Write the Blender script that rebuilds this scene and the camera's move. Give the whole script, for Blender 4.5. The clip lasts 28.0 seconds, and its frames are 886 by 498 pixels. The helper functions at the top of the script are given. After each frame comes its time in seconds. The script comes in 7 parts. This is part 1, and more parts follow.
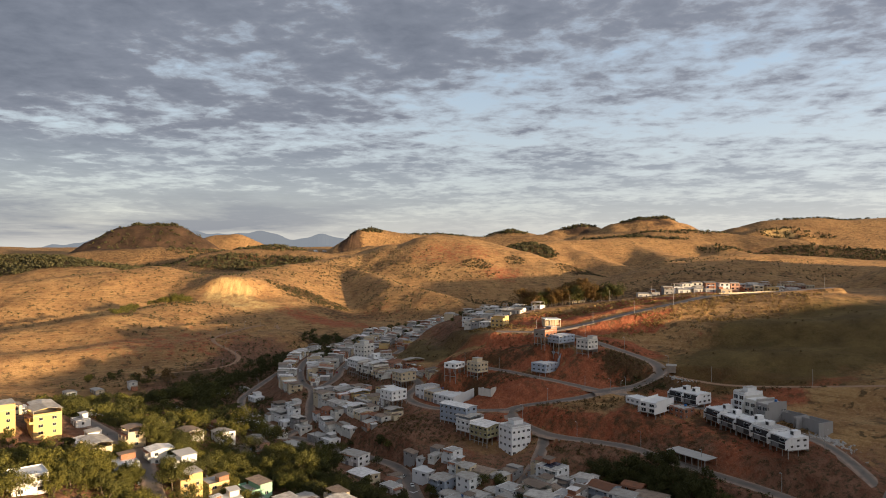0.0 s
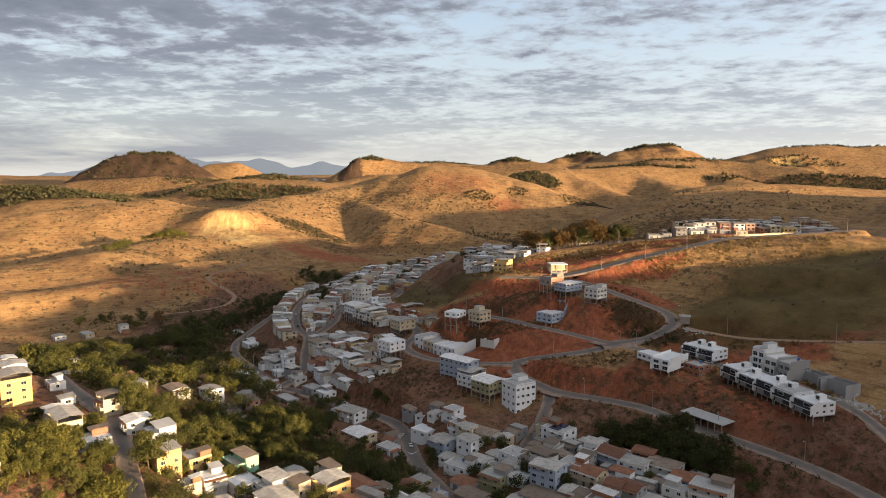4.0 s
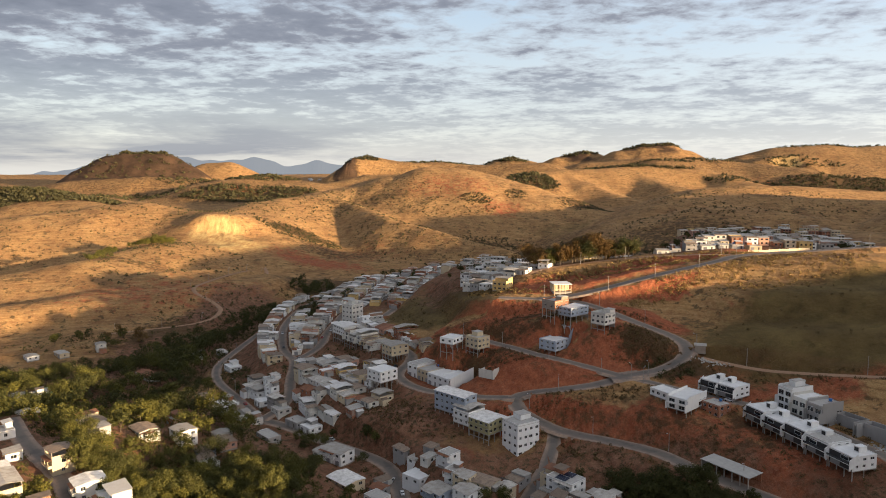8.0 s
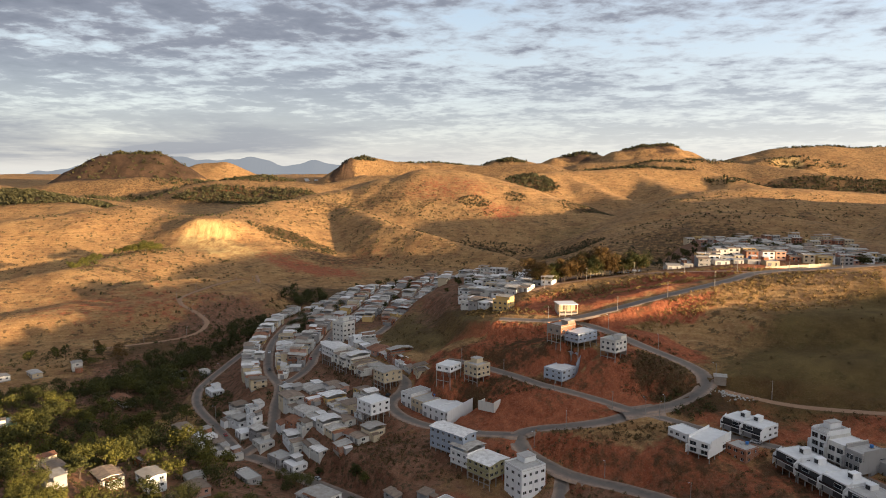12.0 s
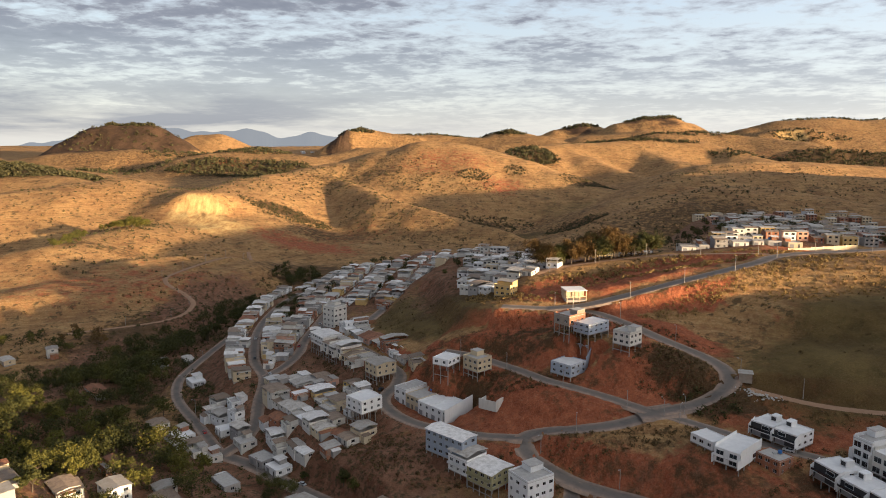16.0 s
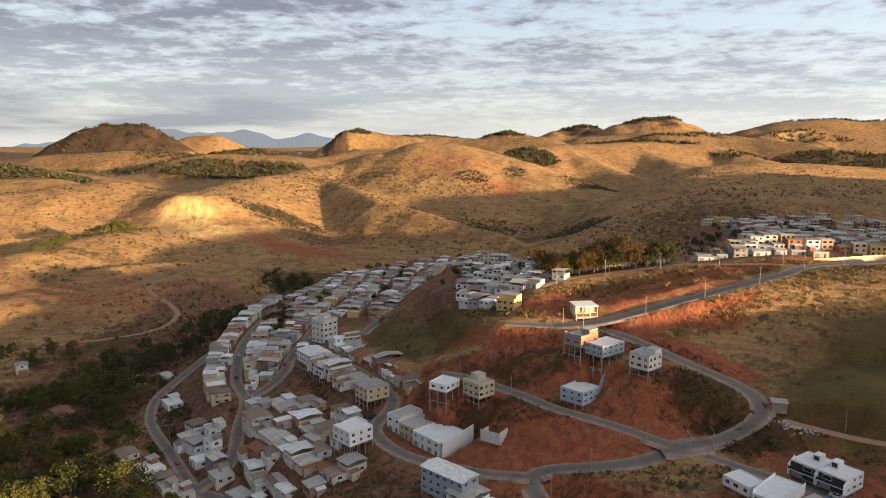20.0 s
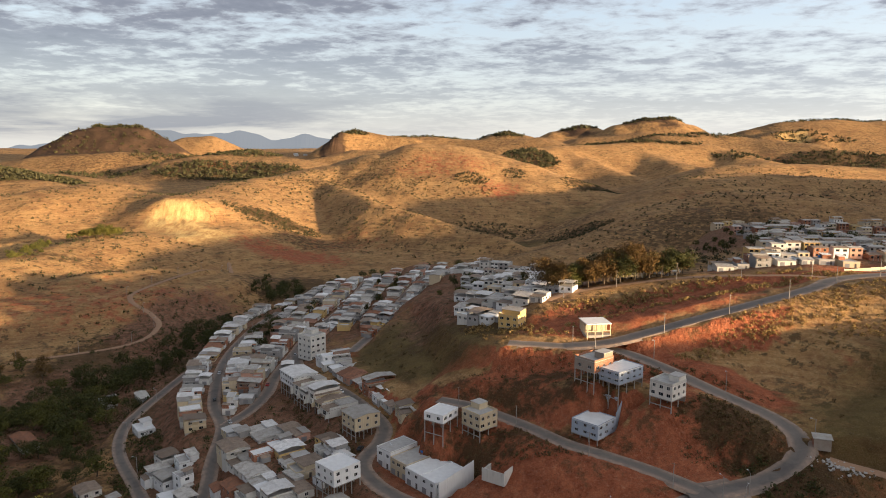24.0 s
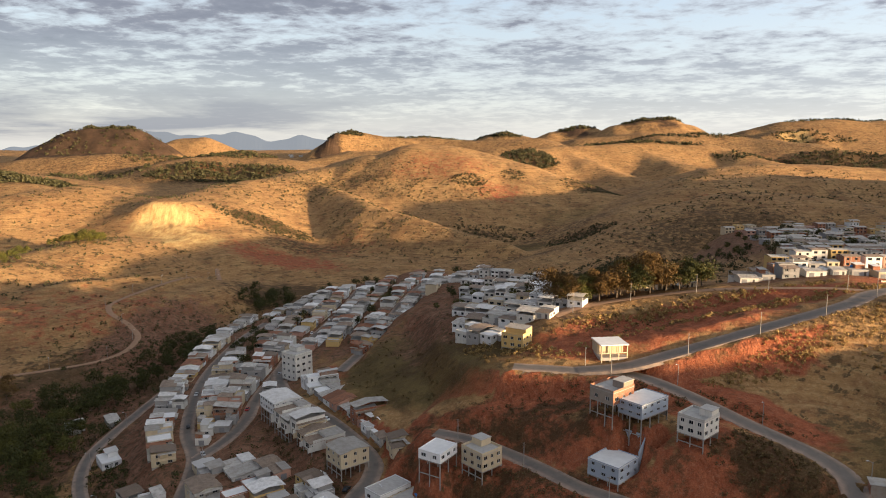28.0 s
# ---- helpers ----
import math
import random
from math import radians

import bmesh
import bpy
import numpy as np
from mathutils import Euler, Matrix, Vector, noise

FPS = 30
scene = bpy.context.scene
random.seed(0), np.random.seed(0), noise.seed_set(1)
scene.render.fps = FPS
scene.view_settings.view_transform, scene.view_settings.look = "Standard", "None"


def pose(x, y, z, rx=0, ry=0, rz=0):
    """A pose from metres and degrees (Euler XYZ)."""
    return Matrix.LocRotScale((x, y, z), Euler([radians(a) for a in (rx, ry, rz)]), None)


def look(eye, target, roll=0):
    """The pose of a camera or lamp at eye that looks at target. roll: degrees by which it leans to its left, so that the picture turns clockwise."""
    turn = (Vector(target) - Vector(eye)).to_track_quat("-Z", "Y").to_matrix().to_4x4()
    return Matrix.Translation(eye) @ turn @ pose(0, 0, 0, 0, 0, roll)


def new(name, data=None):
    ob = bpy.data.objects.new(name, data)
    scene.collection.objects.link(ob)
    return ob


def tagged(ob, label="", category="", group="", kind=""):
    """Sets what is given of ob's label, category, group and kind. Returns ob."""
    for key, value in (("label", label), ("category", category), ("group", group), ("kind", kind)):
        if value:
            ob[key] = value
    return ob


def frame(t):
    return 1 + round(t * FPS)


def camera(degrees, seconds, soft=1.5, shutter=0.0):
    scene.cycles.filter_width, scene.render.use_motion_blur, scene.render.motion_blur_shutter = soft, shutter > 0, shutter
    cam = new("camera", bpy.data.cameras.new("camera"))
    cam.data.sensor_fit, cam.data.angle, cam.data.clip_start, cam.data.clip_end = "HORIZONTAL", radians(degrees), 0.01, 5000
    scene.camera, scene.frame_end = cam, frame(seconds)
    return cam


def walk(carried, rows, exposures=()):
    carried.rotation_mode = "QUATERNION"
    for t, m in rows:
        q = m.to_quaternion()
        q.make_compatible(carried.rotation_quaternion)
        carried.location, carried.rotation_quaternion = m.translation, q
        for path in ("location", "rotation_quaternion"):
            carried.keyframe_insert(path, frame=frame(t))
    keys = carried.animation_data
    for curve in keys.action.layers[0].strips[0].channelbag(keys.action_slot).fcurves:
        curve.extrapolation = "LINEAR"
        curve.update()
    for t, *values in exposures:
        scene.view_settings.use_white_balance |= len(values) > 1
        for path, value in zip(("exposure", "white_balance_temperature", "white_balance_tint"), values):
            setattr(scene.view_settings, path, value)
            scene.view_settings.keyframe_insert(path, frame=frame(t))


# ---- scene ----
cam = camera(64.97, 28.0, soft=1.0)
PATH = [
    (0, 0.00, -0.00, 108.00, 89.923, 0.042, 0.000),
    (0.5, -0.01, 3.32, 109.08, 88.166, 0.001, 0.035),
    (1, 0.01, 6.67, 110.21, 85.779, -0.021, 0.075),
    (1.5, 0.08, 10.10, 111.39, 84.338, -0.033, 0.106),
    (2, 0.17, 13.63, 112.61, 83.880, -0.055, 0.079),
    (2.5, 0.31, 17.29, 113.89, 83.878, -0.039, 0.089),
    (3, 0.50, 21.10, 115.16, 83.869, 0.025, 0.125),
    (3.5, 0.70, 25.04, 116.42, 83.886, 0.104, 0.135),
    (5.5, 1.27, 41.19, 121.36, 83.819, 0.062, 0.094),
    (6, 1.37, 45.28, 122.60, 83.766, 0.043, 0.058),
    (7, 1.56, 53.50, 125.08, 83.709, 0.080, -0.041),
    (8, 1.73, 61.69, 127.56, 83.686, 0.065, -0.128),
    (9, 1.92, 69.77, 129.99, 83.670, 0.060, -0.193),
    (10, 2.13, 77.82, 132.27, 83.656, 0.055, -0.231),
    (11, 2.32, 85.89, 134.18, 83.694, -0.011, -0.266),
    (11.5, 2.41, 89.92, 134.73, 83.697, 0.003, -0.289),
    (12, 2.48, 93.99, 135.00, 83.594, -0.017, -0.301),
    (12.5, 2.54, 98.15, 135.17, 82.452, -0.014, -0.319),
    (14.5, 2.93, 115.11, 135.71, 81.302, -0.001, -0.392),
    (15, 3.03, 119.30, 135.80, 81.304, -0.029, -0.404),
    (16, 3.25, 127.59, 135.97, 81.333, -0.079, -0.405),
    (17, 3.35, 135.82, 136.06, 81.345, -0.073, -0.453),
    (18, 3.40, 144.06, 136.06, 81.383, -0.054, -0.501),
    (19, 3.55, 152.32, 136.10, 81.403, -0.093, -0.518),
    (20, 3.75, 160.60, 136.11, 81.428, -0.090, -0.559),
    (21, 4.04, 168.92, 136.08, 81.479, -0.069, -0.581),
    (21.5, 4.19, 173.10, 136.07, 81.497, -0.058, -0.595),
    (23.5, 4.73, 189.91, 135.99, 81.512, -0.031, -0.686),
    (24, 4.86, 194.09, 135.96, 81.501, -0.028, -0.710),
    (25, 5.05, 202.48, 135.87, 81.517, 0.011, -0.763),
    (26, 5.20, 210.94, 135.77, 81.538, 0.063, -0.827),
    (27, 5.41, 219.40, 135.67, 81.556, 0.084, -0.891),
    (28, 5.61, 227.84, 135.58, 81.580, 0.100, -0.944),
]
walk(cam, [(t, pose(x, y, z, rx, ry, rz)) for t, x, y, z, rx, ry, rz in PATH], [(0, 1.31), (1, 1.42), (2.5, 1.58), (28, 1.64)])

# ---- daylight: low warm sun behind and to the right, broken cloud ----
SUN_SIDE, SUN_UP = radians(60.0), radians(6.8)
to_sun = Vector((math.sin(SUN_SIDE) * math.cos(SUN_UP), -math.cos(SUN_SIDE) * math.cos(SUN_UP), math.sin(SUN_UP)))
sun = new("sun", bpy.data.lights.new("sun", "SUN"))
sun.data.energy, sun.data.angle, sun.data.color = 5.0, radians(0.8), (1.0, 0.72, 0.43)
sun.matrix_world = look((0, 0, 400), Vector((0, 0, 400)) - to_sun)

world = bpy.data.worlds.new("evening_sky")
scene.world = world
world.use_nodes = True
wn, wl = world.node_tree.nodes, world.node_tree.links
wn.clear()


def wnode(kind, **sockets):
    n = wn.new(kind)
    for k, v in sockets.items():
        n.inputs[k].default_value = v
    return n


def wmath(op, a, b=None):
    n = wn.new("ShaderNodeMath")
    n.operation = op
    for i, v in enumerate((a, b)):
        if v is None:
            continue
        if isinstance(v, (int, float)):
            n.inputs[i].default_value = v
        else:
            wl.new(v, n.inputs[i])
    return n.outputs[0]


def wramp(fac, stops):
    n = wn.new("ShaderNodeValToRGB")
    while len(n.color_ramp.elements) < len(stops):
        n.color_ramp.elements.new(0.5)
    for e, (p, c) in zip(n.color_ramp.elements, stops):
        e.position, e.color = p, (*c, 1)
    wl.new(fac, n.inputs[0])
    return n.outputs[0]


def wmix(fac, a, b):
    n = wn.new("ShaderNodeMix")
    n.data_type = "RGBA"
    for sock, v in ((n.inputs[0], fac), (n.inputs[6], a), (n.inputs[7], b)):
        if isinstance(v, tuple):
            sock.default_value = (*v, 1)
        elif isinstance(v, float):
            sock.default_value = v
        else:
            wl.new(v, sock)
    return n.outputs[2]


sky = wn.new("ShaderNodeTexSky")
sky.sky_type, sky.sun_disc = "NISHITA", False
sky.sun_elevation, sky.sun_rotation = SUN_UP, math.pi - SUN_SIDE
way = wn.new("ShaderNodeTexCoord").outputs["Generated"]
sep = wn.new("ShaderNodeSeparateXYZ")
wl.new(way, sep.inputs[0])
up = wmath("MAXIMUM", sep.outputs[2], 0.0)
flat = wmath("ADD", up, 0.10)
layer = wn.new("ShaderNodeCombineXYZ")
wl.new(wmath("DIVIDE", sep.outputs[0], flat), layer.inputs[0])
wl.new(wmath("DIVIDE", sep.outputs[1], flat), layer.inputs[1])


def cloud_noise(scale, stretch, turn, detail, rough, seed):
    m = wn.new("ShaderNodeMapping")
    m.inputs["Rotation"].default_value = (0, 0, radians(turn))
    m.inputs["Scale"].default_value = (scale * stretch, scale, 1)
    m.inputs["Location"].default_value = (seed, seed * 0.7, seed)
    wl.new(layer.outputs[0], m.inputs[0])
    n = wnode("ShaderNodeTexNoise", Scale=1.0, Detail=detail, Roughness=rough, Distortion=0.25)
    wl.new(m.outputs[0], n.inputs["Vector"])
    return n.outputs["Fac"]


broad = cloud_noise(0.34, 0.8, 12, 3.0, 0.5, 3.0)
rolls = cloud_noise(1.5, 0.8, 14, 4.0, 0.55, 7.0)
puffs = cloud_noise(4.0, 1.15, 18, 7.0, 0.58, 11.0)
flecks = cloud_noise(11.0, 0.9, 8, 6.0, 0.62, 17.0)
dens = wmath("ADD", wmath("ADD", wmath("MULTIPLY", broad, 0.40), wmath("MULTIPLY", rolls, 0.34)), wmath("MULTIPLY", puffs, 0.36))
dens = wmath("ADD", dens, wmath("MULTIPLY", wmath("SUBTRACT", flecks, 0.5), 0.22))
dens = wmath("ADD", dens, 0.04)
# the layer is thicker to the left and breaks up to the right
dens = wmath("SUBTRACT", dens, 0.045)
dens = wmath("ADD", dens, wmath("MULTIPLY", sep.outputs[0], -0.10))
cover = wramp(dens, [(0.43, (0, 0, 0)), (0.55, (1, 1, 1))])
shade = wramp(dens, [(0.42, (0.225, 0.225, 0.230)), (0.50, (0.138, 0.144, 0.162)), (0.57, (0.090, 0.098, 0.120)), (0.70, (0.064, 0.071, 0.090))])
clear = wmix(wramp(up, [(0.0, (0, 0, 0)), (0.26, (1, 1, 1))]), (0.222, 0.225, 0.228), (0.138, 0.178, 0.232))
nishita = wnode("ShaderNodeMix", Factor=0.5)
nishita.data_type, nishita.blend_type = "RGBA", "ADD"
nishita.inputs[0].default_value = 0.02
wl.new(clear, nishita.inputs[6])
wl.new(sky.outputs[0], nishita.inputs[7])
# clouds thin out into pale haze at the horizon
thin = wramp(up, [(0.0, (0.0, 0.0, 0.0)), (0.05, (0.35, 0.35, 0.35)), (0.16, (0.95, 0.95, 0.95))])
heap = cloud_noise(0.5, 1.0, 0, 6.0, 0.62, 23.0)
body = wmix(wmath("MULTIPLY", cover, thin), nishita.outputs[2], shade)
left = wramp(wmath("ADD", wmath("MULTIPLY", sep.outputs[0], -1.0), 0.5), [(0.38, (0, 0, 0)), (0.75, (1, 1, 1))])
bank = wmath("MULTIPLY", wramp(up, [(0.004, (0, 0, 0)), (0.022, (1, 1, 1)), (0.055, (0.8, 0.8, 0.8)), (0.085, (0, 0, 0))]), wramp(heap, [(0.40, (0, 0, 0)), (0.58, (1, 1, 1))]))
body = wmix(wmath("MULTIPLY", wmath("MULTIPLY", bank, left), 0.8), body, (0.098, 0.106, 0.126))
# the sky brightens and warms towards the low sun
toward = wn.new("ShaderNodeVectorMath")
toward.operation = "DOT_PRODUCT"
wl.new(way, toward.inputs[0])
toward.inputs[1].default_value = to_sun
glow = wramp(wmath("ADD", wmath("MULTIPLY", toward.outputs["Value"], 0.5), 0.5), [(0.30, (1, 1, 1)), (0.55, (1.16, 1.15, 1.14)), (1.0, (2.7, 2.35, 2.0))])
mult = wn.new("ShaderNodeMix")
mult.data_type, mult.blend_type = "RGBA", "MULTIPLY"
mult.inputs[0].default_value = 1.0
wl.new(body, mult.inputs[6])
wl.new(glow, mult.inputs[7])
back = wnode("ShaderNodeBackground", Strength=1.0)
wl.new(mult.outputs[2], back.inputs[0])
out = wn.new("ShaderNodeOutputWorld")
wl.new(back.outputs[0], out.inputs[0])

# ---- materials ----
class Mat:
    """A node material that is written line by line."""

    def __init__(self, name):
        self.m = bpy.data.materials.new(name)
        self.m.use_nodes = True
        self.n, self.l = self.m.node_tree.nodes, self.m.node_tree.links
        self.b = self.n["Principled BSDF"]
        self.geo = self.n.new("ShaderNodeTexCoord").outputs["Object"]

    def put(self, sock, v):
        if isinstance(v, (int, float)):
            sock.default_value = v
        elif isinstance(v, tuple):
            sock.default_value = (*v, 1) if len(v) == 3 and len(sock.default_value) == 4 else v
        else:
            self.l.new(v, sock)

    def noise(self, scale, detail=4.0, rough=0.55, stretch=(1, 1, 1), where=None):
        m = self.n.new("ShaderNodeMapping")
        m.inputs["Scale"].default_value = stretch
        self.l.new(where or self.geo, m.inputs[0])
        t = self.n.new("ShaderNodeTexNoise")
        t.inputs["Scale"].default_value, t.inputs["Detail"].default_value, t.inputs["Roughness"].default_value = scale, detail, rough
        self.l.new(m.outputs[0], t.inputs["Vector"])
        return t.outputs["Fac"]

    def ramp(self, fac, *stops):
        r = self.n.new("ShaderNodeValToRGB")
        while len(r.color_ramp.elements) < len(stops):
            r.color_ramp.elements.new(0.5)
        for e, (p, c) in zip(r.color_ramp.elements, stops):
            e.position = p
            e.color = (c, c, c, 1) if isinstance(c, (int, float)) else (*c, 1)
        self.l.new(fac, r.inputs[0])
        return r.outputs[0]

    def mix(self, fac, a, b, kind="MIX"):
        x = self.n.new("ShaderNodeMix")
        x.data_type, x.blend_type = "RGBA", kind
        for s, v in ((x.inputs[0], fac), (x.inputs[6], a), (x.inputs[7], b)):
            self.put(s, v)
        return x.outputs[2]

    def math(self, op, a, b):
        x = self.n.new("ShaderNodeMath")
        x.operation = op
        self.put(x.inputs[0], a)
        self.put(x.inputs[1], b)
        return x.outputs[0]

    def attr(self, name):
        a = self.n.new("ShaderNodeAttribute")
        a.attribute_name = name
        s = self.n.new("ShaderNodeSeparateColor")
        self.l.new(a.outputs["Color"], s.inputs[0])
        return [*s.outputs[:3], a.outputs["Alpha"]]

    def random(self):
        return self.n.new("ShaderNodeObjectInfo").outputs["Random"]

    def island(self):
        return self.n.new("ShaderNodeNewGeometry").outputs["Random Per Island"]

    def bump(self, height, strength=0.4, distance=0.1):
        u = self.n.new("ShaderNodeBump")
        u.inputs["Strength"].default_value, u.inputs["Distance"].default_value = strength, distance
        self.l.new(height, u.inputs["Height"])
        self.l.new(u.outputs[0], self.b.inputs["Normal"])

    def done(self, colour, rough=0.85, metal=0.0, spec=0.3):
        self.put(self.b.inputs["Base Color"], colour)
        self.put(self.b.inputs["Roughness"], rough)
        self.b.inputs["Metallic"].default_value = metal
        self.b.inputs["Specular IOR Level"].default_value = spec
        return self.m


def tint(c, k):
    return tuple(min(1.0, v * k) for v in c)


def plaster(name, colour, dirt=0.35):
    """Painted render with rain streaks and grey patches."""
    m = Mat(name)
    streak = m.noise(0.9, 5, 0.6, (1.6, 1.6, 0.25))
    patch = m.noise(0.35, 4, 0.6)
    grime = m.math("MULTIPLY", m.ramp(streak, (0.45, 0.0), (0.75, 1.0)), m.ramp(patch, (0.35, 0.1), (0.7, 1.0)))
    base = m.mix(m.random(), tint(colour, 0.86), tint(colour, 1.06))
    col = m.mix(m.math("MULTIPLY", grime, dirt), base, (0.16, 0.13, 0.11))
    m.bump(m.noise(9, 5), 0.25, 0.02)
    return m.done(col, 0.85)


def sheet(name, colour, worn, rough=0.75, pitch=5.5):
    """Corrugated roofing sheet, weathered in patches."""
    m = Mat(name)
    w = m.n.new("ShaderNodeTexWave")
    w.wave_type, w.bands_direction = "BANDS", "X"
    w.inputs["Scale"].default_value = pitch
    m.l.new(m.geo, w.inputs["Vector"])
    base = m.mix(m.random(), tint(colour, 0.66), tint(colour, 1.22))
    col = m.mix(m.ramp(m.noise(0.5, 6, 0.65), (0.4, 0.0), (0.7, 0.85)), base, worn)
    m.bump(w.outputs["Fac"], 0.5, 0.05)
    return m.done(col, rough)


def plain(name, colour, rough=0.7, metal=0.0, vary=0.2, scale=2.0):
    m = Mat(name)
    col = m.mix(m.noise(scale, 5), tint(colour, 1 - vary), tint(colour, 1 + vary))
    return m.done(col, rough, metal)


WALLS = {
    "white": plaster("white_plaster", (0.74, 0.74, 0.73), 0.3),
    "offwhite": plaster("offwhite_plaster", (0.62, 0.60, 0.55), 0.5),
    "cream": plaster("cream_plaster", (0.58, 0.48, 0.33), 0.4),
    "yellow": plaster("yellow_plaster", (0.58, 0.40, 0.16), 0.4),
    "grey": plaster("grey_render", (0.33, 0.32, 0.31), 0.4),
    "bluegrey": plaster("bluegrey_plaster", (0.34, 0.39, 0.46), 0.25),
    "blue": plaster("blue_plaster", (0.20, 0.32, 0.46), 0.3),
    "green": plaster("green_plaster", (0.25, 0.45, 0.32), 0.35),
    "pink": plaster("salmon_plaster", (0.52, 0.30, 0.22), 0.4),
    "olive": plaster("olive_plaster", (0.34, 0.31, 0.17), 0.3),
}


def brickwork():
    m = Mat("hollow_brick")
    b = m.n.new("ShaderNodeTexBrick")
    b.inputs["Scale"].default_value = 1.0
    b.inputs["Brick Width"].default_value, b.inputs["Row Height"].default_value = 0.30, 0.2
    b.inputs["Mortar Size"].default_value = 0.018
    b.inputs["Color1"].default_value, b.inputs["Color2"].default_value = (0.36, 0.13, 0.06, 1), (0.27, 0.10, 0.05, 1)
    b.inputs["Mortar"].default_value = (0.30, 0.26, 0.22, 1)
    m.l.new(m.geo, b.inputs["Vector"])
    col = m.mix(m.ramp(m.noise(0.7, 5), (0.45, 0.0), (0.7, 0.5)), b.outputs["Color"], (0.22, 0.15, 0.11))
    m.bump(b.outputs["Fac"], 0.3, 0.02)
    return m.done(col, 0.9)


WALLS["brick"] = brickwork()
FIBRE = sheet("fibre_cement_sheet", (0.46, 0.43, 0.385), (0.24, 0.205, 0.17))
BROWN = sheet("brown_aged_sheet", (0.27, 0.20, 0.145), (0.14, 0.105, 0.08))
METAL = sheet("pale_metal_sheet", (0.70, 0.675, 0.64), (0.46, 0.43, 0.39), 0.5)
TILE = sheet("clay_tile", (0.27, 0.115, 0.06), (0.13, 0.07, 0.048), 0.85, 3.4)
SLAB = plain("concrete_slab", (0.40, 0.38, 0.35), 0.9, 0, 0.3, 0.7)
SLABW = plain("whitewashed_slab", (0.68, 0.67, 0.65), 0.85, 0, 0.18, 0.5)
CONC = plain("bare_concrete", (0.30, 0.275, 0.25), 0.9, 0, 0.3, 1.2)
GLASS = Mat("dark_window_glass").done((0.02, 0.025, 0.03), 0.08, 0.0, 0.8)
FRAMES = plain("pale_window_frame", (0.55, 0.55, 0.55), 0.5)
DOORM = plain("dark_metal_door", (0.09, 0.08, 0.075), 0.5, 0.0)
GATE = plain("grey_metal_gate", (0.24, 0.24, 0.25), 0.5, 0.2)
TANK = plain("blue_plastic_tank", (0.03, 0.14, 0.38), 0.5)
DISH = plain("grey_dish", (0.52, 0.52, 0.53), 0.5)
PANEL = plain("solar_glass", (0.018, 0.022, 0.04), 0.15, 0.0, 0.3, 6)
STEEL = plain("galvanised_steel", (0.30, 0.30, 0.31), 0.5, 0.6)
WOOD = plain("weathered_timber", (0.20, 0.13, 0.08), 0.9, 0, 0.35, 3)
POOL = Mat("pool_water").done((0.04, 0.26, 0.42), 0.08, 0, 0.6)


def asphalt():
    m = Mat("worn_asphalt")
    dust = m.attr("edge")[0]
    col = m.mix(m.noise(0.5, 6, 0.65), (0.105, 0.090, 0.078), (0.185, 0.160, 0.138))
    patch = m.ramp(m.noise(0.13, 3), (0.52, 0.0), (0.6, 0.5))
    col = m.mix(patch, col, (0.090, 0.080, 0.072))
    soil = m.math("MULTIPLY", dust, m.ramp(m.noise(0.3, 5, 0.7), (0.3, 0.1), (0.65, 1.0)))
    col = m.mix(soil, col, (0.36, 0.25, 0.18))
    m.bump(m.noise(18, 3), 0.2, 0.01)
    return m.done(col, 0.9)


def dirt():
    m = Mat("dirt_track")
    col = m.mix(m.noise(0.4, 6, 0.6), (0.23, 0.125, 0.07), (0.36, 0.23, 0.145))
    m.bump(m.noise(3, 5), 0.5, 0.06)
    return m.done(col, 0.95)


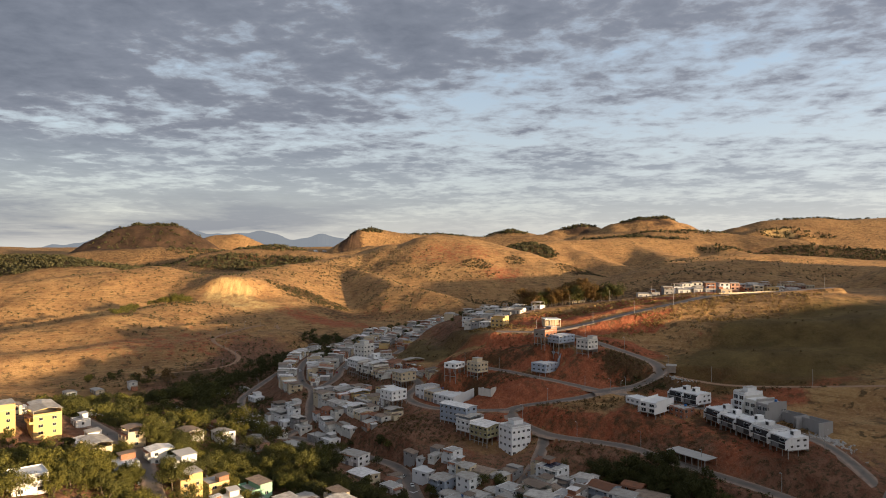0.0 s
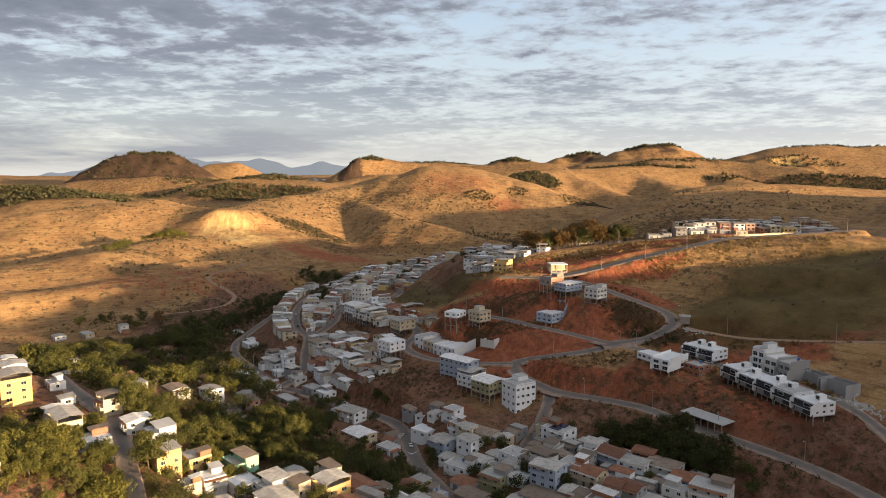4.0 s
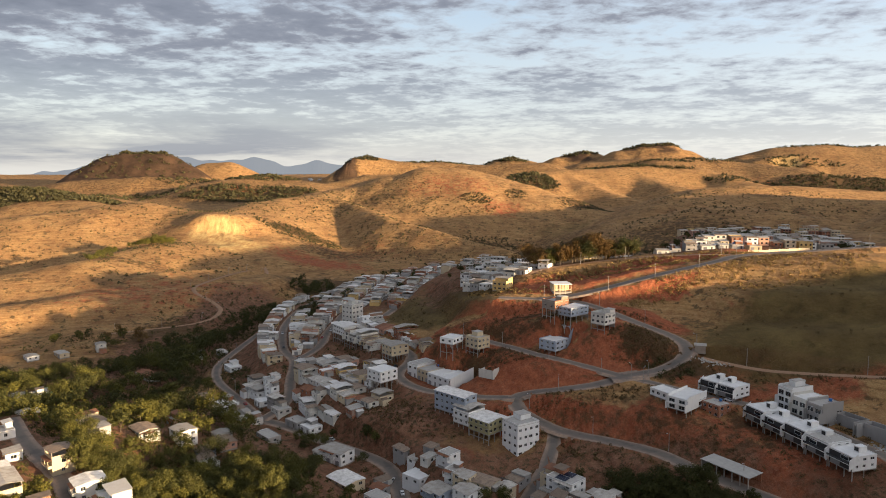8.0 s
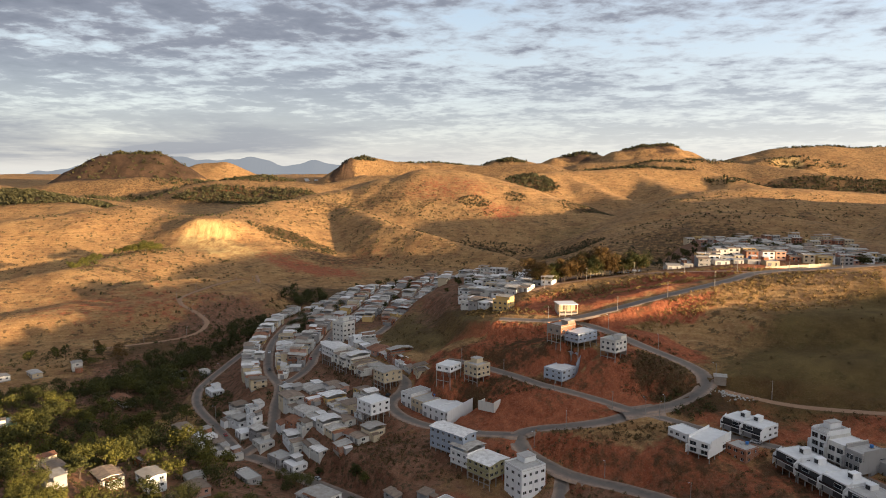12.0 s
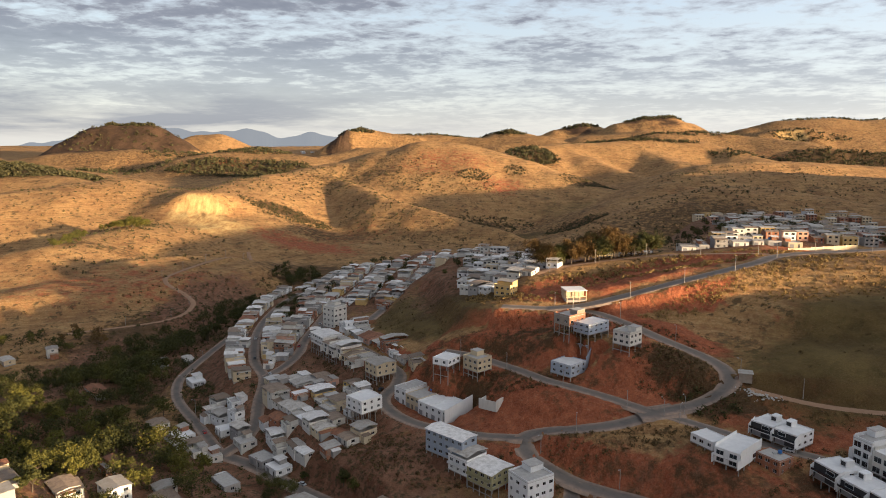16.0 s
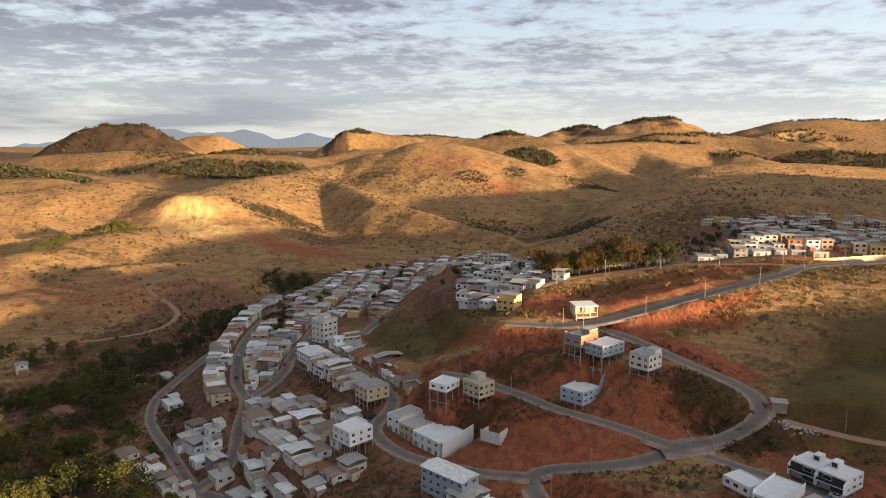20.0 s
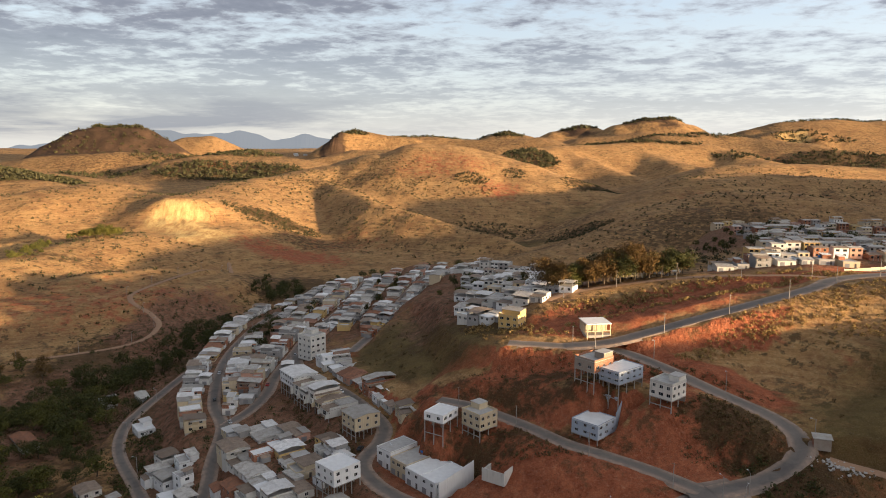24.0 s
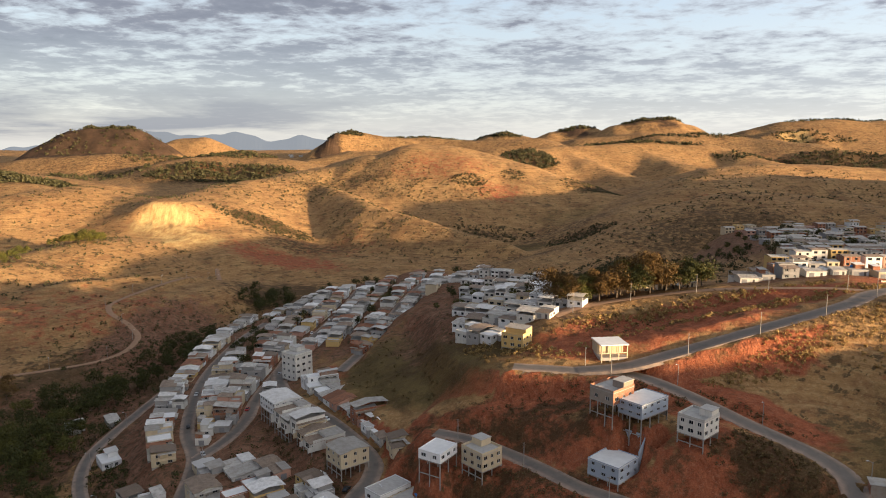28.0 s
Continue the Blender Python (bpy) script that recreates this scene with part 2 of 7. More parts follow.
def land_mat():
    """Dry pasture, red cut earth, green sward and scrub, by the cover of the land."""
    m = Mat("land")
    red, green, scrub, town = m.attr("cover")
    big, mid, fine = m.noise(0.008, 5, 0.6), m.noise(0.06, 6, 0.65), m.noise(0.55, 6, 0.7)
    dry = m.mix(big, (0.270, 0.140, 0.058), (0.42, 0.258, 0.106))
    dry = m.mix(m.ramp(mid, (0.36, 0.75), (0.6, 0.0)), dry, (0.215, 0.105, 0.048))
    dry = m.mix(m.ramp(fine, (0.5, 0.0), (0.75, 0.75)), dry, (0.47, 0.33, 0.16))
    dry = m.mix(m.ramp(m.noise(0.018, 7, 0.7), (0.52, 0.0), (0.66, 0.7)), dry, (0.150, 0.080, 0.040))
    dry = m.mix(m.ramp(m.noise(0.045, 8, 0.75), (0.56, 0.0), (0.62, 0.8)), dry, (0.085, 0.060, 0.030))
    dry = m.mix(m.ramp(m.noise(0.16, 4, 0.6, (1, 1, 0.3)), (0.58, 0.0), (0.63, 0.85)), dry, (0.066, 0.046, 0.022))
    dry = m.mix(m.ramp(fine, (0.25, 0.6), (0.45, 0.0)), dry, (0.125, 0.078, 0.036))
    tracks = m.noise(0.30, 5, 0.65, (0.10, 0.10, 3.2))
    dry = m.mix(m.ramp(tracks, (0.52, 0.0), (0.64, 0.45)), dry, (0.130, 0.066, 0.030))
    dry = m.mix(m.ramp(tracks, (0.34, 0.35), (0.46, 0.0)), dry, (0.46, 0.31, 0.14))
    gully = m.noise(0.22, 7, 0.68, (1, 1, 0.35))
    soil = m.mix(m.ramp(gully, (0.3, 0.0), (0.7, 1.0)), (0.185, 0.048, 0.022), (0.42, 0.140, 0.066))
    soil = m.mix(m.ramp(m.noise(0.9, 5, 0.7), (0.52, 0.0), (0.72, 0.6)), soil, (0.40, 0.20, 0.125))
    soil = m.mix(m.ramp(m.noise(0.5, 6, 0.75, (1, 1, 0.12)), (0.56, 0.0), (0.68, 0.7)), soil, (0.110, 0.032, 0.016))
    soil = m.mix(m.ramp(m.noise(0.075, 7, 0.72), (0.55, 0.0), (0.63, 0.8)), soil, (0.105, 0.058, 0.028))
    edge = m.math("ADD", red, m.math("MULTIPLY", m.math("SUBTRACT", m.noise(0.11, 6, 0.7), 0.5), 1.1))
    col = m.mix(m.ramp(edge, (0.38, 0.0), (0.58, 1.0)), dry, soil)
    grass = m.mix(m.ramp(mid, (0.35, 0.0), (0.65, 1.0)), (0.060, 0.043, 0.016), (0.120, 0.088, 0.032))
    gedge = m.math("ADD", green, m.math("MULTIPLY", m.math("SUBTRACT", m.noise(0.05, 6, 0.7), 0.5), 0.9))
    col = m.mix(m.ramp(gedge, (0.35, 0.0), (0.7, 0.9)), col, grass)
    bush = m.mix(fine, (0.036, 0.024, 0.012), (0.110, 0.064, 0.030))
    sedge = m.math("ADD", scrub, m.math("MULTIPLY", m.math("SUBTRACT", m.noise(0.13, 7, 0.72), 0.5), 1.5))
    col = m.mix(m.ramp(sedge, (0.40, 0.0), (0.62, 0.92)), col, bush)
    yard = m.mix(m.ramp(m.noise(0.16, 5, 0.65), (0.35, 0.0), (0.65, 1.0)), (0.125, 0.055, 0.031), (0.240, 0.125, 0.078))
    yard = m.mix(m.ramp(m.noise(0.4, 6, 0.7), (0.50, 0.0), (0.62, 0.9)), yard, (0.050, 0.043, 0.022))
    tedge = m.math("ADD", town, m.math("MULTIPLY", m.math("SUBTRACT", m.noise(0.08, 6, 0.7), 0.5), 0.8))
    col = m.mix(m.ramp(tedge, (0.35, 0.0), (0.6, 0.95)), col, yard)
    sand, rock = m.attr("bare")[:2]
    clay = m.mix(m.ramp(m.noise(0.12, 6, 0.7, (1.6, 0.5, 0.25)), (0.35, 0.0), (0.62, 1.0)), (0.28, 0.16, 0.065), (0.50, 0.36, 0.155))
    cedge = m.math("ADD", sand, m.math("MULTIPLY", m.math("SUBTRACT", m.noise(0.03, 6, 0.7), 0.5), 0.9))
    col = m.mix(m.ramp(cedge, (0.40, 0.0), (0.65, 1.0)), col, clay)
    stone = m.mix(m.ramp(m.noise(0.02, 8, 0.72, (1, 1, 0.4)), (0.36, 0.0), (0.62, 1.0)), (0.018, 0.013, 0.011), (0.062, 0.037, 0.026))
    stone = m.mix(m.ramp(m.noise(0.05, 6, 0.7), (0.62, 0.0), (0.74, 0.6)), stone, (0.15, 0.12, 0.10))
    redge = m.math("ADD", rock, m.math("MULTIPLY", m.math("SUBTRACT", m.noise(0.012, 7, 0.7), 0.5), 1.2))
    col = m.mix(m.ramp(redge, (0.36, 0.0), (0.60, 0.92)), col, stone)
    grit = m.noise(2.6, 5, 0.75)
    col = m.mix(m.ramp(grit, (0.30, 0.62), (0.48, 0.0)), col, (0.030, 0.022, 0.013))
    col = m.mix(m.ramp(grit, (0.55, 0.0), (0.75, 0.30)), col, (0.50, 0.38, 0.24))
    h = m.math("ADD", m.math("MULTIPLY", fine, 0.35), m.math("ADD", mid, m.math("MULTIPLY", gully, m.math("MULTIPLY", red, 1.6))))
    m.bump(h, 0.9, 1.8)
    return m.done(col, 0.95, 0, 0.1)


def leaves(name, dark, light):
    m = Mat(name)
    col = m.mix(m.island(), dark, light)
    col = m.mix(m.math("MULTIPLY", m.random(), 0.6), col, tint(light, 0.55))
    m.b.inputs["Subsurface Weight"].default_value = 0.0
    return m.done(col, 0.7, 0, 0.15)


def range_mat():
    m = Mat("far_haze_blue_range")
    # distance haze is painted in: a faint blue-grey glow of the range itself
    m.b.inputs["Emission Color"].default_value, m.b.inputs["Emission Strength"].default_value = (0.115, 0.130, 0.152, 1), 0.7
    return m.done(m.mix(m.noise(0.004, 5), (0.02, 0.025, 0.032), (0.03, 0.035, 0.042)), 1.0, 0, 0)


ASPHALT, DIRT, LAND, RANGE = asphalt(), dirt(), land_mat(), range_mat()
BARK = plain("bark", (0.10, 0.075, 0.055), 0.95, 0, 0.35, 4)
LEAF = [leaves("olive_leaves", (0.036, 0.040, 0.010), (0.112, 0.106, 0.024)),
        leaves("deep_green_leaves", (0.024, 0.028, 0.009), (0.070, 0.070, 0.018)),
        leaves("rust_leaves", (0.045, 0.028, 0.010), (0.170, 0.100, 0.030)),
        leaves("yellow_green_leaves", (0.052, 0.054, 0.011), (0.150, 0.134, 0.026))]
STRAW = leaves("dry_straw", (0.16, 0.095, 0.032), (0.40, 0.27, 0.10))
WOODS = leaves("far_dull_leaves", (0.036, 0.037, 0.018), (0.088, 0.080, 0.035))
SCRUB = leaves("dry_scrub", (0.050, 0.036, 0.015), (0.150, 0.100, 0.040))

# ---- lie of the land: ridges, valleys, terraces and streets, as lines with heights ----
# the plan is drawn in units of K metres
K = 1.35
LINES = []


def line(*pts):
    LINES.append(np.array(pts, float))


def soft_heights(x, y, lines, power, soft):
    """Heights drawn from the nearest point of every line, weighted by nearness."""
    top, low = np.zeros_like(x), np.zeros_like(x)
    for pts in lines:
        best, zz = np.full_like(x, 1e12), np.zeros_like(x)
        for a, b in zip(pts[:-1], pts[1:]):
            d = b - a
            s = np.clip(((x - a[0]) * d[0] + (y - a[1]) * d[1]) / (d[0] ** 2 + d[1] ** 2), 0, 1)
            q = (x - a[0] - s * d[0]) ** 2 + (y - a[1] - s * d[1]) ** 2
            zz = np.where(q < best, a[2] + s * d[2], zz)
            best = np.minimum(best, q)
        w = (best + soft * soft) ** -power
        top += w * zz
        low += w
    return top / low


# valley floor and stream
line((-330, 300, -13), (-230, 400, -14), (-165, 440, -14), (-140, 520, -14), (-125, 600, -13), (-85, 700, -12), (-20, 790, -10), (80, 830, -9), (160, 980, -5), (300, 1150, 14), (420, 1420, 30))
line((-140, 300, -10), (-124, 372, -11), (-128, 430, -11), (-132, 500, -12))
# lower town
line((-200, 110, 38), (-150, 180, 31), (-137, 241, 23), (-146, 275, 12), (-156, 305, -1))
line((-70, 110, 17), (-66, 164, 14.6), (-78, 187, 15), (-94, 213, 17.5), (-115, 233, 19.5), (-118, 260, 11))
line((-120, 100, 33), (-89, 152, 27), (-97, 196, 20), (-108, 211, 20), (-124, 222, 20))
line((-77, 204, 14), (-66, 197, 10.5), (-56, 203, 7), (-70, 240, 3))
line((-40, 120, 10), (-44, 183, 5), (-55, 206, 4), (-75, 250, -2))
line((20, 120, 2), (15, 200, -8), (-10, 250, -10), (-30, 285, -10), (-62, 318, -9), (-85, 345, -8), (-108, 373, -7), (-112, 402, -6))
line((90, 130, 0), (60, 200, -6), (45, 235, -3))
# main street and terraces of the town hill
line((-68, 376, 3), (-80, 397, 3), (-87, 423, 3), (-92, 450, 3), (-95, 483, 2), (-98, 530, -1), (-96, 580, -5))
line((-65, 387, 4), (-61, 400, 6), (-62, 420, 7), (-60, 471, 6), (-55, 500, 6), (-48, 560, 6), (-46, 640, 4))
line((-22, 312, 2), (-42, 350, 5), (-58, 395, 8), (-56, 425, 10), (-40, 470, 12), (-12, 560, 17), (0, 640, 14))
line((16, 303, 9.4), (-4, 317, 7), (-15, 328, 7), (-24, 340, 7))
line((-4, 300, 5), (5, 289, 3), (14, 280, 0))
line((-12, 356, 11), (-28, 380, 12), (-40, 400, 12))
line((24, 400, 38), (16, 428, 36), (8, 470, 30))
line((-4, 374, 17), (-18, 400, 16), (-28, 428, 15))
line((0, 380, 21), (-6, 405, 21), (-12, 450, 20))
line((26, 372, 35.5), (18, 386, 33), (13, 412, 32))
line((-5, 285, -2), (16, 279, 0), (24, 266, -5))
line((20, 520, 30), (60, 540, 30), (80, 620, 15), (60, 700, 0))
line((20, 480, 33), (42, 450, 40), (52, 410, 43))
# slopes of red earth between the streets
line((-12, 344, 8), (-3, 341, 9), (6.5, 331, 9), (12, 325, 9.5))
line((-4, 356, 17), (4, 342, 18), (15, 332, 18), (24, 339, 20.6), (39, 321, 21.2), (58, 310, 19))
line((30, 295, 12), (52, 297, 16), (70, 301, 18.5))
line((6, 362, 26), (30, 352, 29), (46, 343, 33), (56, 338, 33), (67, 328, 31.5))
line((34, 332, 22.5), (52, 321, 22), (64, 310, 20))
line((44, 338, 33.5), (52, 332, 32), (62, 324, 30.5))
line((24, 374, 37), (52, 366, 37.5), (80, 340, 35))
line((72, 330, 34), (95, 313, 27), (90, 300, 21), (70, 301, 18.5))
line((30, 268, 0), (59, 268, 5.4), (70, 257, 6), (79, 243, 5.6), (95, 227, 4), (108, 212, 2.4))
line((66, 282, 14), (74, 276, 17), (82, 270, 15.6), (90, 265, 14), (98, 257, 13.2), (106, 236, 13), (112, 221, 12), (118, 205, 6))
line((76, 282, 17.5), (92, 279, 17), (108, 262, 17), (118, 244, 16.5), (124, 228, 15.5), (128, 212, 10))
line((112, 286, 20), (135, 256, 19), (152, 238, 20))
line((50, 245, -3), (80, 215, -5), (120, 160, -8))
# the upper road, the grassy hill and the upper village
line((24, 374, 37), (60, 378, 41), (100, 380, 48), (145, 384, 53), (190, 370, 56), (260, 380, 54))
line((45, 400, 43), (75, 415, 46), (110, 415, 50), (150, 408, 54))
line((104, 318, 28), (125, 322, 32), (160, 310, 35))
line((140, 345, 44), (180, 330, 46), (240, 330, 54))
line((140, 285, 25), (175, 260, 30), (240, 240, 44))
line((170, 440, 54), (200, 520, 48), (230, 650, 41), (330, 640, 44))
# unseen ridge to the right, its heights set to throw shade over the town
line((176, -50, 6), (195, -19, 22), (210, 7, 33), (224, 33, 41), (237, 56, 47), (249, 75, 49), (262, 99, 53), (276, 123, 59), (313, 187, 74), (339, 232, 70), (367, 280, 71), (413, 360, 97), (450, 424, 97), (506, 521, 98))
line((100, 440, 44), (130, 520, 40), (150, 620, 26), (200, 760, 4), (330, 860, 8))
# the left hill with its cut slope
line((-420, 460, -2), (-330, 520, 2), (-270, 560, 3), (-197, 610, 3), (-160, 650, 2))
line((-265, 480, -12), (-200, 500, -9), (-165, 545, -8))
line((-420, 620, 24), (-330, 640, 21), (-258, 648, 22), (-215, 720, 18), (-188, 809, 3), (-150, 850, -6))
line((-700, 800, 34), (-480, 880, 34), (-340, 860, 27), (-300, 930, 22), (-315, 1010, 29))
line((-560, 700, 22), (-400, 760, 22), (-300, 780, 20))
# the far plain
line((-1500, 1300, 20), (-900, 1300, 24), (-600, 1450, 26), (-350, 1500, 34), (-100, 1600, 52), (100, 1700, 62))
line((-1500, 2100, 40), (-695, 2017, 62), (-420, 2300, 36), (-420, 2700, 40))
line((-900, 700, 24), (-900, 300, 20), (-600, 60, 20))
line((-380, 130, 10), (-300, 60, 20), (-200, -60, 30), (0, -100, 14), (90, -60, 2), (130, 60, -4), (150, 140, -6))
line((-900, -500, 60), (0, -700, 70), (700, -500, 60))
line((700, 2000, 90), (1052, 2300, 92), (1500, 2100, 100))
line((-2800, 3400, 60), (0, 3400, 70), (2800, 3200, 90))
line((-2800, 0, 60), (-2600, 2000, 50))
line((2800, 0, 120), (2400, 1400, 110))
# ---- hills beyond the town: ridge lines in metres, with the fall of their flanks and the rounding of their crests ----
RIDGES = []


def ridge(fall, soft, *pts):
    RIDGES.append((fall, soft, np.array(pts, float)))


# the left hill with its row of trees
ridge(0.38, 14, (-498, 836, 13), (-423, 876, 23), (-423, 966, 21), (-407, 1036, 26), (-368, 1096, 23), (-326, 1136, 16), (-270, 1106, 2))
# front knee of the left hill
ridge(0.33, 12, (-270, 880, 8), (-288, 840, 10), (-300, 790, 8), (-330, 740, 5), (-370, 690, 0), (-420, 640, -6))
# the meadow behind it
ridge(0.36, 16, (-866, 1186, 47), (-760, 1216, 51), (-685, 1236, 56), (-604, 1286, 66), (-552, 1336, 74), (-478, 1316, 59), (-390, 1266, 49))
# saddle and long crest of the round hill
ridge(0.42, 26, (-390, 1266, 49), (-375, 1386, 58), (-350, 1486, 71), (-294, 1586, 77), (-214, 1686, 94), (-118, 1736, 118), (-21, 1746, 139), (37, 1736, 137), (100, 1716, 122), (160, 1676, 104), (226, 1616, 79), (305, 1536, 52), (342, 1476, 34))
# front of the round hill
ridge(0.48, 22, (-21, 1736, 137), (-2, 1636, 92), (21, 1516, 52), (31, 1436, 30))
# right front of the round hill
ridge(0.5, 18, (99, 1706, 121), (150, 1576, 65), (204, 1466, 33), (232, 1376, 12))
# spur
ridge(0.62, 8, (-246, 1576, 72), (-193, 1526, 63), (-140, 1456, 55), (-90, 1356, 39), (-29, 1286, 29), (27, 1246, 19), (103, 1186, 2))
# low spur above the town
ridge(0.34, 10, (-257, 1116, -4), (-213, 1096, -9), (-160, 1066, -16))
# hill behind the village
ridge(0.38, 20, (185, 1036, 11), (272, 1086, 31), (355, 1136, 51), (443, 1186, 72), (506, 1186, 69), (569, 1136, 60), (623, 1096, 44), (732, 1096, 38))
# ridge behind that hill
ridge(0.38, 16, (327, 1286, 37), (367, 1336, 50), (419, 1386, 67), (474, 1436, 81), (589, 1486, 86), (682, 1486, 81), (777, 1486, 75), (932, 1486, 68))
# third ridge
ridge(0.34, 16, (658, 1836, 84), (790, 1886, 92), (944, 1936, 91), (1162, 1936, 76), (1357, 1936, 69))
# the high shoulder east of the village, unseen and added to shade the hills behind
ridge(0.51, 18, (683, 703, 113), (746, 813, 99), (783, 876, 134), (832, 961, 154), (950, 1164, 140), (998, 1249, 137), (1058, 1352, 119))
# middle hills
ridge(0.44, 22, (142, 2136, 102), (267, 2236, 122), (367, 2336, 132), (521, 2386, 139), (680, 2436, 150), (866, 2436, 139))
# toe
ridge(0.44, 16, (375, 2326, 130), (443, 2186, 93), (496, 2066, 64), (561, 1966, 37))
# toe
ridge(0.44, 16, (616, 2406, 142), (666, 2266, 105), (708, 2136, 84), (739, 2066, 75))
# toe
ridge(0.41, 16, (866, 2436, 139), (928, 2316, 114), (963, 2216, 92))
# high back
ridge(0.37, 20, (825, 2786, 173), (1014, 2836, 180), (1167, 2786, 165), (1304, 2636, 143), (1450, 2536, 108), (1704, 2536, 101))
# quarry hill
ridge(0.55, 16, (1311, 2986, 176), (1387, 3016, 192), (1498, 3016, 199), (1600, 2986, 167))
# right range
ridge(0.41, 26, (1365, 3186, 203), (1500, 3216, 235), (1722, 3216, 247), (1854, 3186, 234), (2025, 3186, 246), (2397, 3186, 230))
# right dome
ridge(0.67, 26, (852, 3436, 229), (975, 3456, 258), (1095, 3456, 264), (1169, 3436, 234))
# right dome skirt
ridge(0.37, 30, (676, 3286, 170), (928, 3286, 190), (1182, 3286, 180))
# second dome
ridge(0.59, 22, (578, 3536, 200), (704, 3556, 230), (755, 3536, 221))
# third dome
ridge(0.51, 20, (258, 3136, 178), (313, 3136, 190), (366, 3136, 178))
# back ridge
ridge(0.43, 24, (-175, 3136, 168), (-31, 3136, 173), (136, 3086, 158), (296, 3036, 160), (436, 3036, 167))
# rocky peak
ridge(0.81, 10, (-399, 2986, 167), (-368, 3036, 192), (-310, 3056, 197), (-193, 3056, 177), (-76, 3036, 165))
# rocky peak skirt
ridge(0.44, 20, (-508, 2636, 60), (-423, 2736, 90), (-282, 2786, 118), (-110, 2736, 119))
# bare mountain
ridge(0.76, 26, (-1382, 2786, 148), (-1307, 2836, 199), (-1251, 2856, 210), (-1107, 2856, 210), (-1012, 2816, 165))
# mountain skirt
ridge(0.41, 26, (-1509, 2636, 74), (-1327, 2636, 104), (-1078, 2616, 114), (-831, 2586, 100), (-680, 2536, 76))
# knoll beside the mountain
ridge(0.51, 20, (-1060, 3236, 169), (-961, 3236, 174))
# low woods hills
ridge(0.32, 24, (-708, 2386, 103), (-608, 2486, 117), (-438, 2386, 94))
# wooded plateau
ridge(0.37, 22, (-1432, 1886, 88), (-1022, 1786, 87), (-886, 1686, 78), (-739, 1566, 58))
# golden field
ridge(0.32, 20, (-1115, 2086, 70), (-955, 1986, 63), (-793, 1886, 49))


def hill_land(x, y):
    """Round hills with smooth valleys between them, in metres."""
    wx, wy = x + 14 * mounds(x, y, 320, 21, 2), y + 16 * mounds(x, y, 360, 22, 2)
    z = np.interp(wy, (700, 1050, 1250, 1450, 1600, 1750, 2000, 2400, 2800, 3300, 3800, 5000), (-20, -18, -14, -6, 4, 14, 30, 48, 66, 95, 112, 108))
    z = z + 8 * mounds(x, y, 700, 23, 3) * np.clip((y - 1500) / 800, 0, 1)
    total, blend = np.exp(z / 4.0), 4.0
    for fall, soft, pts in RIDGES:
        top = np.full_like(x, -500.0)
        for a, b in zip(pts[:-1], pts[1:]):
            d = b - a
            s = np.clip(((wx - a[0]) * d[0] + (wy - a[1]) * d[1]) / (d[0] ** 2 + d[1] ** 2), 0, 1)
            q = (wx - a[0] - s * d[0]) ** 2 + (wy - a[1] - s * d[1]) ** 2
            top = np.maximum(top, a[2] + s * d[2] - np.sqrt(soft * soft + fall * fall * q) + soft)
        total += np.exp(top / blend)
    z = blend * np.log(total)
    # the cut yellow face on the left hill, with its gullies
    d, s = 0.35 * (x + 365) - 0.94 * (y - 1216), 0.94 * (x + 365) + 0.35 * (y - 1216)
    e = np.clip(d / 5, -40, 40)
    side = np.exp(-((s - 12) / 62) ** 4)
    z = z + side * 15 * (np.exp(-np.clip(-d, 0, 900) / 110) / (1 + np.exp(e)) - np.exp(-np.clip(d, 0, 900) / 55) / (1 + np.exp(-e)))
    z = z + side * np.exp(-((d - 12) / 26) ** 2) * (0.8 * np.sin(s / 2.4 + 2 * np.sin(s / 11)) + 0.5 * np.sin(s / 1.3))
    # the quarry face
    d, s = -(y - 2960) - 0.1 * (x - 1430), x - 1430
    z = z - np.exp(-(s / 62) ** 6) * 34 / (1 + np.exp(-np.clip(d / 6, -40, 40))) * np.exp(-np.clip(d, 0, 900) / 90)
    return z


def plan_land(x, y):
    return soft_heights(x, y, LINES, 1.6, 7.0 + 0.09 * np.clip(np.hypot(x, y - 350) - 330, 0, 700))


def mounds(x, y, size, seed, octaves=5):
    """Smooth random relief, in the range -1 to 1."""
    z = np.zeros_like(x)
    g = np.random.RandomState(seed)
    for k in range(octaves):
        for _ in range(4):
            a, ph = g.rand() * 6.283, g.rand() * 6.283
            z += np.sin((x * math.cos(a) + y * math.sin(a)) * 6.283 / size * 1.9 ** k + ph + 1.3 * np.sin((y * math.cos(a) - x * math.sin(a)) * 5.1 / size * 1.9 ** k)) * 0.55 ** k
    return z / 5.0


def bare_land(x, y):
    """The town on its slopes, passing over into the hills behind."""
    far = np.clip((y + 0.9 * np.clip(-x - 200, 0, 220) + 0.9 * np.clip(x - 480, 0, 320) - 870) / 170, 0, 1)
    far = far * far * (3 - 2 * far)
    return K * plan_land(x / K, y / K) * (1 - far) + hill_land(x, y) * far


# ---- roads: points with heights, half width ----
ROADS = []


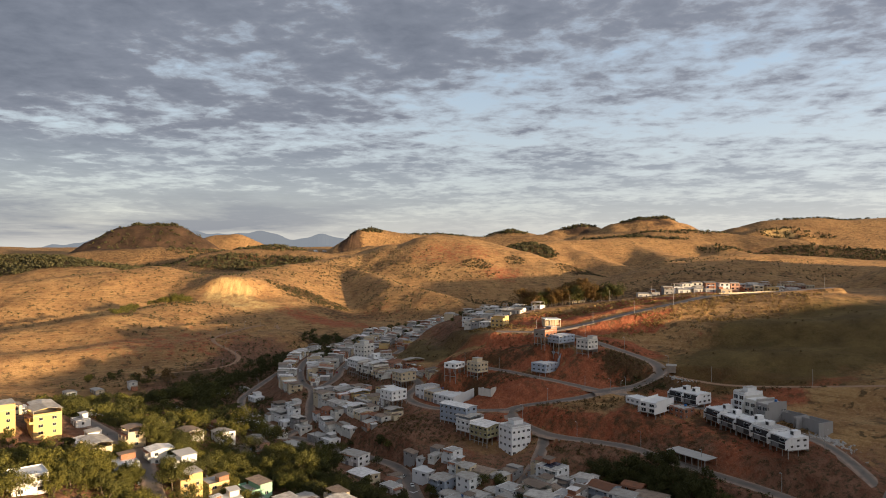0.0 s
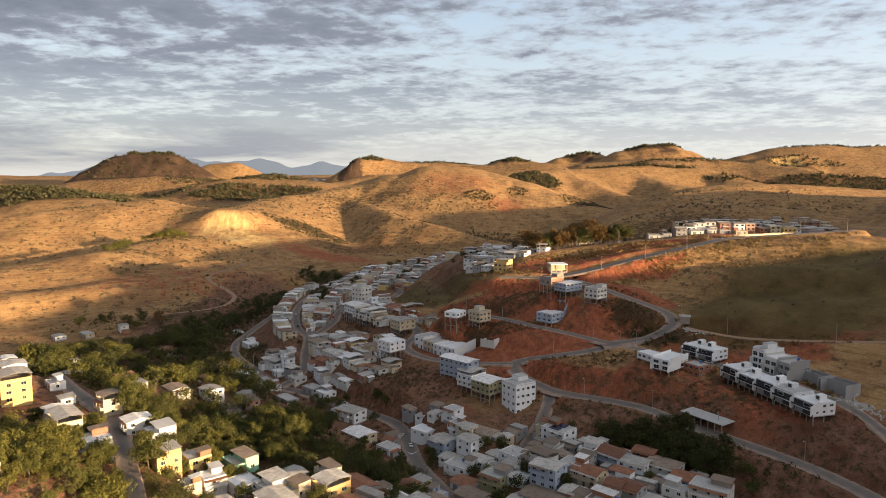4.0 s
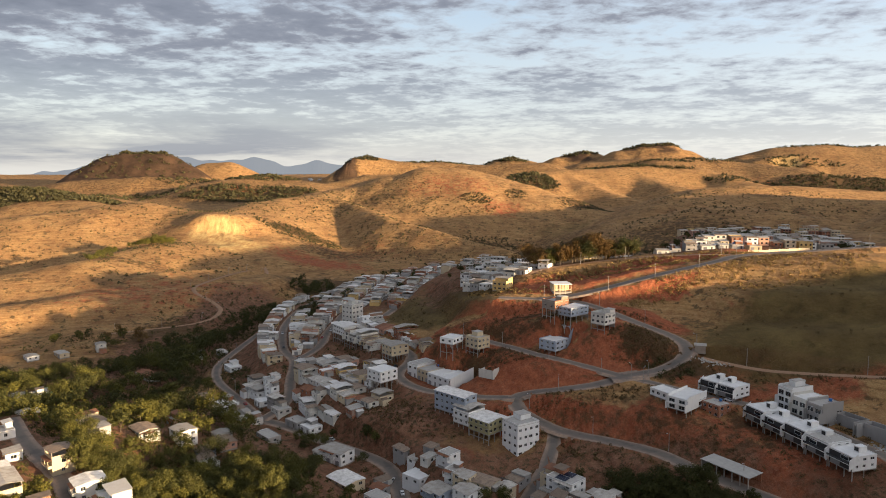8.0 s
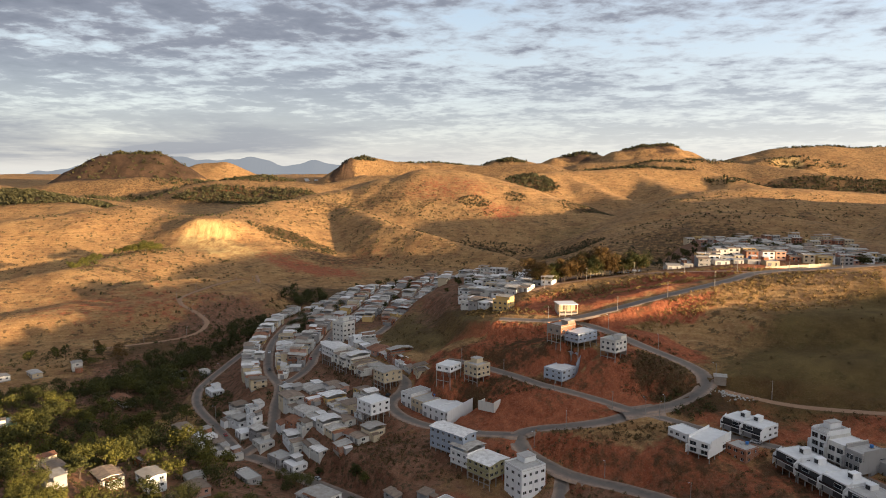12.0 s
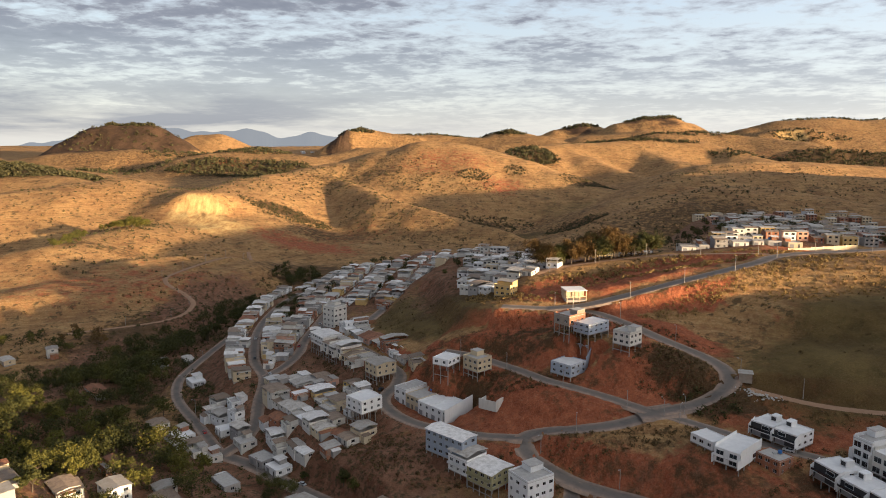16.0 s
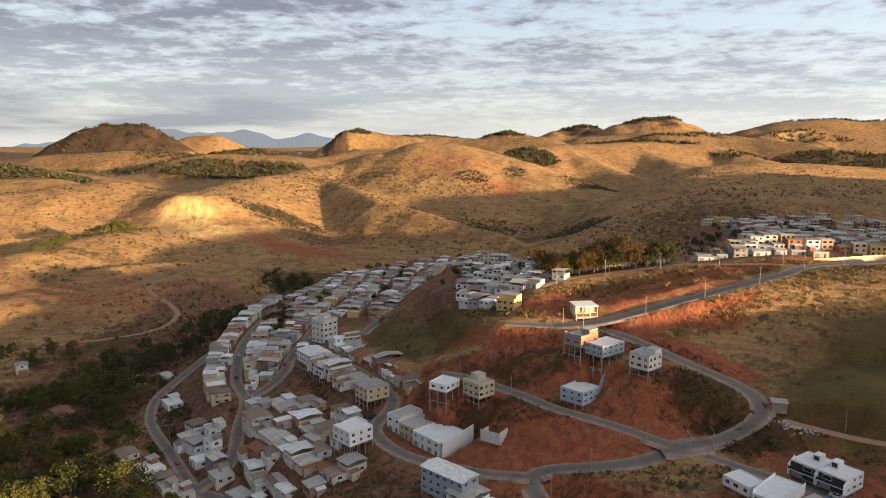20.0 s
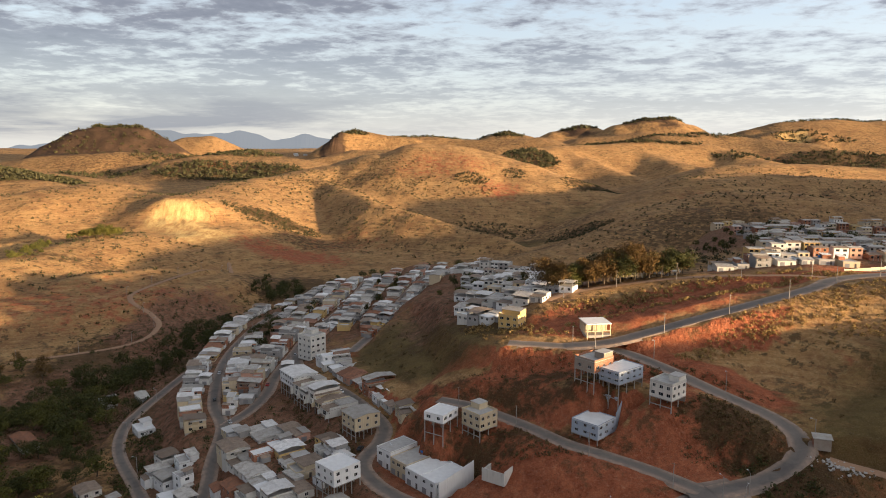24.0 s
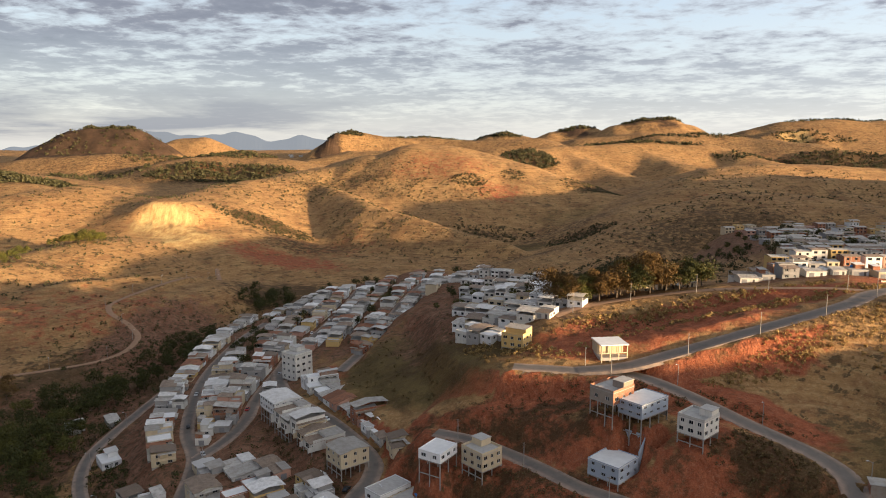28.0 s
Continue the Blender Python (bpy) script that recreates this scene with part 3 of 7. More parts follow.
def road(name, half, surface, *pts):
    """A road along a smooth line through pts."""
    p = np.array(pts, float) * K
    half *= 1.2
    ext = np.vstack([2 * p[0] - p[1], p, 2 * p[-1] - p[-2]])
    run = []
    for i in range(1, len(ext) - 2):
        a, b, c, d = ext[i - 1], ext[i], ext[i + 1], ext[i + 2]
        n = max(3, int(np.linalg.norm(c - b) / 2.5))
        for k in range(n):
            s = k / n
            run.append(0.5 * (2 * b + (c - a) * s + (2 * a - 5 * b + 4 * c - d) * s * s + (3 * b - a - 3 * c + d) * s ** 3))
    run.append(p[-1])
    ROADS.append((name, half, surface, np.array(run)))


road("road", 3.2, "asphalt", (74, 301, 18.6), (59, 295.5, 16.5), (46, 295.5, 14.7), (36, 299, 12.4), (29, 298, 10.6), (29.5, 291, 8.6), (35, 285.5, 6.6), (41, 280.5, 5.2), (48, 275.5, 4.9), (59, 267.5, 5.4), (70, 257, 6), (79, 243, 5.6), (95, 227, 4), (108, 212, 2.4), (118, 195, 0), (130, 165, -4))
road("road", 2.4, "asphalt", (41, 280.5, 5.1), (38.5, 271, 1.5), (33, 260, -3), (25, 246, -7), (15, 230, -8.8), (5, 214, -9))
road("road", 2.6, "asphalt", (68, 300, 18.4), (58, 310, 19), (48, 315.5, 20.4), (39, 321, 21.2), (31, 331, 21.3), (24, 340, 21), (15, 347, 21.8), (5, 352, 22))
road("road", 3.0, "asphalt", (70, 299, 18.5), (84, 302, 20.2), (94, 306.5, 23.5), (97.5, 313, 26), (94.5, 322, 28.2), (82, 334, 31.8), (71.5, 348, 34.4), (61, 358, 36), (46, 361.5, 36.3), (28, 366, 36.2))
road("road", 3.0, "asphalt", (46, 361.5, 36.4), (60, 361, 37.8), (76, 365, 40.4), (100, 369.5, 45.5), (133, 378.5, 51.2), (146, 387, 52.8), (161, 391.5, 53.6), (178, 389, 54.8), (215, 384, 58))
road("road", 2.2, "dirt", (147, 392, 53), (135, 400, 52.2), (107, 411.5, 49.5), (83, 413, 46.9), (58, 408.5, 44.3), (46, 401, 42.5))
road("road", 2.2, "asphalt", (71, 298.5, 18.3), (79, 291, 18), (87.5, 283.5, 17.6), (95.5, 276.5, 17.3), (104, 270.5, 17.1), (110.5, 263.5, 17), (117, 251, 16.7), (122, 238, 16.2), (126, 226, 15), (129, 212, 10.5), (130, 196, 4))
road("road", 5.0, "asphalt", (64, 299, 18.1), (70, 299.3, 18.4), (77, 300.8, 18.8))
road("dirt_track", 2.2, "dirt", (101.5, 305.2, 23.6), (108, 302, 22.6), (122, 294, 21.8), (145, 280, 24), (170, 262, 28))
road("road", 2.0, "asphalt", (-74, 327, -8.5), (-92, 354, -8), (-108, 378, -7.8), (-115.5, 398, -7.2), (-116, 414, -6.4), (-112, 440, -4), (-107, 468, -1.5))
road("road", 2.8, "asphalt", (-74, 327, -8.5), (-62, 320, -8.7), (-43, 304, -8.9), (-24, 289, -9), (-16.5, 279, -9.2), (-13, 266, -9.6), (-8, 245, -10), (5, 214, -9), (17, 188, -9), (40, 150, -6))
road("street", 2.2, "asphalt", (-74, 327, -8.4), (-66, 338, -4.4), (-68, 358, 0.4), (-70.5, 376, 3), (-80, 397, 3), (-87, 423, 3), (-92, 450, 3), (-95, 483, 2), (-97, 530, -1), (-95, 575, -4))
road("street", 2.2, "asphalt", (-70.5, 376, 3.05), (-64, 388, 4.6), (-61, 402, 6), (-61.5, 420, 7), (-60, 452, 7.2), (-60, 471, 6.6), (-56, 500, 6.4), (-49, 555, 6.2), (-45, 640, 4))
road("street", 2.4, "asphalt", (29, 298, 10.6), (16, 303, 9.2), (4, 311.5, 7.8), (-5, 318, 7), (-13.5, 327.5, 7.2), (-17.5, 337, 8.4), (-13, 349, 10.2), (-14, 360, 11.5), (-28, 384, 12), (-43, 404, 11.6), (-53, 424, 9.6), (-60, 450, 7.3))
road("street", 2.2, "asphalt", (-32, 432, 13), (-22, 470, 15), (-10, 540, 18), (4, 620, 15))
road("dirt_track", 1.9, "dirt", (-186, 778, -6.7), (-176, 752, -12.0), (-168, 720, -6.5), (-177, 677, 4.5), (-196, 610, 3.2), (-193, 587, 0.8), (-175, 573, -4.6), (-162, 551, -7.6), (-168, 520, -9.5), (-215, 492, -10.5))
road("lane", 2.3, "asphalt", (-48, 120, 14), (-58, 145, 14.5), (-66, 164, 14.6), (-77, 185, 15), (-93, 212, 17.5), (-115, 233, 19.5), (-137, 262, 16))

# ---- the ground, one sheet from the town to the horizon ----
def steps(lo, hi, fine, far_lo, far_hi, grow=1.09):
    mid = list(np.arange(lo, hi + 0.01, fine))
    a, s = [lo], fine
    while a[-1] > far_lo:
        s *= grow
        a.append(a[-1] - s)
    b, s = [hi], fine
    while b[-1] < far_hi:
        s *= grow
        b.append(b[-1] + s)
    return np.array(a[:0:-1] + mid + b[1:])


PLOTS = [(6.4, 296.8, -43, 15, 7, 5.8), (97, 281, -57, 14, 9, 18.2), (0, 330, -49, 28, 13.5, 7.2), (9.6, 320.9, -49, 2, 13.5, 7.2), (49.2, 327.8, -46, 9.4, 16, 22.4),
         (50.0, 337.3, -51, 8, 8.4, 34.2), (57.4, 334.7, -52, 8, 10, 32.2), (67.4, 325.6, -49, 7, 7, 30.8), (16.8, 335.8, -50, 8.4, 7.4, 18.8), (5.7, 337.3, -34, 7.6, 7.4, 19.2), (-19.8, 354.4, -53, 8, 9, 9.5), (109.3, 244.8, -73.5, 40, 8, 13.2), (77.8, 277.2, -62, 8, 7, 17.9), (83.4, 271.6, -48, 7, 13, 15.6)]


def build_heights(gx, gy):
    X, Y = np.meshgrid(gx, gy)
    z = bare_land(X, Y)
    away = np.clip((np.hypot(X, Y - 470) - 350) / 650, 0, 1)
    wild = np.clip((Y - 850) / 300, 0, 1)
    z += mounds(X, Y, 220, 6) * 2.0 * away * (1 - wild) + mounds(X, Y, 46, 7) * 0.4
    # rills and small spurs on the flanks
    z += wild * (mounds(X, Y, 160, 8, 2) * 1.5 - 1.8 * np.abs(mounds(X, Y, 170, 9, 2)) - 0.5 * np.abs(mounds(X, Y, 60, 12, 3)))
    # crags on the bare mountain and the rocky peak
    crag = np.exp(-(((X + 1190) / 230) ** 2 + ((Y - 2780) / 170) ** 2) ** 2) + np.exp(-(((X + 385) / 60) ** 2 + ((Y - 2960) / 110) ** 2) ** 2)
    z -= crag * (9 * np.abs(mounds(X, Y, 150, 31)) + 5 * np.abs(mounds(X, Y, 60, 32)))
    # ledges of the bank between the two upper roads
    u, v = (X - 96 * K) * 0.99 + (Y - 392 * K) * 0.12, (Y - 392 * K) * 0.99 - (X - 96 * K) * 0.12
    ledge = np.exp(-(u / (52 * K)) ** 4 - (v / (13 * K)) ** 4)
    q = (z + 0.8 * mounds(X, Y, 40, 41, 2)) / 2.6
    z += ledge * 2.6 * (np.floor(q) + np.clip((q - np.floor(q) - 0.62) / 0.38, 0, 1) - q)
    near = np.full_like(X, 1e9)
    under = np.full_like(X, 1e9)
    lift, total = np.zeros_like(X), np.zeros_like(X)
    for _, half, _, run in ROADS:
        lo, hi = run.min(0) - 14, run.max(0) + 14
        ok = (X > lo[0]) & (X < hi[0]) & (Y > lo[1]) & (Y < hi[1])
        x, y = X[ok], Y[ok]
        best, zz = np.full_like(x, 1e9), np.zeros_like(x)
        for p in run:
            q = (x - p[0]) ** 2 + (y - p[1]) ** 2
            zz = np.where(q < best, p[2], zz)
            best = np.minimum(best, q)
        d = np.sqrt(best) - half
        w = np.clip(1 - (d - 1.8) / 5.0, 0, 1) ** 2 * (3 - 2 * np.clip(1 - (d - 1.8) / 5.0, 0, 1))
        k = np.where(d < 1.8, 50.0, 1.0) * w + 1e-9
        lift[ok] += k * zz
        total[ok] += k
        near[ok] = np.minimum(near[ok], d)
        under[ok] = np.minimum(under[ok], np.where(d < 2.6, zz + np.clip(d - 0.8, 0, 2) * 0.5, 1e9))
    # building plots cut level into the slope
    for px, py, yaw, wide, deep, pz in PLOTS:
        c, s = math.cos(radians(yaw)), math.sin(radians(yaw))
        u, v = (X - px * K) * c + (Y - py * K) * s, (Y - py * K) * c - (X - px * K) * s
        out = np.maximum(np.abs(u) - wide * K / 2, np.abs(v) - deep * K / 2)
        cut, fill = pz * K + np.clip(out - 0.5, 0, 60) * 2.6, pz * K - np.clip(out - 0.3, 0, 60) * 5.0
        z = np.where((z > cut) & (out < 14), cut, np.where((z < fill) & (out < 14), fill, z))
    w = np.clip(1 - (near - 1.8) / 5.0, 0, 1)
    w = w * w * (3 - 2 * w)
    graded = np.where(total > 1e-6, z * (1 - w) + w * lift / np.maximum(total, 1e-9), z)
    # the bed lies below the lower road where two of them meet
    return X, Y, np.minimum(graded, under - 0.12)


GX = steps(-390, 390, 2.6, -4700, 4700, 1.020)
GY = np.concatenate([steps(120, 130, 2.6, -3000, 130, 1.12), steps(130, 950, 2.6, 130, 4950, 1.015)[1:]])
X, Y, Z = build_heights(GX, GY)


def land(x, y):
    """Height of the ground."""
    i = int(np.clip(np.searchsorted(GX, x) - 1, 0, len(GX) - 2))
    j = int(np.clip(np.searchsorted(GY, y) - 1, 0, len(GY) - 2))
    u, v = (x - GX[i]) / (GX[i + 1] - GX[i]), (y - GY[j]) / (GY[j + 1] - GY[j])
    return float((Z[j, i] * (1 - u) + Z[j, i + 1] * u) * (1 - v) + (Z[j + 1, i] * (1 - u) + Z[j + 1, i + 1] * u) * v)


COVER = []


def patch(kind, x, y, wide, deep, turn=0, much=1.0):
    COVER.append(("red green scrub town".split().index(kind), x * K, y * K, wide * K, deep * K, radians(turn), much))


# cut banks and building plots of red earth
patch("red", 30, 314, 50, 14, -12)
patch("red", 70, 345, 24, 9, -42, 0.9)
patch("red", 95, 255, 40, 24, -44, 0.58)
patch("red", 50, 280, 40, 12, -20, 0.5)
patch("scrub", 82, 258, 40, 14, -32, 0.52)
patch("scrub", 28, 326, 40, 8, -20, 0.55)
patch("scrub", 38, 346, 40, 8, -10, 0.6)
patch("scrub", 10, 352, 22, 16, 0, 0.5)
patch("red", 5, 345, 14, 10, 0, 0.7)
patch("red", 30, 350, 26, 8, -8, 0.9)
patch("red", 75, 318, 16, 12, -40, 0.8)
patch("red", 86, 342, 24, 8, -42)
patch("red", 75, 385, 46, 14, 6, 1.0)
patch("red", 98, 393, 50, 11, 7, 1.15)
patch("red", 55, 380, 22, 12, 0, 0.9)
patch("red", 125, 294, 40, 9, -24, 1.0)
patch("red", 110, 228, 34, 16, -42, 0.8)
patch("red", 72, 270, 14, 8, -30, 0.7)
patch("red", -30, 298, 16, 9, -20, 0.8)
patch("red", -5, 272, 22, 10, -10, 0.75)
patch("red", -33, 428, 5, 14, 22, 0.8)
patch("red", -150, 455, 30, 14, 20, 0.6)
patch("red", -170, 530, 16, 12, 0, 0.8)
patch("red", 180, 410, 40, 14, 0, 0.8)
patch("red", -100, 400, 8, 30, 10, 0.4)
patch("red", 20, 292, 20, 6, -10, 0.8)
# green sward
patch("green", 172, 318, 78, 36, 12, 1.0)
patch("green", 210, 288, 70, 34, 12, 0.6)
patch("green", 128, 318, 26, 10, -10, 0.6)
patch("green", -88, 322, 16, 12, 0, 1.0)
patch("green", 2, 412, 30, 50, 30, 0.95)
patch("green", 130, 300, 50, 10, -20, 0.6)
patch("green", -170, 400, 40, 30, 0, 0.5)
# trodden earth, yards and weeds between the houses
patch("town", 20, 225, 75, 50, 0)
patch("town", -70, 190, 90, 70, 0)
patch("town", -80, 285, 90, 60, 0)
patch("town", -20, 300, 46, 16, -36, 0.6)
patch("town", -45, 345, 30, 50, 30)
patch("town", -80, 440, 34, 90, 4)
patch("town", -45, 560, 80, 110, 0)
patch("town", 35, 460, 44, 60, 0)
patch("town", 150, 430, 50, 22, 0, 0.8)
patch("town", 240, 560, 90, 120, 0, 0.8)
patch("town", -155, 430, 46, 70, 0, 0.8)
patch("town", -150, 560, 36, 70, 0, 0.8)
patch("town", 60, 200, 60, 40, 0)
# rough scrub
patch("scrub", 112, 185, 40, 40, 0, 0.9)
patch("town", 105, 190, 50, 44, 0, 0.9)
patch("red", 98, 215, 34, 14, -42, 0.95)
patch("scrub", -180, 380, 50, 50, 0, 0.95)
patch("scrub", -230, 340, 60, 60, 0, 0.9)
patch("town", -180, 330, 50, 60, 0, 0.9)
patch("red", -220, 580, 130, 60, 20, 0.46)
patch("scrub", -165, 470, 40, 60, 0, 0.8)
patch("scrub", -100, 690, 60, 60, 0, 0.7)
patch("red", 10, 330, 40, 20, -20, 0.7)
patch("scrub", 15, 415, 34, 50, 30, 0.50)
patch("green", 220, 336, 40, 16, 6, 0.5)
patch("scrub", 40, 340, 30, 7, -10, 0.62)
patch("scrub", 88, 312, 18, 14, -40, 0.70)
patch("scrub", 260, 780, 120, 80, 0, 0.6)
patch("scrub", -300, 690, 120, 18, 5, 0.55)
patch("scrub", 70, 262, 34, 10, -30, 0.40)
patch("red", 60, 272, 40, 12, -30, 0.6)
patch("red", 112, 287, 34, 14, -30, 1.0)
patch("scrub", 50, 285, 40, 6, -6, 0.45)
patch("scrub", 90, 300, 14, 9, -20, 0.8)
patch("scrub", 80, 318, 12, 9, -40, 0.75)
patch("scrub", -10, 300, 26, 10, -30, 0.7)
patch("scrub", -40, 372, 8, 36, 25, 0.6)
patch("scrub", 20, 328, 20, 7, -20, 0.6)
patch("scrub", -150, 480, 50, 90, 10, 0.8)
patch("scrub", -92, 365, 14, 26, 20, 0.8)
patch("scrub", -140, 420, 50, 60, 0, 0.75)
patch("scrub", -130, 320, 60, 50, 0, 0.8)
patch("scrub", -120, 200, 60, 60, 0, 0.7)
patch("scrub", 110, 248, 34, 9, -44, 0.6)
patch("scrub", 100, 830, 110, 40, 20, 0.5)
patch("scrub", 110, 540, 60, 100, 10, 0.55)
patch("scrub", 40, 150, 80, 60, 0, 0.7)


# on the hills, in metres
def far_patch(kind, x, y, wide, deep, turn=0, much=1.0):
    COVER.append(("red green scrub town sand rock".split().index(kind), x, y, wide, deep, radians(turn), much))


far_patch("sand", -362, 1190, 50, 46, 15, 0.8)
far_patch("sand", -322, 1150, 56, 70, -30, 0.66)
far_patch("sand", 1430, 2960, 66, 40, 0, 1.1)
far_patch("rock", -1190, 2770, 270, 170, 0, 1.25)
far_patch("rock", -395, 2950, 46, 110, 0, 1.0)
far_patch("rock", 1000, 3400, 170, 90, 0, 0.62)
far_patch("rock", 690, 3500, 110, 80, 0, 0.62)
far_patch("red", -190, 1130, 110, 60, -30, 0.62)
far_patch("red", -150, 1230, 120, 80, 0, 0.42)
far_patch("red", 20, 1600, 150, 90, 0, 0.45)
far_patch("red", 130, 1500, 60, 60, 0, 0.5)
far_patch("red", 520, 1300, 150, 60, 0, 0.5)
far_patch("red", -640, 2260, 70, 40, 0, 0.7)
far_patch("red", 1000, 2500, 250, 120, 0, 0.45)
far_patch("green", 120, 1240, 70, 40, 0, 0.8)
far_patch("green", 240, 1400, 90, 60, 30, 0.5)
# bowl floor beside the spur: scrub colour darkens it in place of shade
far_patch("scrub", -170, 1230, 90, 50, 0, 0.55)
far_patch("scrub", 200, 1300, 160, 60, 30, 0.5)
# wide far scrub, its dull colour also muting the hills in place of haze
far_patch("scrub", 900, 2900, 1500, 640, 0, 0.47)
far_patch("scrub", -900, 2500, 900, 640, 0, 0.47)
far_patch("scrub", -253, 1300, 70, 30, 10, 0.8)
far_patch("scrub", -150, 1560, 150, 60, 10, 0.5)
far_patch("scrub", 97, 1336, 70, 24, 0, 0.6)
far_patch("scrub", 376, 1590, 130, 50, 20, 0.85)
far_patch("scrub", 221, 1216, 60, 40, 0, 0.6)
far_patch("scrub", 600, 1640, 200, 60, 0, 0.55)
far_patch("scrub", -980, 1720, 360, 130, 0, 0.95)
far_patch("scrub", -672, 1740, 170, 70, 0, 0.95)
far_patch("scrub", -600, 2200, 260, 120, 0, 0.7)
far_patch("scrub", 1318, 2440, 360, 110, 0, 0.75)
far_patch("scrub", 280, 2160, 90, 90, 0, 0.7)
far_patch("scrub", 600, 2420, 300, 40, 0, 0.6)
far_patch("scrub", 313, 3130, 80, 70, 0, 0.9)
far_patch("scrub", 690, 3540, 110, 70, 0, 0.7)


def build_ground():
    nx, ny = len(GX), len(GY)
    co = np.stack([X, Y, Z], -1).reshape(-1, 3)
    i = np.arange(nx * ny).reshape(ny, nx)
    quads = np.stack([i[:-1, :-1], i[:-1, 1:], i[1:, 1:], i[1:, :-1]], -1).reshape(-1, 4)
    me = bpy.data.meshes.new("ground")
    me.from_pydata(co.tolist(), [], quads.tolist())
    me.polygons.foreach_set("use_smooth", np.ones(len(quads), bool))
    cov = np.zeros((ny, nx, 6), np.float32)
    for k, x, y, wide, deep, turn, much in COVER:
        c, s = math.cos(turn), math.sin(turn)
        u, v = ((X - x) * c + (Y - y) * s) / wide, ((Y - y) * c - (X - x) * s) / deep
        cov[..., k] = np.maximum(cov[..., k], much * np.exp(-0.7 * (u * u + v * v) ** 1.5))
    gz, gx = np.gradient(Z, GY, GX)
    steep = np.clip((np.hypot(gz, gx) - 0.42) / 0.35, 0, 1) * np.clip((200 - X) / 50, 0, 1) * np.exp(-(np.hypot(X - 27, Y - 460) / 350) ** 4)
    cov[..., 0] = np.maximum(cov[..., 0], 0.75 * steep)
    a = me.color_attributes.new("cover", "FLOAT_COLOR", "POINT")
    a.data.foreach_set("color", cov[..., :4].reshape(-1))
    b = me.color_attributes.new("bare", "FLOAT_COLOR", "POINT")
    b.data.foreach_set("color", np.concatenate([cov[..., 4:], cov[..., :2]], -1).reshape(-1))
    me.materials.append(LAND)
    return tagged(new("ground", me), "dry golden pasture and red cut earth on rolling hills", "ground", kind="structure")


build_ground()


def build_road(k, name, half, surface, run):
    """A paved strip with dusty verges, laid on its graded bed."""
    d = np.gradient(run[:, :2], axis=0)
    d /= np.linalg.norm(d, axis=1)[:, None] + 1e-9
    side = np.stack([d[:, 1], -d[:, 0]], 1)
    lift = 0.10 + 0.012 * k
    kerb = surface == "asphalt"
    prof = [(-half - 1.6, -0.9, 1), (-half - 0.4, 0.0, 1), (-half + 0.5, 0.02, 0.75), (-half * 0.5, 0.03, 0.12), (0, 0.04, 0), (half * 0.5, 0.03, 0.12), (half - 0.5, 0.02, 0.75), (half + 0.4, 0.0, 1), (half + 1.6, -0.9, 1)]
    if not kerb:
        prof = [(-half, -0.15, 1), (-half * 0.5, 0.05, 0.5), (0, 0.1, 0.4), (half * 0.5, 0.05, 0.5), (half, -0.15, 1)]
    co, edge = [], []
    for p, s in zip(run, side):
        for off, dz, e in prof:
            co.append((p[0] + s[0] * off, p[1] + s[1] * off, p[2] + lift + dz))
            edge.append((e, e, e, 1))
    n = len(prof)
    quads = [(i * n + j, (i + 1) * n + j, (i + 1) * n + j + 1, i * n + j + 1) for i in range(len(run) - 1) for j in range(n - 1)]
    me = bpy.data.meshes.new(name)
    me.from_pydata(co, [], quads)
    a = me.color_attributes.new("edge", "FLOAT_COLOR", "POINT")
    a.data.foreach_set("color", np.array(edge, np.float32).reshape(-1))
    me.materials.append(ASPHALT if kerb else DIRT)
    tagged(new(name, me), "worn grey asphalt road with dusty red verges" if kerb else "bare reddish dirt track", "road", kind="structure")


for k, (name, half, surface, run) in enumerate(ROADS):
    build_road(k, name, half, surface, run)


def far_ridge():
    """Ranges coloured and glowing haze-blue at the edge of sight, behind all the hills."""
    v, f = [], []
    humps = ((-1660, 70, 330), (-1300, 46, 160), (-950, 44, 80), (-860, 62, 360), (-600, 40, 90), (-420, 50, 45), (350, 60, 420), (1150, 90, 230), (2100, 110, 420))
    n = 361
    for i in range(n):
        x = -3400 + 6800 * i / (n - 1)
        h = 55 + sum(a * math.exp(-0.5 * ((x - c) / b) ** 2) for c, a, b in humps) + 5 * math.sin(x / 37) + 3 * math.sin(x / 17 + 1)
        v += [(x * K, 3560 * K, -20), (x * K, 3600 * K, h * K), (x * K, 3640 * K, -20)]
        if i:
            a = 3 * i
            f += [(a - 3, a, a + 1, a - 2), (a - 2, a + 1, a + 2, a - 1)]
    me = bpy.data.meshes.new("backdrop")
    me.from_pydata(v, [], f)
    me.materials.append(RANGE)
    tagged(new("backdrop", me), "distant mountain ranges with a painted haze-blue glow on the horizon", "mountains", kind="structure")


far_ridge()

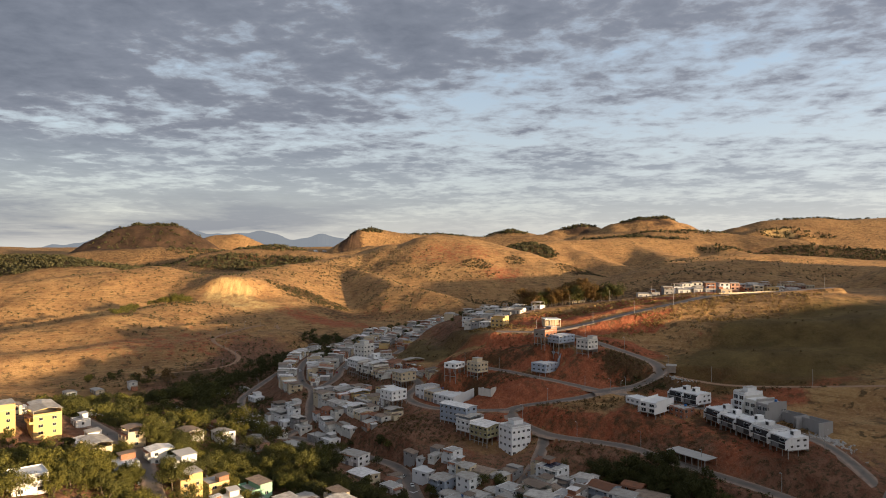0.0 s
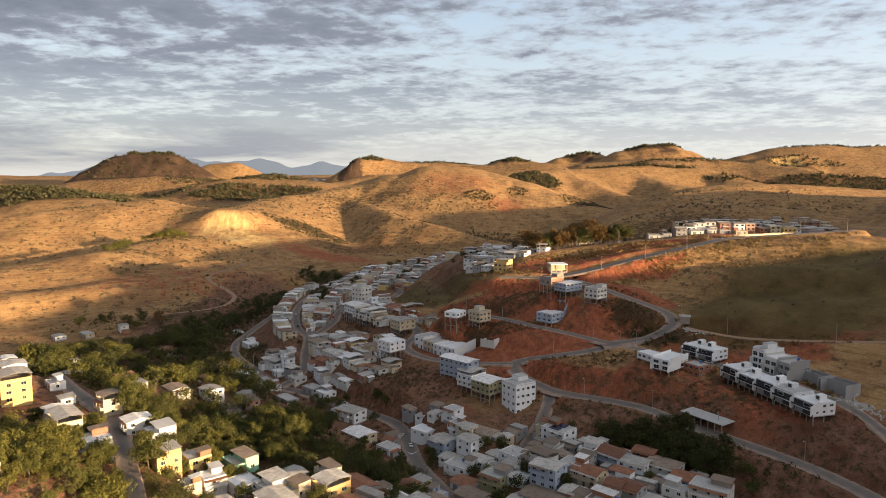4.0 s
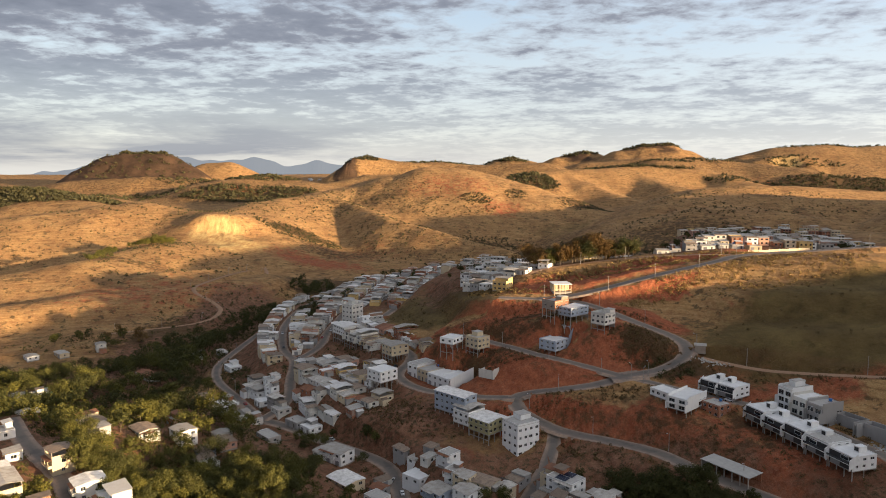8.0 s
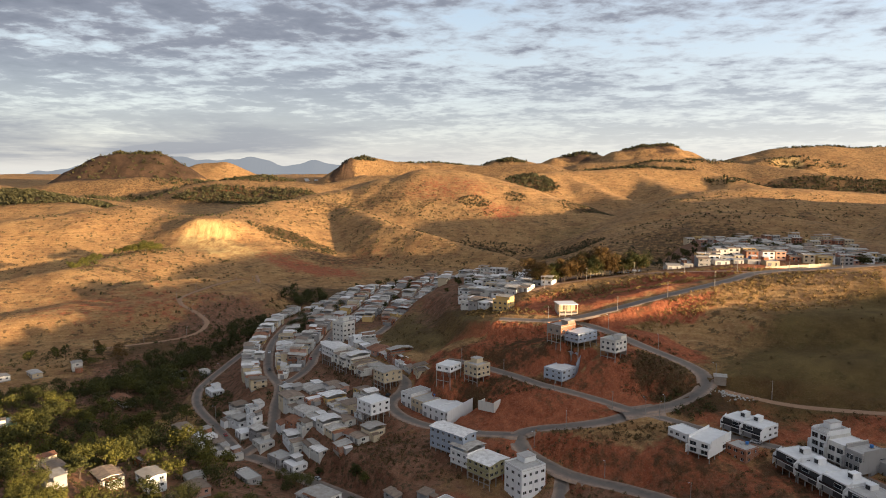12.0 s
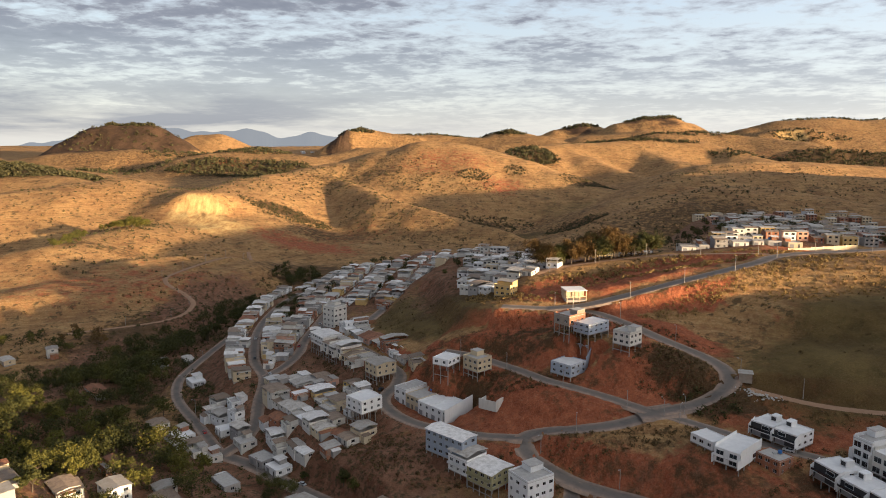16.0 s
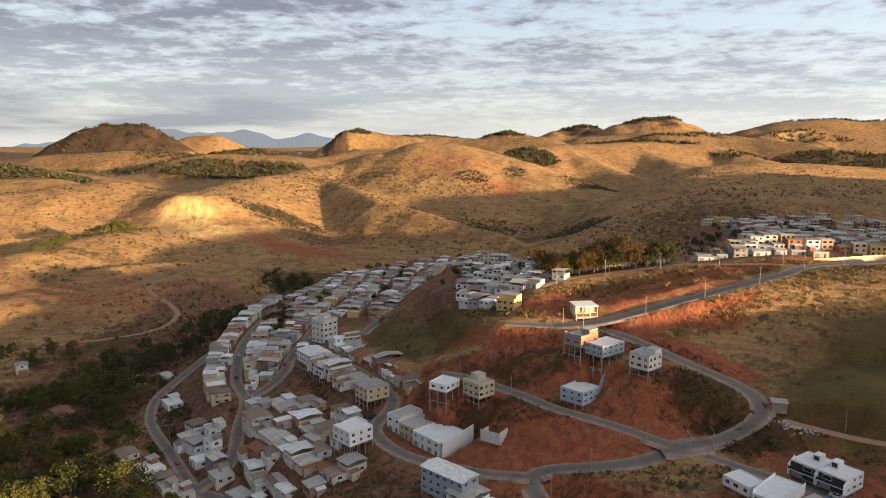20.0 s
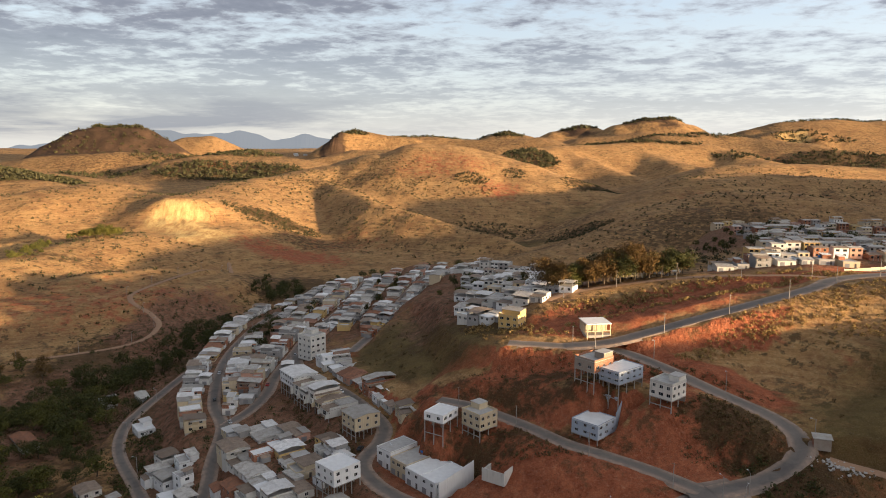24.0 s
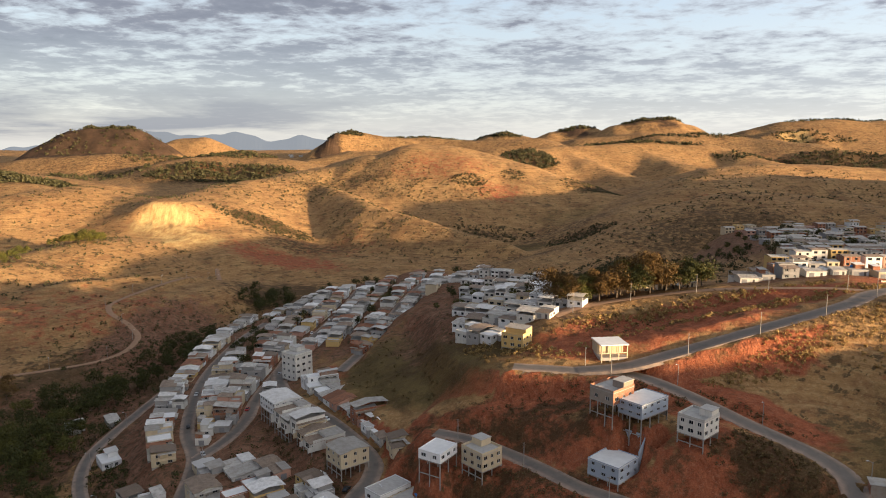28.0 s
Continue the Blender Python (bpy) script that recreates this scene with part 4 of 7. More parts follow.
# ---- mesh building ----
class Shell:
    """Collects boxes and quads with material slots into one mesh."""

    def __init__(self):
        self.v, self.f, self.m = [], [], []

    def quad(self, a, b, c, d, mat=0):
        i = len(self.v)
        self.v += [a, b, c, d]
        self.f.append((i, i + 1, i + 2, i + 3))
        self.m.append(mat)
        return self

    def box(self, x0, x1, y0, y1, z0, z1, mat=0):
        i = len(self.v)
        self.v += [(x, y, z) for z in (z0, z1) for x, y in ((x0, y0), (x1, y0), (x1, y1), (x0, y1))]
        for f in ((0, 3, 2, 1), (4, 5, 6, 7), (0, 1, 5, 4), (1, 2, 6, 5), (2, 3, 7, 6), (3, 0, 4, 7)):
            self.f.append(tuple(i + k for k in f))
            self.m.append(mat)
        return self

    def plate(self, pts, thick, mat=0):
        """A sloping slab: four upper corners and a thickness."""
        i = len(self.v)
        self.v += [(x, y, z - thick) for x, y, z in pts] + list(pts)
        for f in ((0, 3, 2, 1), (4, 5, 6, 7), (0, 1, 5, 4), (1, 2, 6, 5), (2, 3, 7, 6), (3, 0, 4, 7)):
            self.f.append(tuple(i + k for k in f))
            self.m.append(mat)
        return self

    def rod(self, a, b, r0, r1=None, n=8, mat=0):
        a, b = Vector(a), Vector(b)
        r1 = r0 if r1 is None else r1
        d = (b - a).normalized()
        u = d.orthogonal().normalized()
        w = d.cross(u)
        i = len(self.v)
        for c, r in ((a, r0), (b, r1)):
            for k in range(n):
                t = 6.28319 * k / n
                self.v.append(tuple(c + u * math.cos(t) * r + w * math.sin(t) * r))
        for k in range(n):
            self.f.append((i + k, i + (k + 1) % n, i + n + (k + 1) % n, i + n + k))
            self.m.append(mat)
        self.f += [tuple(i + k for k in range(n - 1, -1, -1)), tuple(i + n + k for k in range(n))]
        self.m += [mat, mat]
        return self

    def mesh(self, name, *mats):
        me = bpy.data.meshes.new(name)
        me.from_pydata(self.v, [], self.f)
        me.polygons.foreach_set("material_index", self.m)
        for m in mats:
            me.materials.append(m)
        return me


def part(name, data, parent, where=None, label=""):
    """Links a mesh as one part under a thing or under a part."""
    ob = new(name, data)
    ob.parent = parent
    if where is not None:
        ob.matrix_basis = where
    if label:
        ob["label"] = label
    return ob


def spot(x, y, z, yaw):
    """A pose in plan units, for things drawn at plan size."""
    return pose(x * K, y * K, z * K, 0, 0, yaw) @ Matrix.Scale(K, 4)


def thing(name, where, label, category, group=""):
    return tagged(place(new(name), where), label, category, group)


def place(ob, where):
    ob.matrix_basis = where
    return ob


MESHES = {}


def shared(key, make):
    if key not in MESHES:
        MESHES[key] = make()
    return MESHES[key]


def window_grid(w, h, glass):
    """A frame with two lights, all one piece; the panes lie set back in it."""
    xs = [-w / 2, -w / 2 + 0.07, -0.035, 0.035, w / 2 - 0.07, w / 2]
    zs = [-h / 2, -h / 2 + 0.07, h / 2 - 0.07, h / 2]
    s = Shell()
    s.v = [(x, -0.05, z) for z in zs for x in xs]
    for j in range(3):
        for i in range(5):
            k = j * 6 + i
            f = (k, k + 1, k + 7, k + 6)
            if j == 1 and i in (1, 3):
                n = len(s.v)
                s.v += [(x, 0.0, z) for x, _, z in (s.v[q] for q in f)]
                for e in range(4):
                    s.f.append((f[e], f[(e + 1) % 4], n + (e + 1) % 4, n + e))
                    s.m.append(0)
                if glass:
                    s.f.append((n, n + 1, n + 2, n + 3))
                    s.m.append(1)
            else:
                s.f.append(f)
                s.m.append(0)
    return s


def window_mesh(w, h):
    return window_grid(w, h, False).mesh("window", FRAMES)


def glazed_mesh(w, h):
    return window_grid(w, h, True).mesh("window", FRAMES, GLASS)


def pane_mesh(w, h):
    return Shell().box(-w / 2 + 0.03, w / 2 - 0.03, 0.004, 0.02, -h / 2 + 0.03, h / 2 - 0.03).mesh("pane", GLASS)


def door_mesh(w, h, mat):
    s = Shell().box(-w / 2, w / 2, -0.03, 0.03, 0, h)
    for k in range(1, int(w / 0.45)):
        s.box(-w / 2 + k * 0.45 - 0.02, -w / 2 + k * 0.45 + 0.02, -0.05, -0.03, 0.05, h - 0.05)
    return s.mesh("door", mat)


def wall_side(s, o, u, n, width, holes, z0, z1, deep=0.2):
    """One wall with real openings and their reveals. holes: rows of (low, high, [(left, right), ...])."""
    o, u, n, up = Vector(o), Vector(u), Vector(n), Vector((0, 0, 1))

    def at(a, z, back=0.0):
        return tuple(o + u * a + up * z - n * back)

    def face(a, b, lo, hi):
        if b - a > 1e-4 and hi - lo > 1e-4:
            s.quad(at(a, lo), at(b, lo), at(b, hi), at(a, hi))

    z = z0
    for lo, hi, spans in holes:
        face(0, width, z, lo)
        a = 0.0
        for l, r in spans:
            face(a, l, lo, hi)
            s.quad(at(l, lo), at(l, lo, deep), at(l, hi, deep), at(l, hi))
            s.quad(at(r, lo, deep), at(r, lo), at(r, hi), at(r, hi, deep))
            s.quad(at(l, hi), at(l, hi, deep), at(r, hi, deep), at(r, hi))
            s.quad(at(l, lo, deep), at(l, lo), at(r, lo), at(r, lo, deep))
            a = r
        face(a, width, lo, hi)
        z = hi
    face(0, width, z, z1)


HOUSES = []


def house(x, y, yaw, w, d, storeys, floor=None, wall="white", roof="slab", label="", sh=2.9, bays=None, sides=None, garage=True, group="", name="house", tank=None, fine=False, balcony=False, top=None, stilts=None, big=False, solar=0):
    """A masonry house: walls with openings, roof, windows, doors, stilts where the ground falls away."""
    g = random.Random(int(x * 31 + y * 17 + w * 7))
    x, y, w, d = x * K, y * K, w * K, d * K
    floor, top = floor and floor * K, top and top * K
    m = pose(x, y, 0, 0, 0, yaw)
    stilts = fine if stilts is None else stilts
    if sides is None:
        # windows look out over the slope
        outward = [(m.to_3x3() @ Vector(v)).y for v in ((0, -1, 0), (1, 0, 0), (0, 1, 0), (-1, 0, 0))]
        sides = [k for k in range(4) if outward[k] < -0.15]
        front = min(range(4), key=lambda k: outward[k] - (0.2 if k == 0 else 0))
    else:
        front = 0
    foot = {}
    for px in (-w / 2, 0, w / 2):
        for py in (-d / 2, 0, d / 2):
            p = m @ Vector((px, py, 0))
            foot[px, py] = land(p.x, p.y)
    lo, hi = min(foot.values()), max(foot.values())
    if floor is None:
        floor = lo + 0.45 * (hi - lo) + 0.15
    if top is not None:
        sh = (top - floor - (0.5 if roof in ("slab", "deck") else 1.0)) / storeys
    H = storeys * sh
    base = thing(name, pose(x, y, floor, 0, 0, yaw), label, "house", group)
    HOUSES.append((x, y, w, d, floor + H))
    s = Shell()
    corners = [(-w / 2, -d / 2), (w / 2, -d / 2), (w / 2, d / 2), (-w / 2, d / 2)]
    wins, doors = [], []
    for k in range(4):
        (ax, ay), (bx, by) = corners[k], corners[(k + 1) % 4]
        ln = math.hypot(bx - ax, by - ay)
        u = ((bx - ax) / ln, (by - ay) / ln, 0)
        n = (u[1], -u[0], 0)
        rows = []
        for f in range(storeys):
            spans = []
            zl, zh = f * sh + (0.25 if big else 1.0), f * sh + min(2.3, sh - 0.45)
            nb = bays if (bays and k in (0, 2)) else max(1, int(ln / (3.1 if fine else 3.8)))
            if k in sides:
                for b in range(nb):
                    c = ln * (b + 0.5) / nb + g.uniform(-0.2, 0.2)
                    ww = g.choice((1.2, 1.5, 1.5, 1.9)) if not big else min(2.8, ln / nb - 0.5)
                    if f == 0 and garage and k == front and lo > floor - 1.2:
                        doors.append((k, c, min(2.4, ln / nb - 0.4) if b % 2 == 0 else 1.0, u, n, ax, ay))
                        continue
                    if ln / nb > ww + 0.3:
                        spans.append((c - ww / 2, c + ww / 2))
                        wins.append((c, (zl + zh) / 2, ww, zh - zl, u, n, ax, ay))
            if spans:
                rows.append((zl, zh, spans))
        wall_side(s, (ax, ay, 0), u, n, ln, rows, 0, H)
    s.quad((-w / 2, -d / 2, 0), (-w / 2, d / 2, 0), (w / 2, d / 2, 0), (w / 2, -d / 2, 0))
    s.quad((-w / 2, -d / 2, H), (w / 2, -d / 2, H), (w / 2, d / 2, H), (-w / 2, d / 2, H))
    body = part("wall", s.mesh("wall", WALLS[wall]), base)
    for c, z, ww, wh, u, n, ax, ay in wins:
        ww, wh = round(ww, 1), round(wh, 1)
        mm = Matrix(((u[0], -n[0], 0, ax + u[0] * c - n[0] * 0.16), (u[1], -n[1], 0, ay + u[1] * c - n[1] * 0.16), (0, 0, 1, z), (0, 0, 0, 1)))
        if fine:
            wd = part("window", shared(("w", ww, wh), lambda: window_mesh(ww, wh)), base, mm)
            part("pane", shared(("p", ww, wh), lambda: pane_mesh(ww, wh)), wd)
        else:
            part("window", shared(("g", ww, wh), lambda: glazed_mesh(ww, wh)), base, mm)
    for k, c, ww, u, n, ax, ay in doors:
        ww = round(ww, 1)
        mt = GATE if ww > 1.5 else DOORM
        mm = Matrix(((u[0], -n[0], 0, ax + u[0] * c + n[0] * 0.035), (u[1], -n[1], 0, ay + u[1] * c + n[1] * 0.035), (0, 0, 1, 0.02), (0, 0, 0, 1)))
        part("garage_door" if ww > 1.5 else "door", shared(("d", ww, mt.name), lambda: door_mesh(ww, 2.2, mt)), base, mm)
    # what carries it: footing wall on level ground, columns and beams where the slope drops
    if not stilts or (hi < floor + 1.5 and floor - lo < 1.4):
        part("footing", Shell().box(-w / 2 + 0.03, w / 2 - 0.03, -d / 2 + 0.03, d / 2 - 0.03, lo - floor - 1.0, 0.0).mesh("footing", WALLS[wall] if floor - lo > 1.5 else CONC), base)
    else:
        part("floor_slab", Shell().box(-w / 2 - 0.05, w / 2 + 0.05, -d / 2 - 0.05, d / 2 + 0.05, -0.3, -0.002).mesh("floor_slab", CONC), base)
        nx, ny = max(2, int(w / 3.2) + 1), max(2, int(d / 4.0) + 1)
        for i in range(nx):
            for j in range(ny):
                px, py = -w / 2 + 0.2 + (w - 0.4) * i / (nx - 1), -d / 2 + 0.2 + (d - 0.4) * j / (ny - 1)
                p = m @ Vector((px, py, 0))
                z = land(p.x, p.y)
                if z < floor - 0.4:
                    h = math.ceil((floor - z) * 2) / 2 + 0.5
                    part("column", shared(("col", h), lambda: Shell().box(-0.15, 0.15, -0.15, 0.15, -h, 0).mesh("column", CONC)), base, pose(px, py, -0.3))
        if floor - lo > 4.5:
            z = -(floor - lo) * 0.5
            part("beam", Shell().box(-w / 2 + 0.05, w / 2 - 0.05, -d / 2 + 0.08, -d / 2 + 0.3, z - 0.3, z).mesh("beam", CONC), base)
        if hi > floor - 2.0:
            part("retaining_wall", Shell().box(-w / 2 + 0.06, w / 2 - 0.06, d / 2 - 0.35, d / 2 - 0.06, -2.5, 0).mesh("retaining_wall", CONC), base)
    roof_on(base, w, d, H, roof, wall, g, storeys)
    if solar:
        rise = 0.13 * d / 2 + 0.15 if roof == "gable" else 0.0
        for q in (-1, 1) if roof != "gable" else (-1,):
            panels(base, 0, q * d * 0.25, H + 0.24 + rise * 0.5 if rise else H + 0.5, solar, 2, math.degrees(math.atan2(rise, d / 2)) if rise else 6)
    if big:
        for sx in (-w / 2 - 0.12, w / 2 - 0.1):
            part("party_wall", Shell().box(sx, sx + 0.22, -d / 2 - 1.5, d * 0.1, -0.3, H * 0.62).box(sx, sx + 0.22, -d / 2 + 0.8, d / 2, H * 0.62, H + 1.3).mesh("party_wall", WALLS[wall]), base)
    if balcony:
        for f in range(1, storeys):
            b = part("balcony", Shell().box(-w / 2 + 0.4, w / 2 - 0.4, -d / 2 - 1.1, -d / 2, f * sh - 0.12, f * sh).mesh("balcony", SLAB), base)
            part("railing", Shell().box(-w / 2 + 0.4, w / 2 - 0.4, -d / 2 - 1.1, -d / 2 - 1.02, f * sh, f * sh + 0.95).mesh("railing", WALLS[wall]), b)
    if tank if tank is not None else g.random() < 0.13:
        zt = H + 0.18
        px, py = g.uniform(-w / 4, w / 4), d / 4
        if roof in ("slab", "deck"):
            t = part("water_tank", shared("tank", lambda: Shell().rod((0, 0, 0.3), (0, 0, 1.25), 0.62, 0.75, 12).rod((0, 0, 1.25), (0, 0, 1.4), 0.78, 0.5, 12).mesh("water_tank", TANK)), base, pose(px, py, zt), "blue plastic water tank")
            part("stand", shared("stand", lambda: Shell().box(-0.7, 0.7, -0.7, 0.7, 0, 0.3).mesh("stand", CONC)), t)
    if not fine:
        add_ons(base, w, d, H, sh, storeys, corners, front, wall, roof, lo - floor, random.Random(int(x * 7 + y * 3)))
    if g.random() < 0.3 and roof in ("slab", "deck", "cover"):
        dsh = part("satellite_dish", shared("dish", dish_mesh), base, pose(g.uniform(-w / 3, w / 3), -d / 4, H + 0.2, 0, 0, 160 + g.uniform(-20, 20)))
    return base


def add_ons(base, w, d, H, sh, storeys, corners, front, wall, roof, drop, g):
    """Verandas, lean-tos and rooms that were added to a house over time."""
    (ax, ay), (bx, by) = corners[front], corners[(front + 1) % 4]
    ln = math.hypot(bx - ax, by - ay)
    u = ((bx - ax) / ln, (by - ay) / ln)
    n = (u[1], -u[0])
    m = Matrix(((u[0], -n[0], 0, (ax + bx) / 2), (u[1], -n[1], 0, (ay + by) / 2), (0, 0, 1, 0), (0, 0, 0, 1)))
    if storeys > 1 and g.random() < 0.75:
        # a covered balcony along the front of the top floor
        z, a, b, out = (storeys - 1) * sh, -ln / 2 + 0.1, ln / 2 - 0.1, g.uniform(1.0, 1.5)
        if g.random() < 0.4:
            a, b = (a, g.uniform(0.0, ln / 4)) if g.random() < 0.5 else (-g.uniform(0.0, ln / 4), b)
        s = Shell().box(a, b, -out, 0, z - 0.14, z).box(a, b, -out, -out + 0.1, z, z + 0.9).box(a, a + 0.1, -out + 0.1, 0, z, z + 0.9).box(b - 0.1, b, -out + 0.1, 0, z, z + 0.9)
        for k in range(3):
            p = a + 0.1 + (b - a - 0.2) * k / 2
            s.box(p - 0.08, p + 0.08, -out, -out + 0.16, z + 0.9, z + sh - 0.25)
        part("balcony", s.mesh("balcony", WALLS[wall]), base, m)
        part("awning", Shell().plate([(a - 0.15, -out - 0.3, z + sh - 0.25), (b + 0.15, -out - 0.3, z + sh - 0.25), (b + 0.15, 0, z + sh), (a - 0.15, 0, z + sh)], 0.08).mesh("awning", g.choice((FIBRE, BROWN, TILE, FIBRE))), base, m)
    if g.random() < 0.45:
        # a lean-to against one flank
        side, deep, wide, h = g.choice((-1, 1)), g.uniform(1.6, 2.6), d * g.uniform(0.4, 0.75), g.uniform(2.1, 2.7)
        y0 = g.uniform(-d / 2, d / 2 - wide)
        x0, x1 = (w / 2, w / 2 + deep) if side > 0 else (-w / 2 - deep, -w / 2)
        part("lean_to", Shell().box(x0, x1, y0, y0 + wide, drop - 1.0, h - 0.2).mesh("lean_to", WALLS[g.choice((wall, "brick", "grey"))]), base)
        lo, hi = (h, h + 0.45) if side < 0 else (h + 0.45, h)
        part("lean_to_roof", Shell().plate([(x0 - 0.2, y0 - 0.3, lo), (x1 + 0.2, y0 - 0.3, lo + (hi - lo)), (x1 + 0.2, y0 + wide + 0.3, hi), (x0 - 0.2, y0 + wide + 0.3, lo)], 0.07).mesh("lean_to_roof", g.choice((FIBRE, BROWN, METAL, TILE))), base)
    if roof in ("slab", "white") and g.random() < 0.7:
        # a roofed corner on the terrace
        a, b, c = g.uniform(0.35, 0.6) * w, g.uniform(0.35, 0.6) * d, g.choice((-1, 1))
        x0, x1 = (w / 2 - a, w / 2 - 0.16) if c > 0 else (-w / 2 + 0.16, -w / 2 + a)
        part("roof_room", Shell().box(x0, x1, d / 2 - b, d / 2 - 0.16, H + 0.16, H + 2.3).mesh("roof_room", WALLS[g.choice((wall, "grey", "brick"))]), base)
        part("roof_sheet", Shell().plate([(x0 - 0.4, d / 2 - b - 0.9, H + 2.32), (x1 + 0.4, d / 2 - b - 0.9, H + 2.32), (x1 + 0.4, d / 2 + 0.2, H + 2.7), (x0 - 0.4, d / 2 + 0.2, H + 2.7)], 0.07).mesh("roof_sheet", g.choice((FIBRE, BROWN, METAL))), base)


def dish_mesh():
    s = Shell().rod((0, 0, 0), (0, 0, 0.9), 0.04)
    c, ax = Vector((0, -0.1, 1.0)), Vector((0, -0.75, 0.66))
    for a, ra, b, rb in ((0.0, 0.05, 0.08, 0.4), (0.08, 0.4, 0.22, 0.75)):
        u = ax.orthogonal().normalized()
        v = ax.cross(u)
        for k in range(12):
            t0, t1 = 6.28319 * k / 12, 6.28319 * (k + 1) / 12
            q = [tuple(c + ax * h + (u * math.cos(t) + v * math.sin(t)) * r) for h, r, t in ((a, ra, t0), (a, ra, t1), (b, rb, t1), (b, rb, t0))]
            s.quad(*q)
    s.rod(tuple(c), tuple(c + ax * 0.7), 0.02)
    return s.mesh("satellite_dish", DISH)


def roof_on(base, w, d, H, kind, wall, g, storeys):
    hw, hd = w / 2, d / 2
    if kind in ("slab", "deck", "white"):
        part("roof_slab", Shell().box(-hw, hw, -hd, hd, H + 0.004, H + 0.16).mesh("roof_slab", SLABW if kind == "white" else SLAB), base)
        p, t, h = Shell(), 0.15, 0.45 if kind != "deck" else 0.95
        p.box(-hw, hw, -hd, -hd + t, H + 0.16, H + h).box(-hw, hw, hd - t, hd, H + 0.16, H + h)
        p.box(-hw, -hw + t, -hd + t, hd - t, H + 0.16, H + h).box(hw - t, hw, -hd + t, hd - t, H + 0.16, H + h)
        part("parapet", p.mesh("parapet", WALLS[wall]), base)
        if kind == "deck":
            a, b = (-hw, 0.0) if g.random() < 0.5 else (0.0, hw)
            part("stair_head", Shell().box(a + 0.2, b - 0.2, 0, hd - 0.2, H + 0.16, H + 2.5).mesh("stair_head", WALLS[wall]), base)
            part("lid", Shell().box(a, b, -0.2, hd, H + 2.5, H + 2.64).mesh("lid", SLAB), base)
        return
    if kind in ("half", "halfb", "halfw", "halft"):
        # terrace in front, covered room behind
        q = -hd + d * g.uniform(0.25, 0.55)
        part("roof_slab", Shell().box(-hw, hw, -hd, hd, H + 0.004, H + 0.15).mesh("roof_slab", SLABW if kind == "halfw" else SLAB), base)
        p, t = Shell(), 0.14
        p.box(-hw, hw, -hd, -hd + t, H + 0.15, H + 1.0).box(-hw, -hw + t, -hd + t, q, H + 0.15, H + 1.0).box(hw - t, hw, -hd + t, q, H + 0.15, H + 1.0)
        part("parapet", p.mesh("parapet", WALLS[wall]), base)
        r = g.uniform(0.0, w * 0.3)
        part("upper_room", Shell().box(-hw + r, hw, q + 0.3, hd, H + 0.15, H + 2.5).mesh("upper_room", WALLS[wall]), base)
        sl = g.uniform(0.25, 0.5)
        part("roof", Shell().plate([(-hw - 0.25, q - g.uniform(0.2, 1.6), H + 2.5), (hw + 0.25, q - 0.4, H + 2.5), (hw + 0.25, hd + 0.25, H + 2.52 + sl), (-hw - 0.25, hd + 0.25, H + 2.52 + sl)], 0.07).mesh("roof", {"half": FIBRE, "halfb": BROWN, "halfw": METAL, "halft": TILE}[kind]), base)
        return
    if kind in ("duo", "duob", "duow"):
        # two sheets at different heights
        q, up = -hd + d * g.uniform(0.35, 0.65), g.uniform(0.5, 1.3)
        part("roof", Shell().plate([(-hw - 0.2, -hd - 0.4, H + 0.12), (hw + 0.2, -hd - 0.4, H + 0.12), (hw + 0.2, q, H + 0.4), (-hw - 0.2, q, H + 0.4)], 0.07).mesh("roof", {"duo": BROWN, "duob": FIBRE, "duow": SLABW}[kind]), base)
        part("gable_wall", Shell().box(-hw, hw, q + 0.01, hd, H, H + up).mesh("gable_wall", WALLS[wall]), base)
        part("roof", Shell().plate([(-hw - 0.2, q - 0.3, H + up + 0.3), (hw + 0.2, q - 0.3, H + up + 0.3), (hw + 0.2, hd + 0.3, H + up + 0.1), (-hw - 0.2, hd + 0.3, H + up + 0.1)], 0.07).mesh("roof", {"duo": FIBRE, "duob": METAL, "duow": FIBRE}[kind]), base)
        return
    mat = {"gable": FIBRE, "brown": BROWN, "tile": TILE, "metal": METAL, "cover": FIBRE, "shed": FIBRE, "bshed": BROWN, "coverb": BROWN, "coverw": METAL}[kind]
    o = 0.45
    if kind in ("cover", "coverb", "coverw"):
        part("roof_slab", Shell().box(-hw, hw, -hd, hd, H + 0.004, H + 0.14).mesh("roof_slab", SLAB), base)
        p, t = Shell(), 0.13
        p.box(-hw, hw, -hd, -hd + t, H + 0.14, H + 1.0).box(-hw, hw, hd - t, hd, H + 0.14, H + 1.6)
        p.box(-hw, -hw + t, -hd + t, hd - t, H + 0.14, H + 1.0).box(hw - t, hw, -hd + t, hd - t, H + 0.14, H + 1.0)
        part("parapet", p.mesh("parapet", WALLS[wall]), base)
        for px in (-hw + 0.1, hw - 0.1):
            for py in (-hd + 0.1, hd - 0.1):
                part("post", shared("post", lambda: Shell().box(-0.08, 0.08, -0.08, 0.08, 0, 2.35).mesh("post", CONC)), base, pose(px, py, H + 0.14))
        H += 2.35
    z = H + 0.12
    s = Shell()
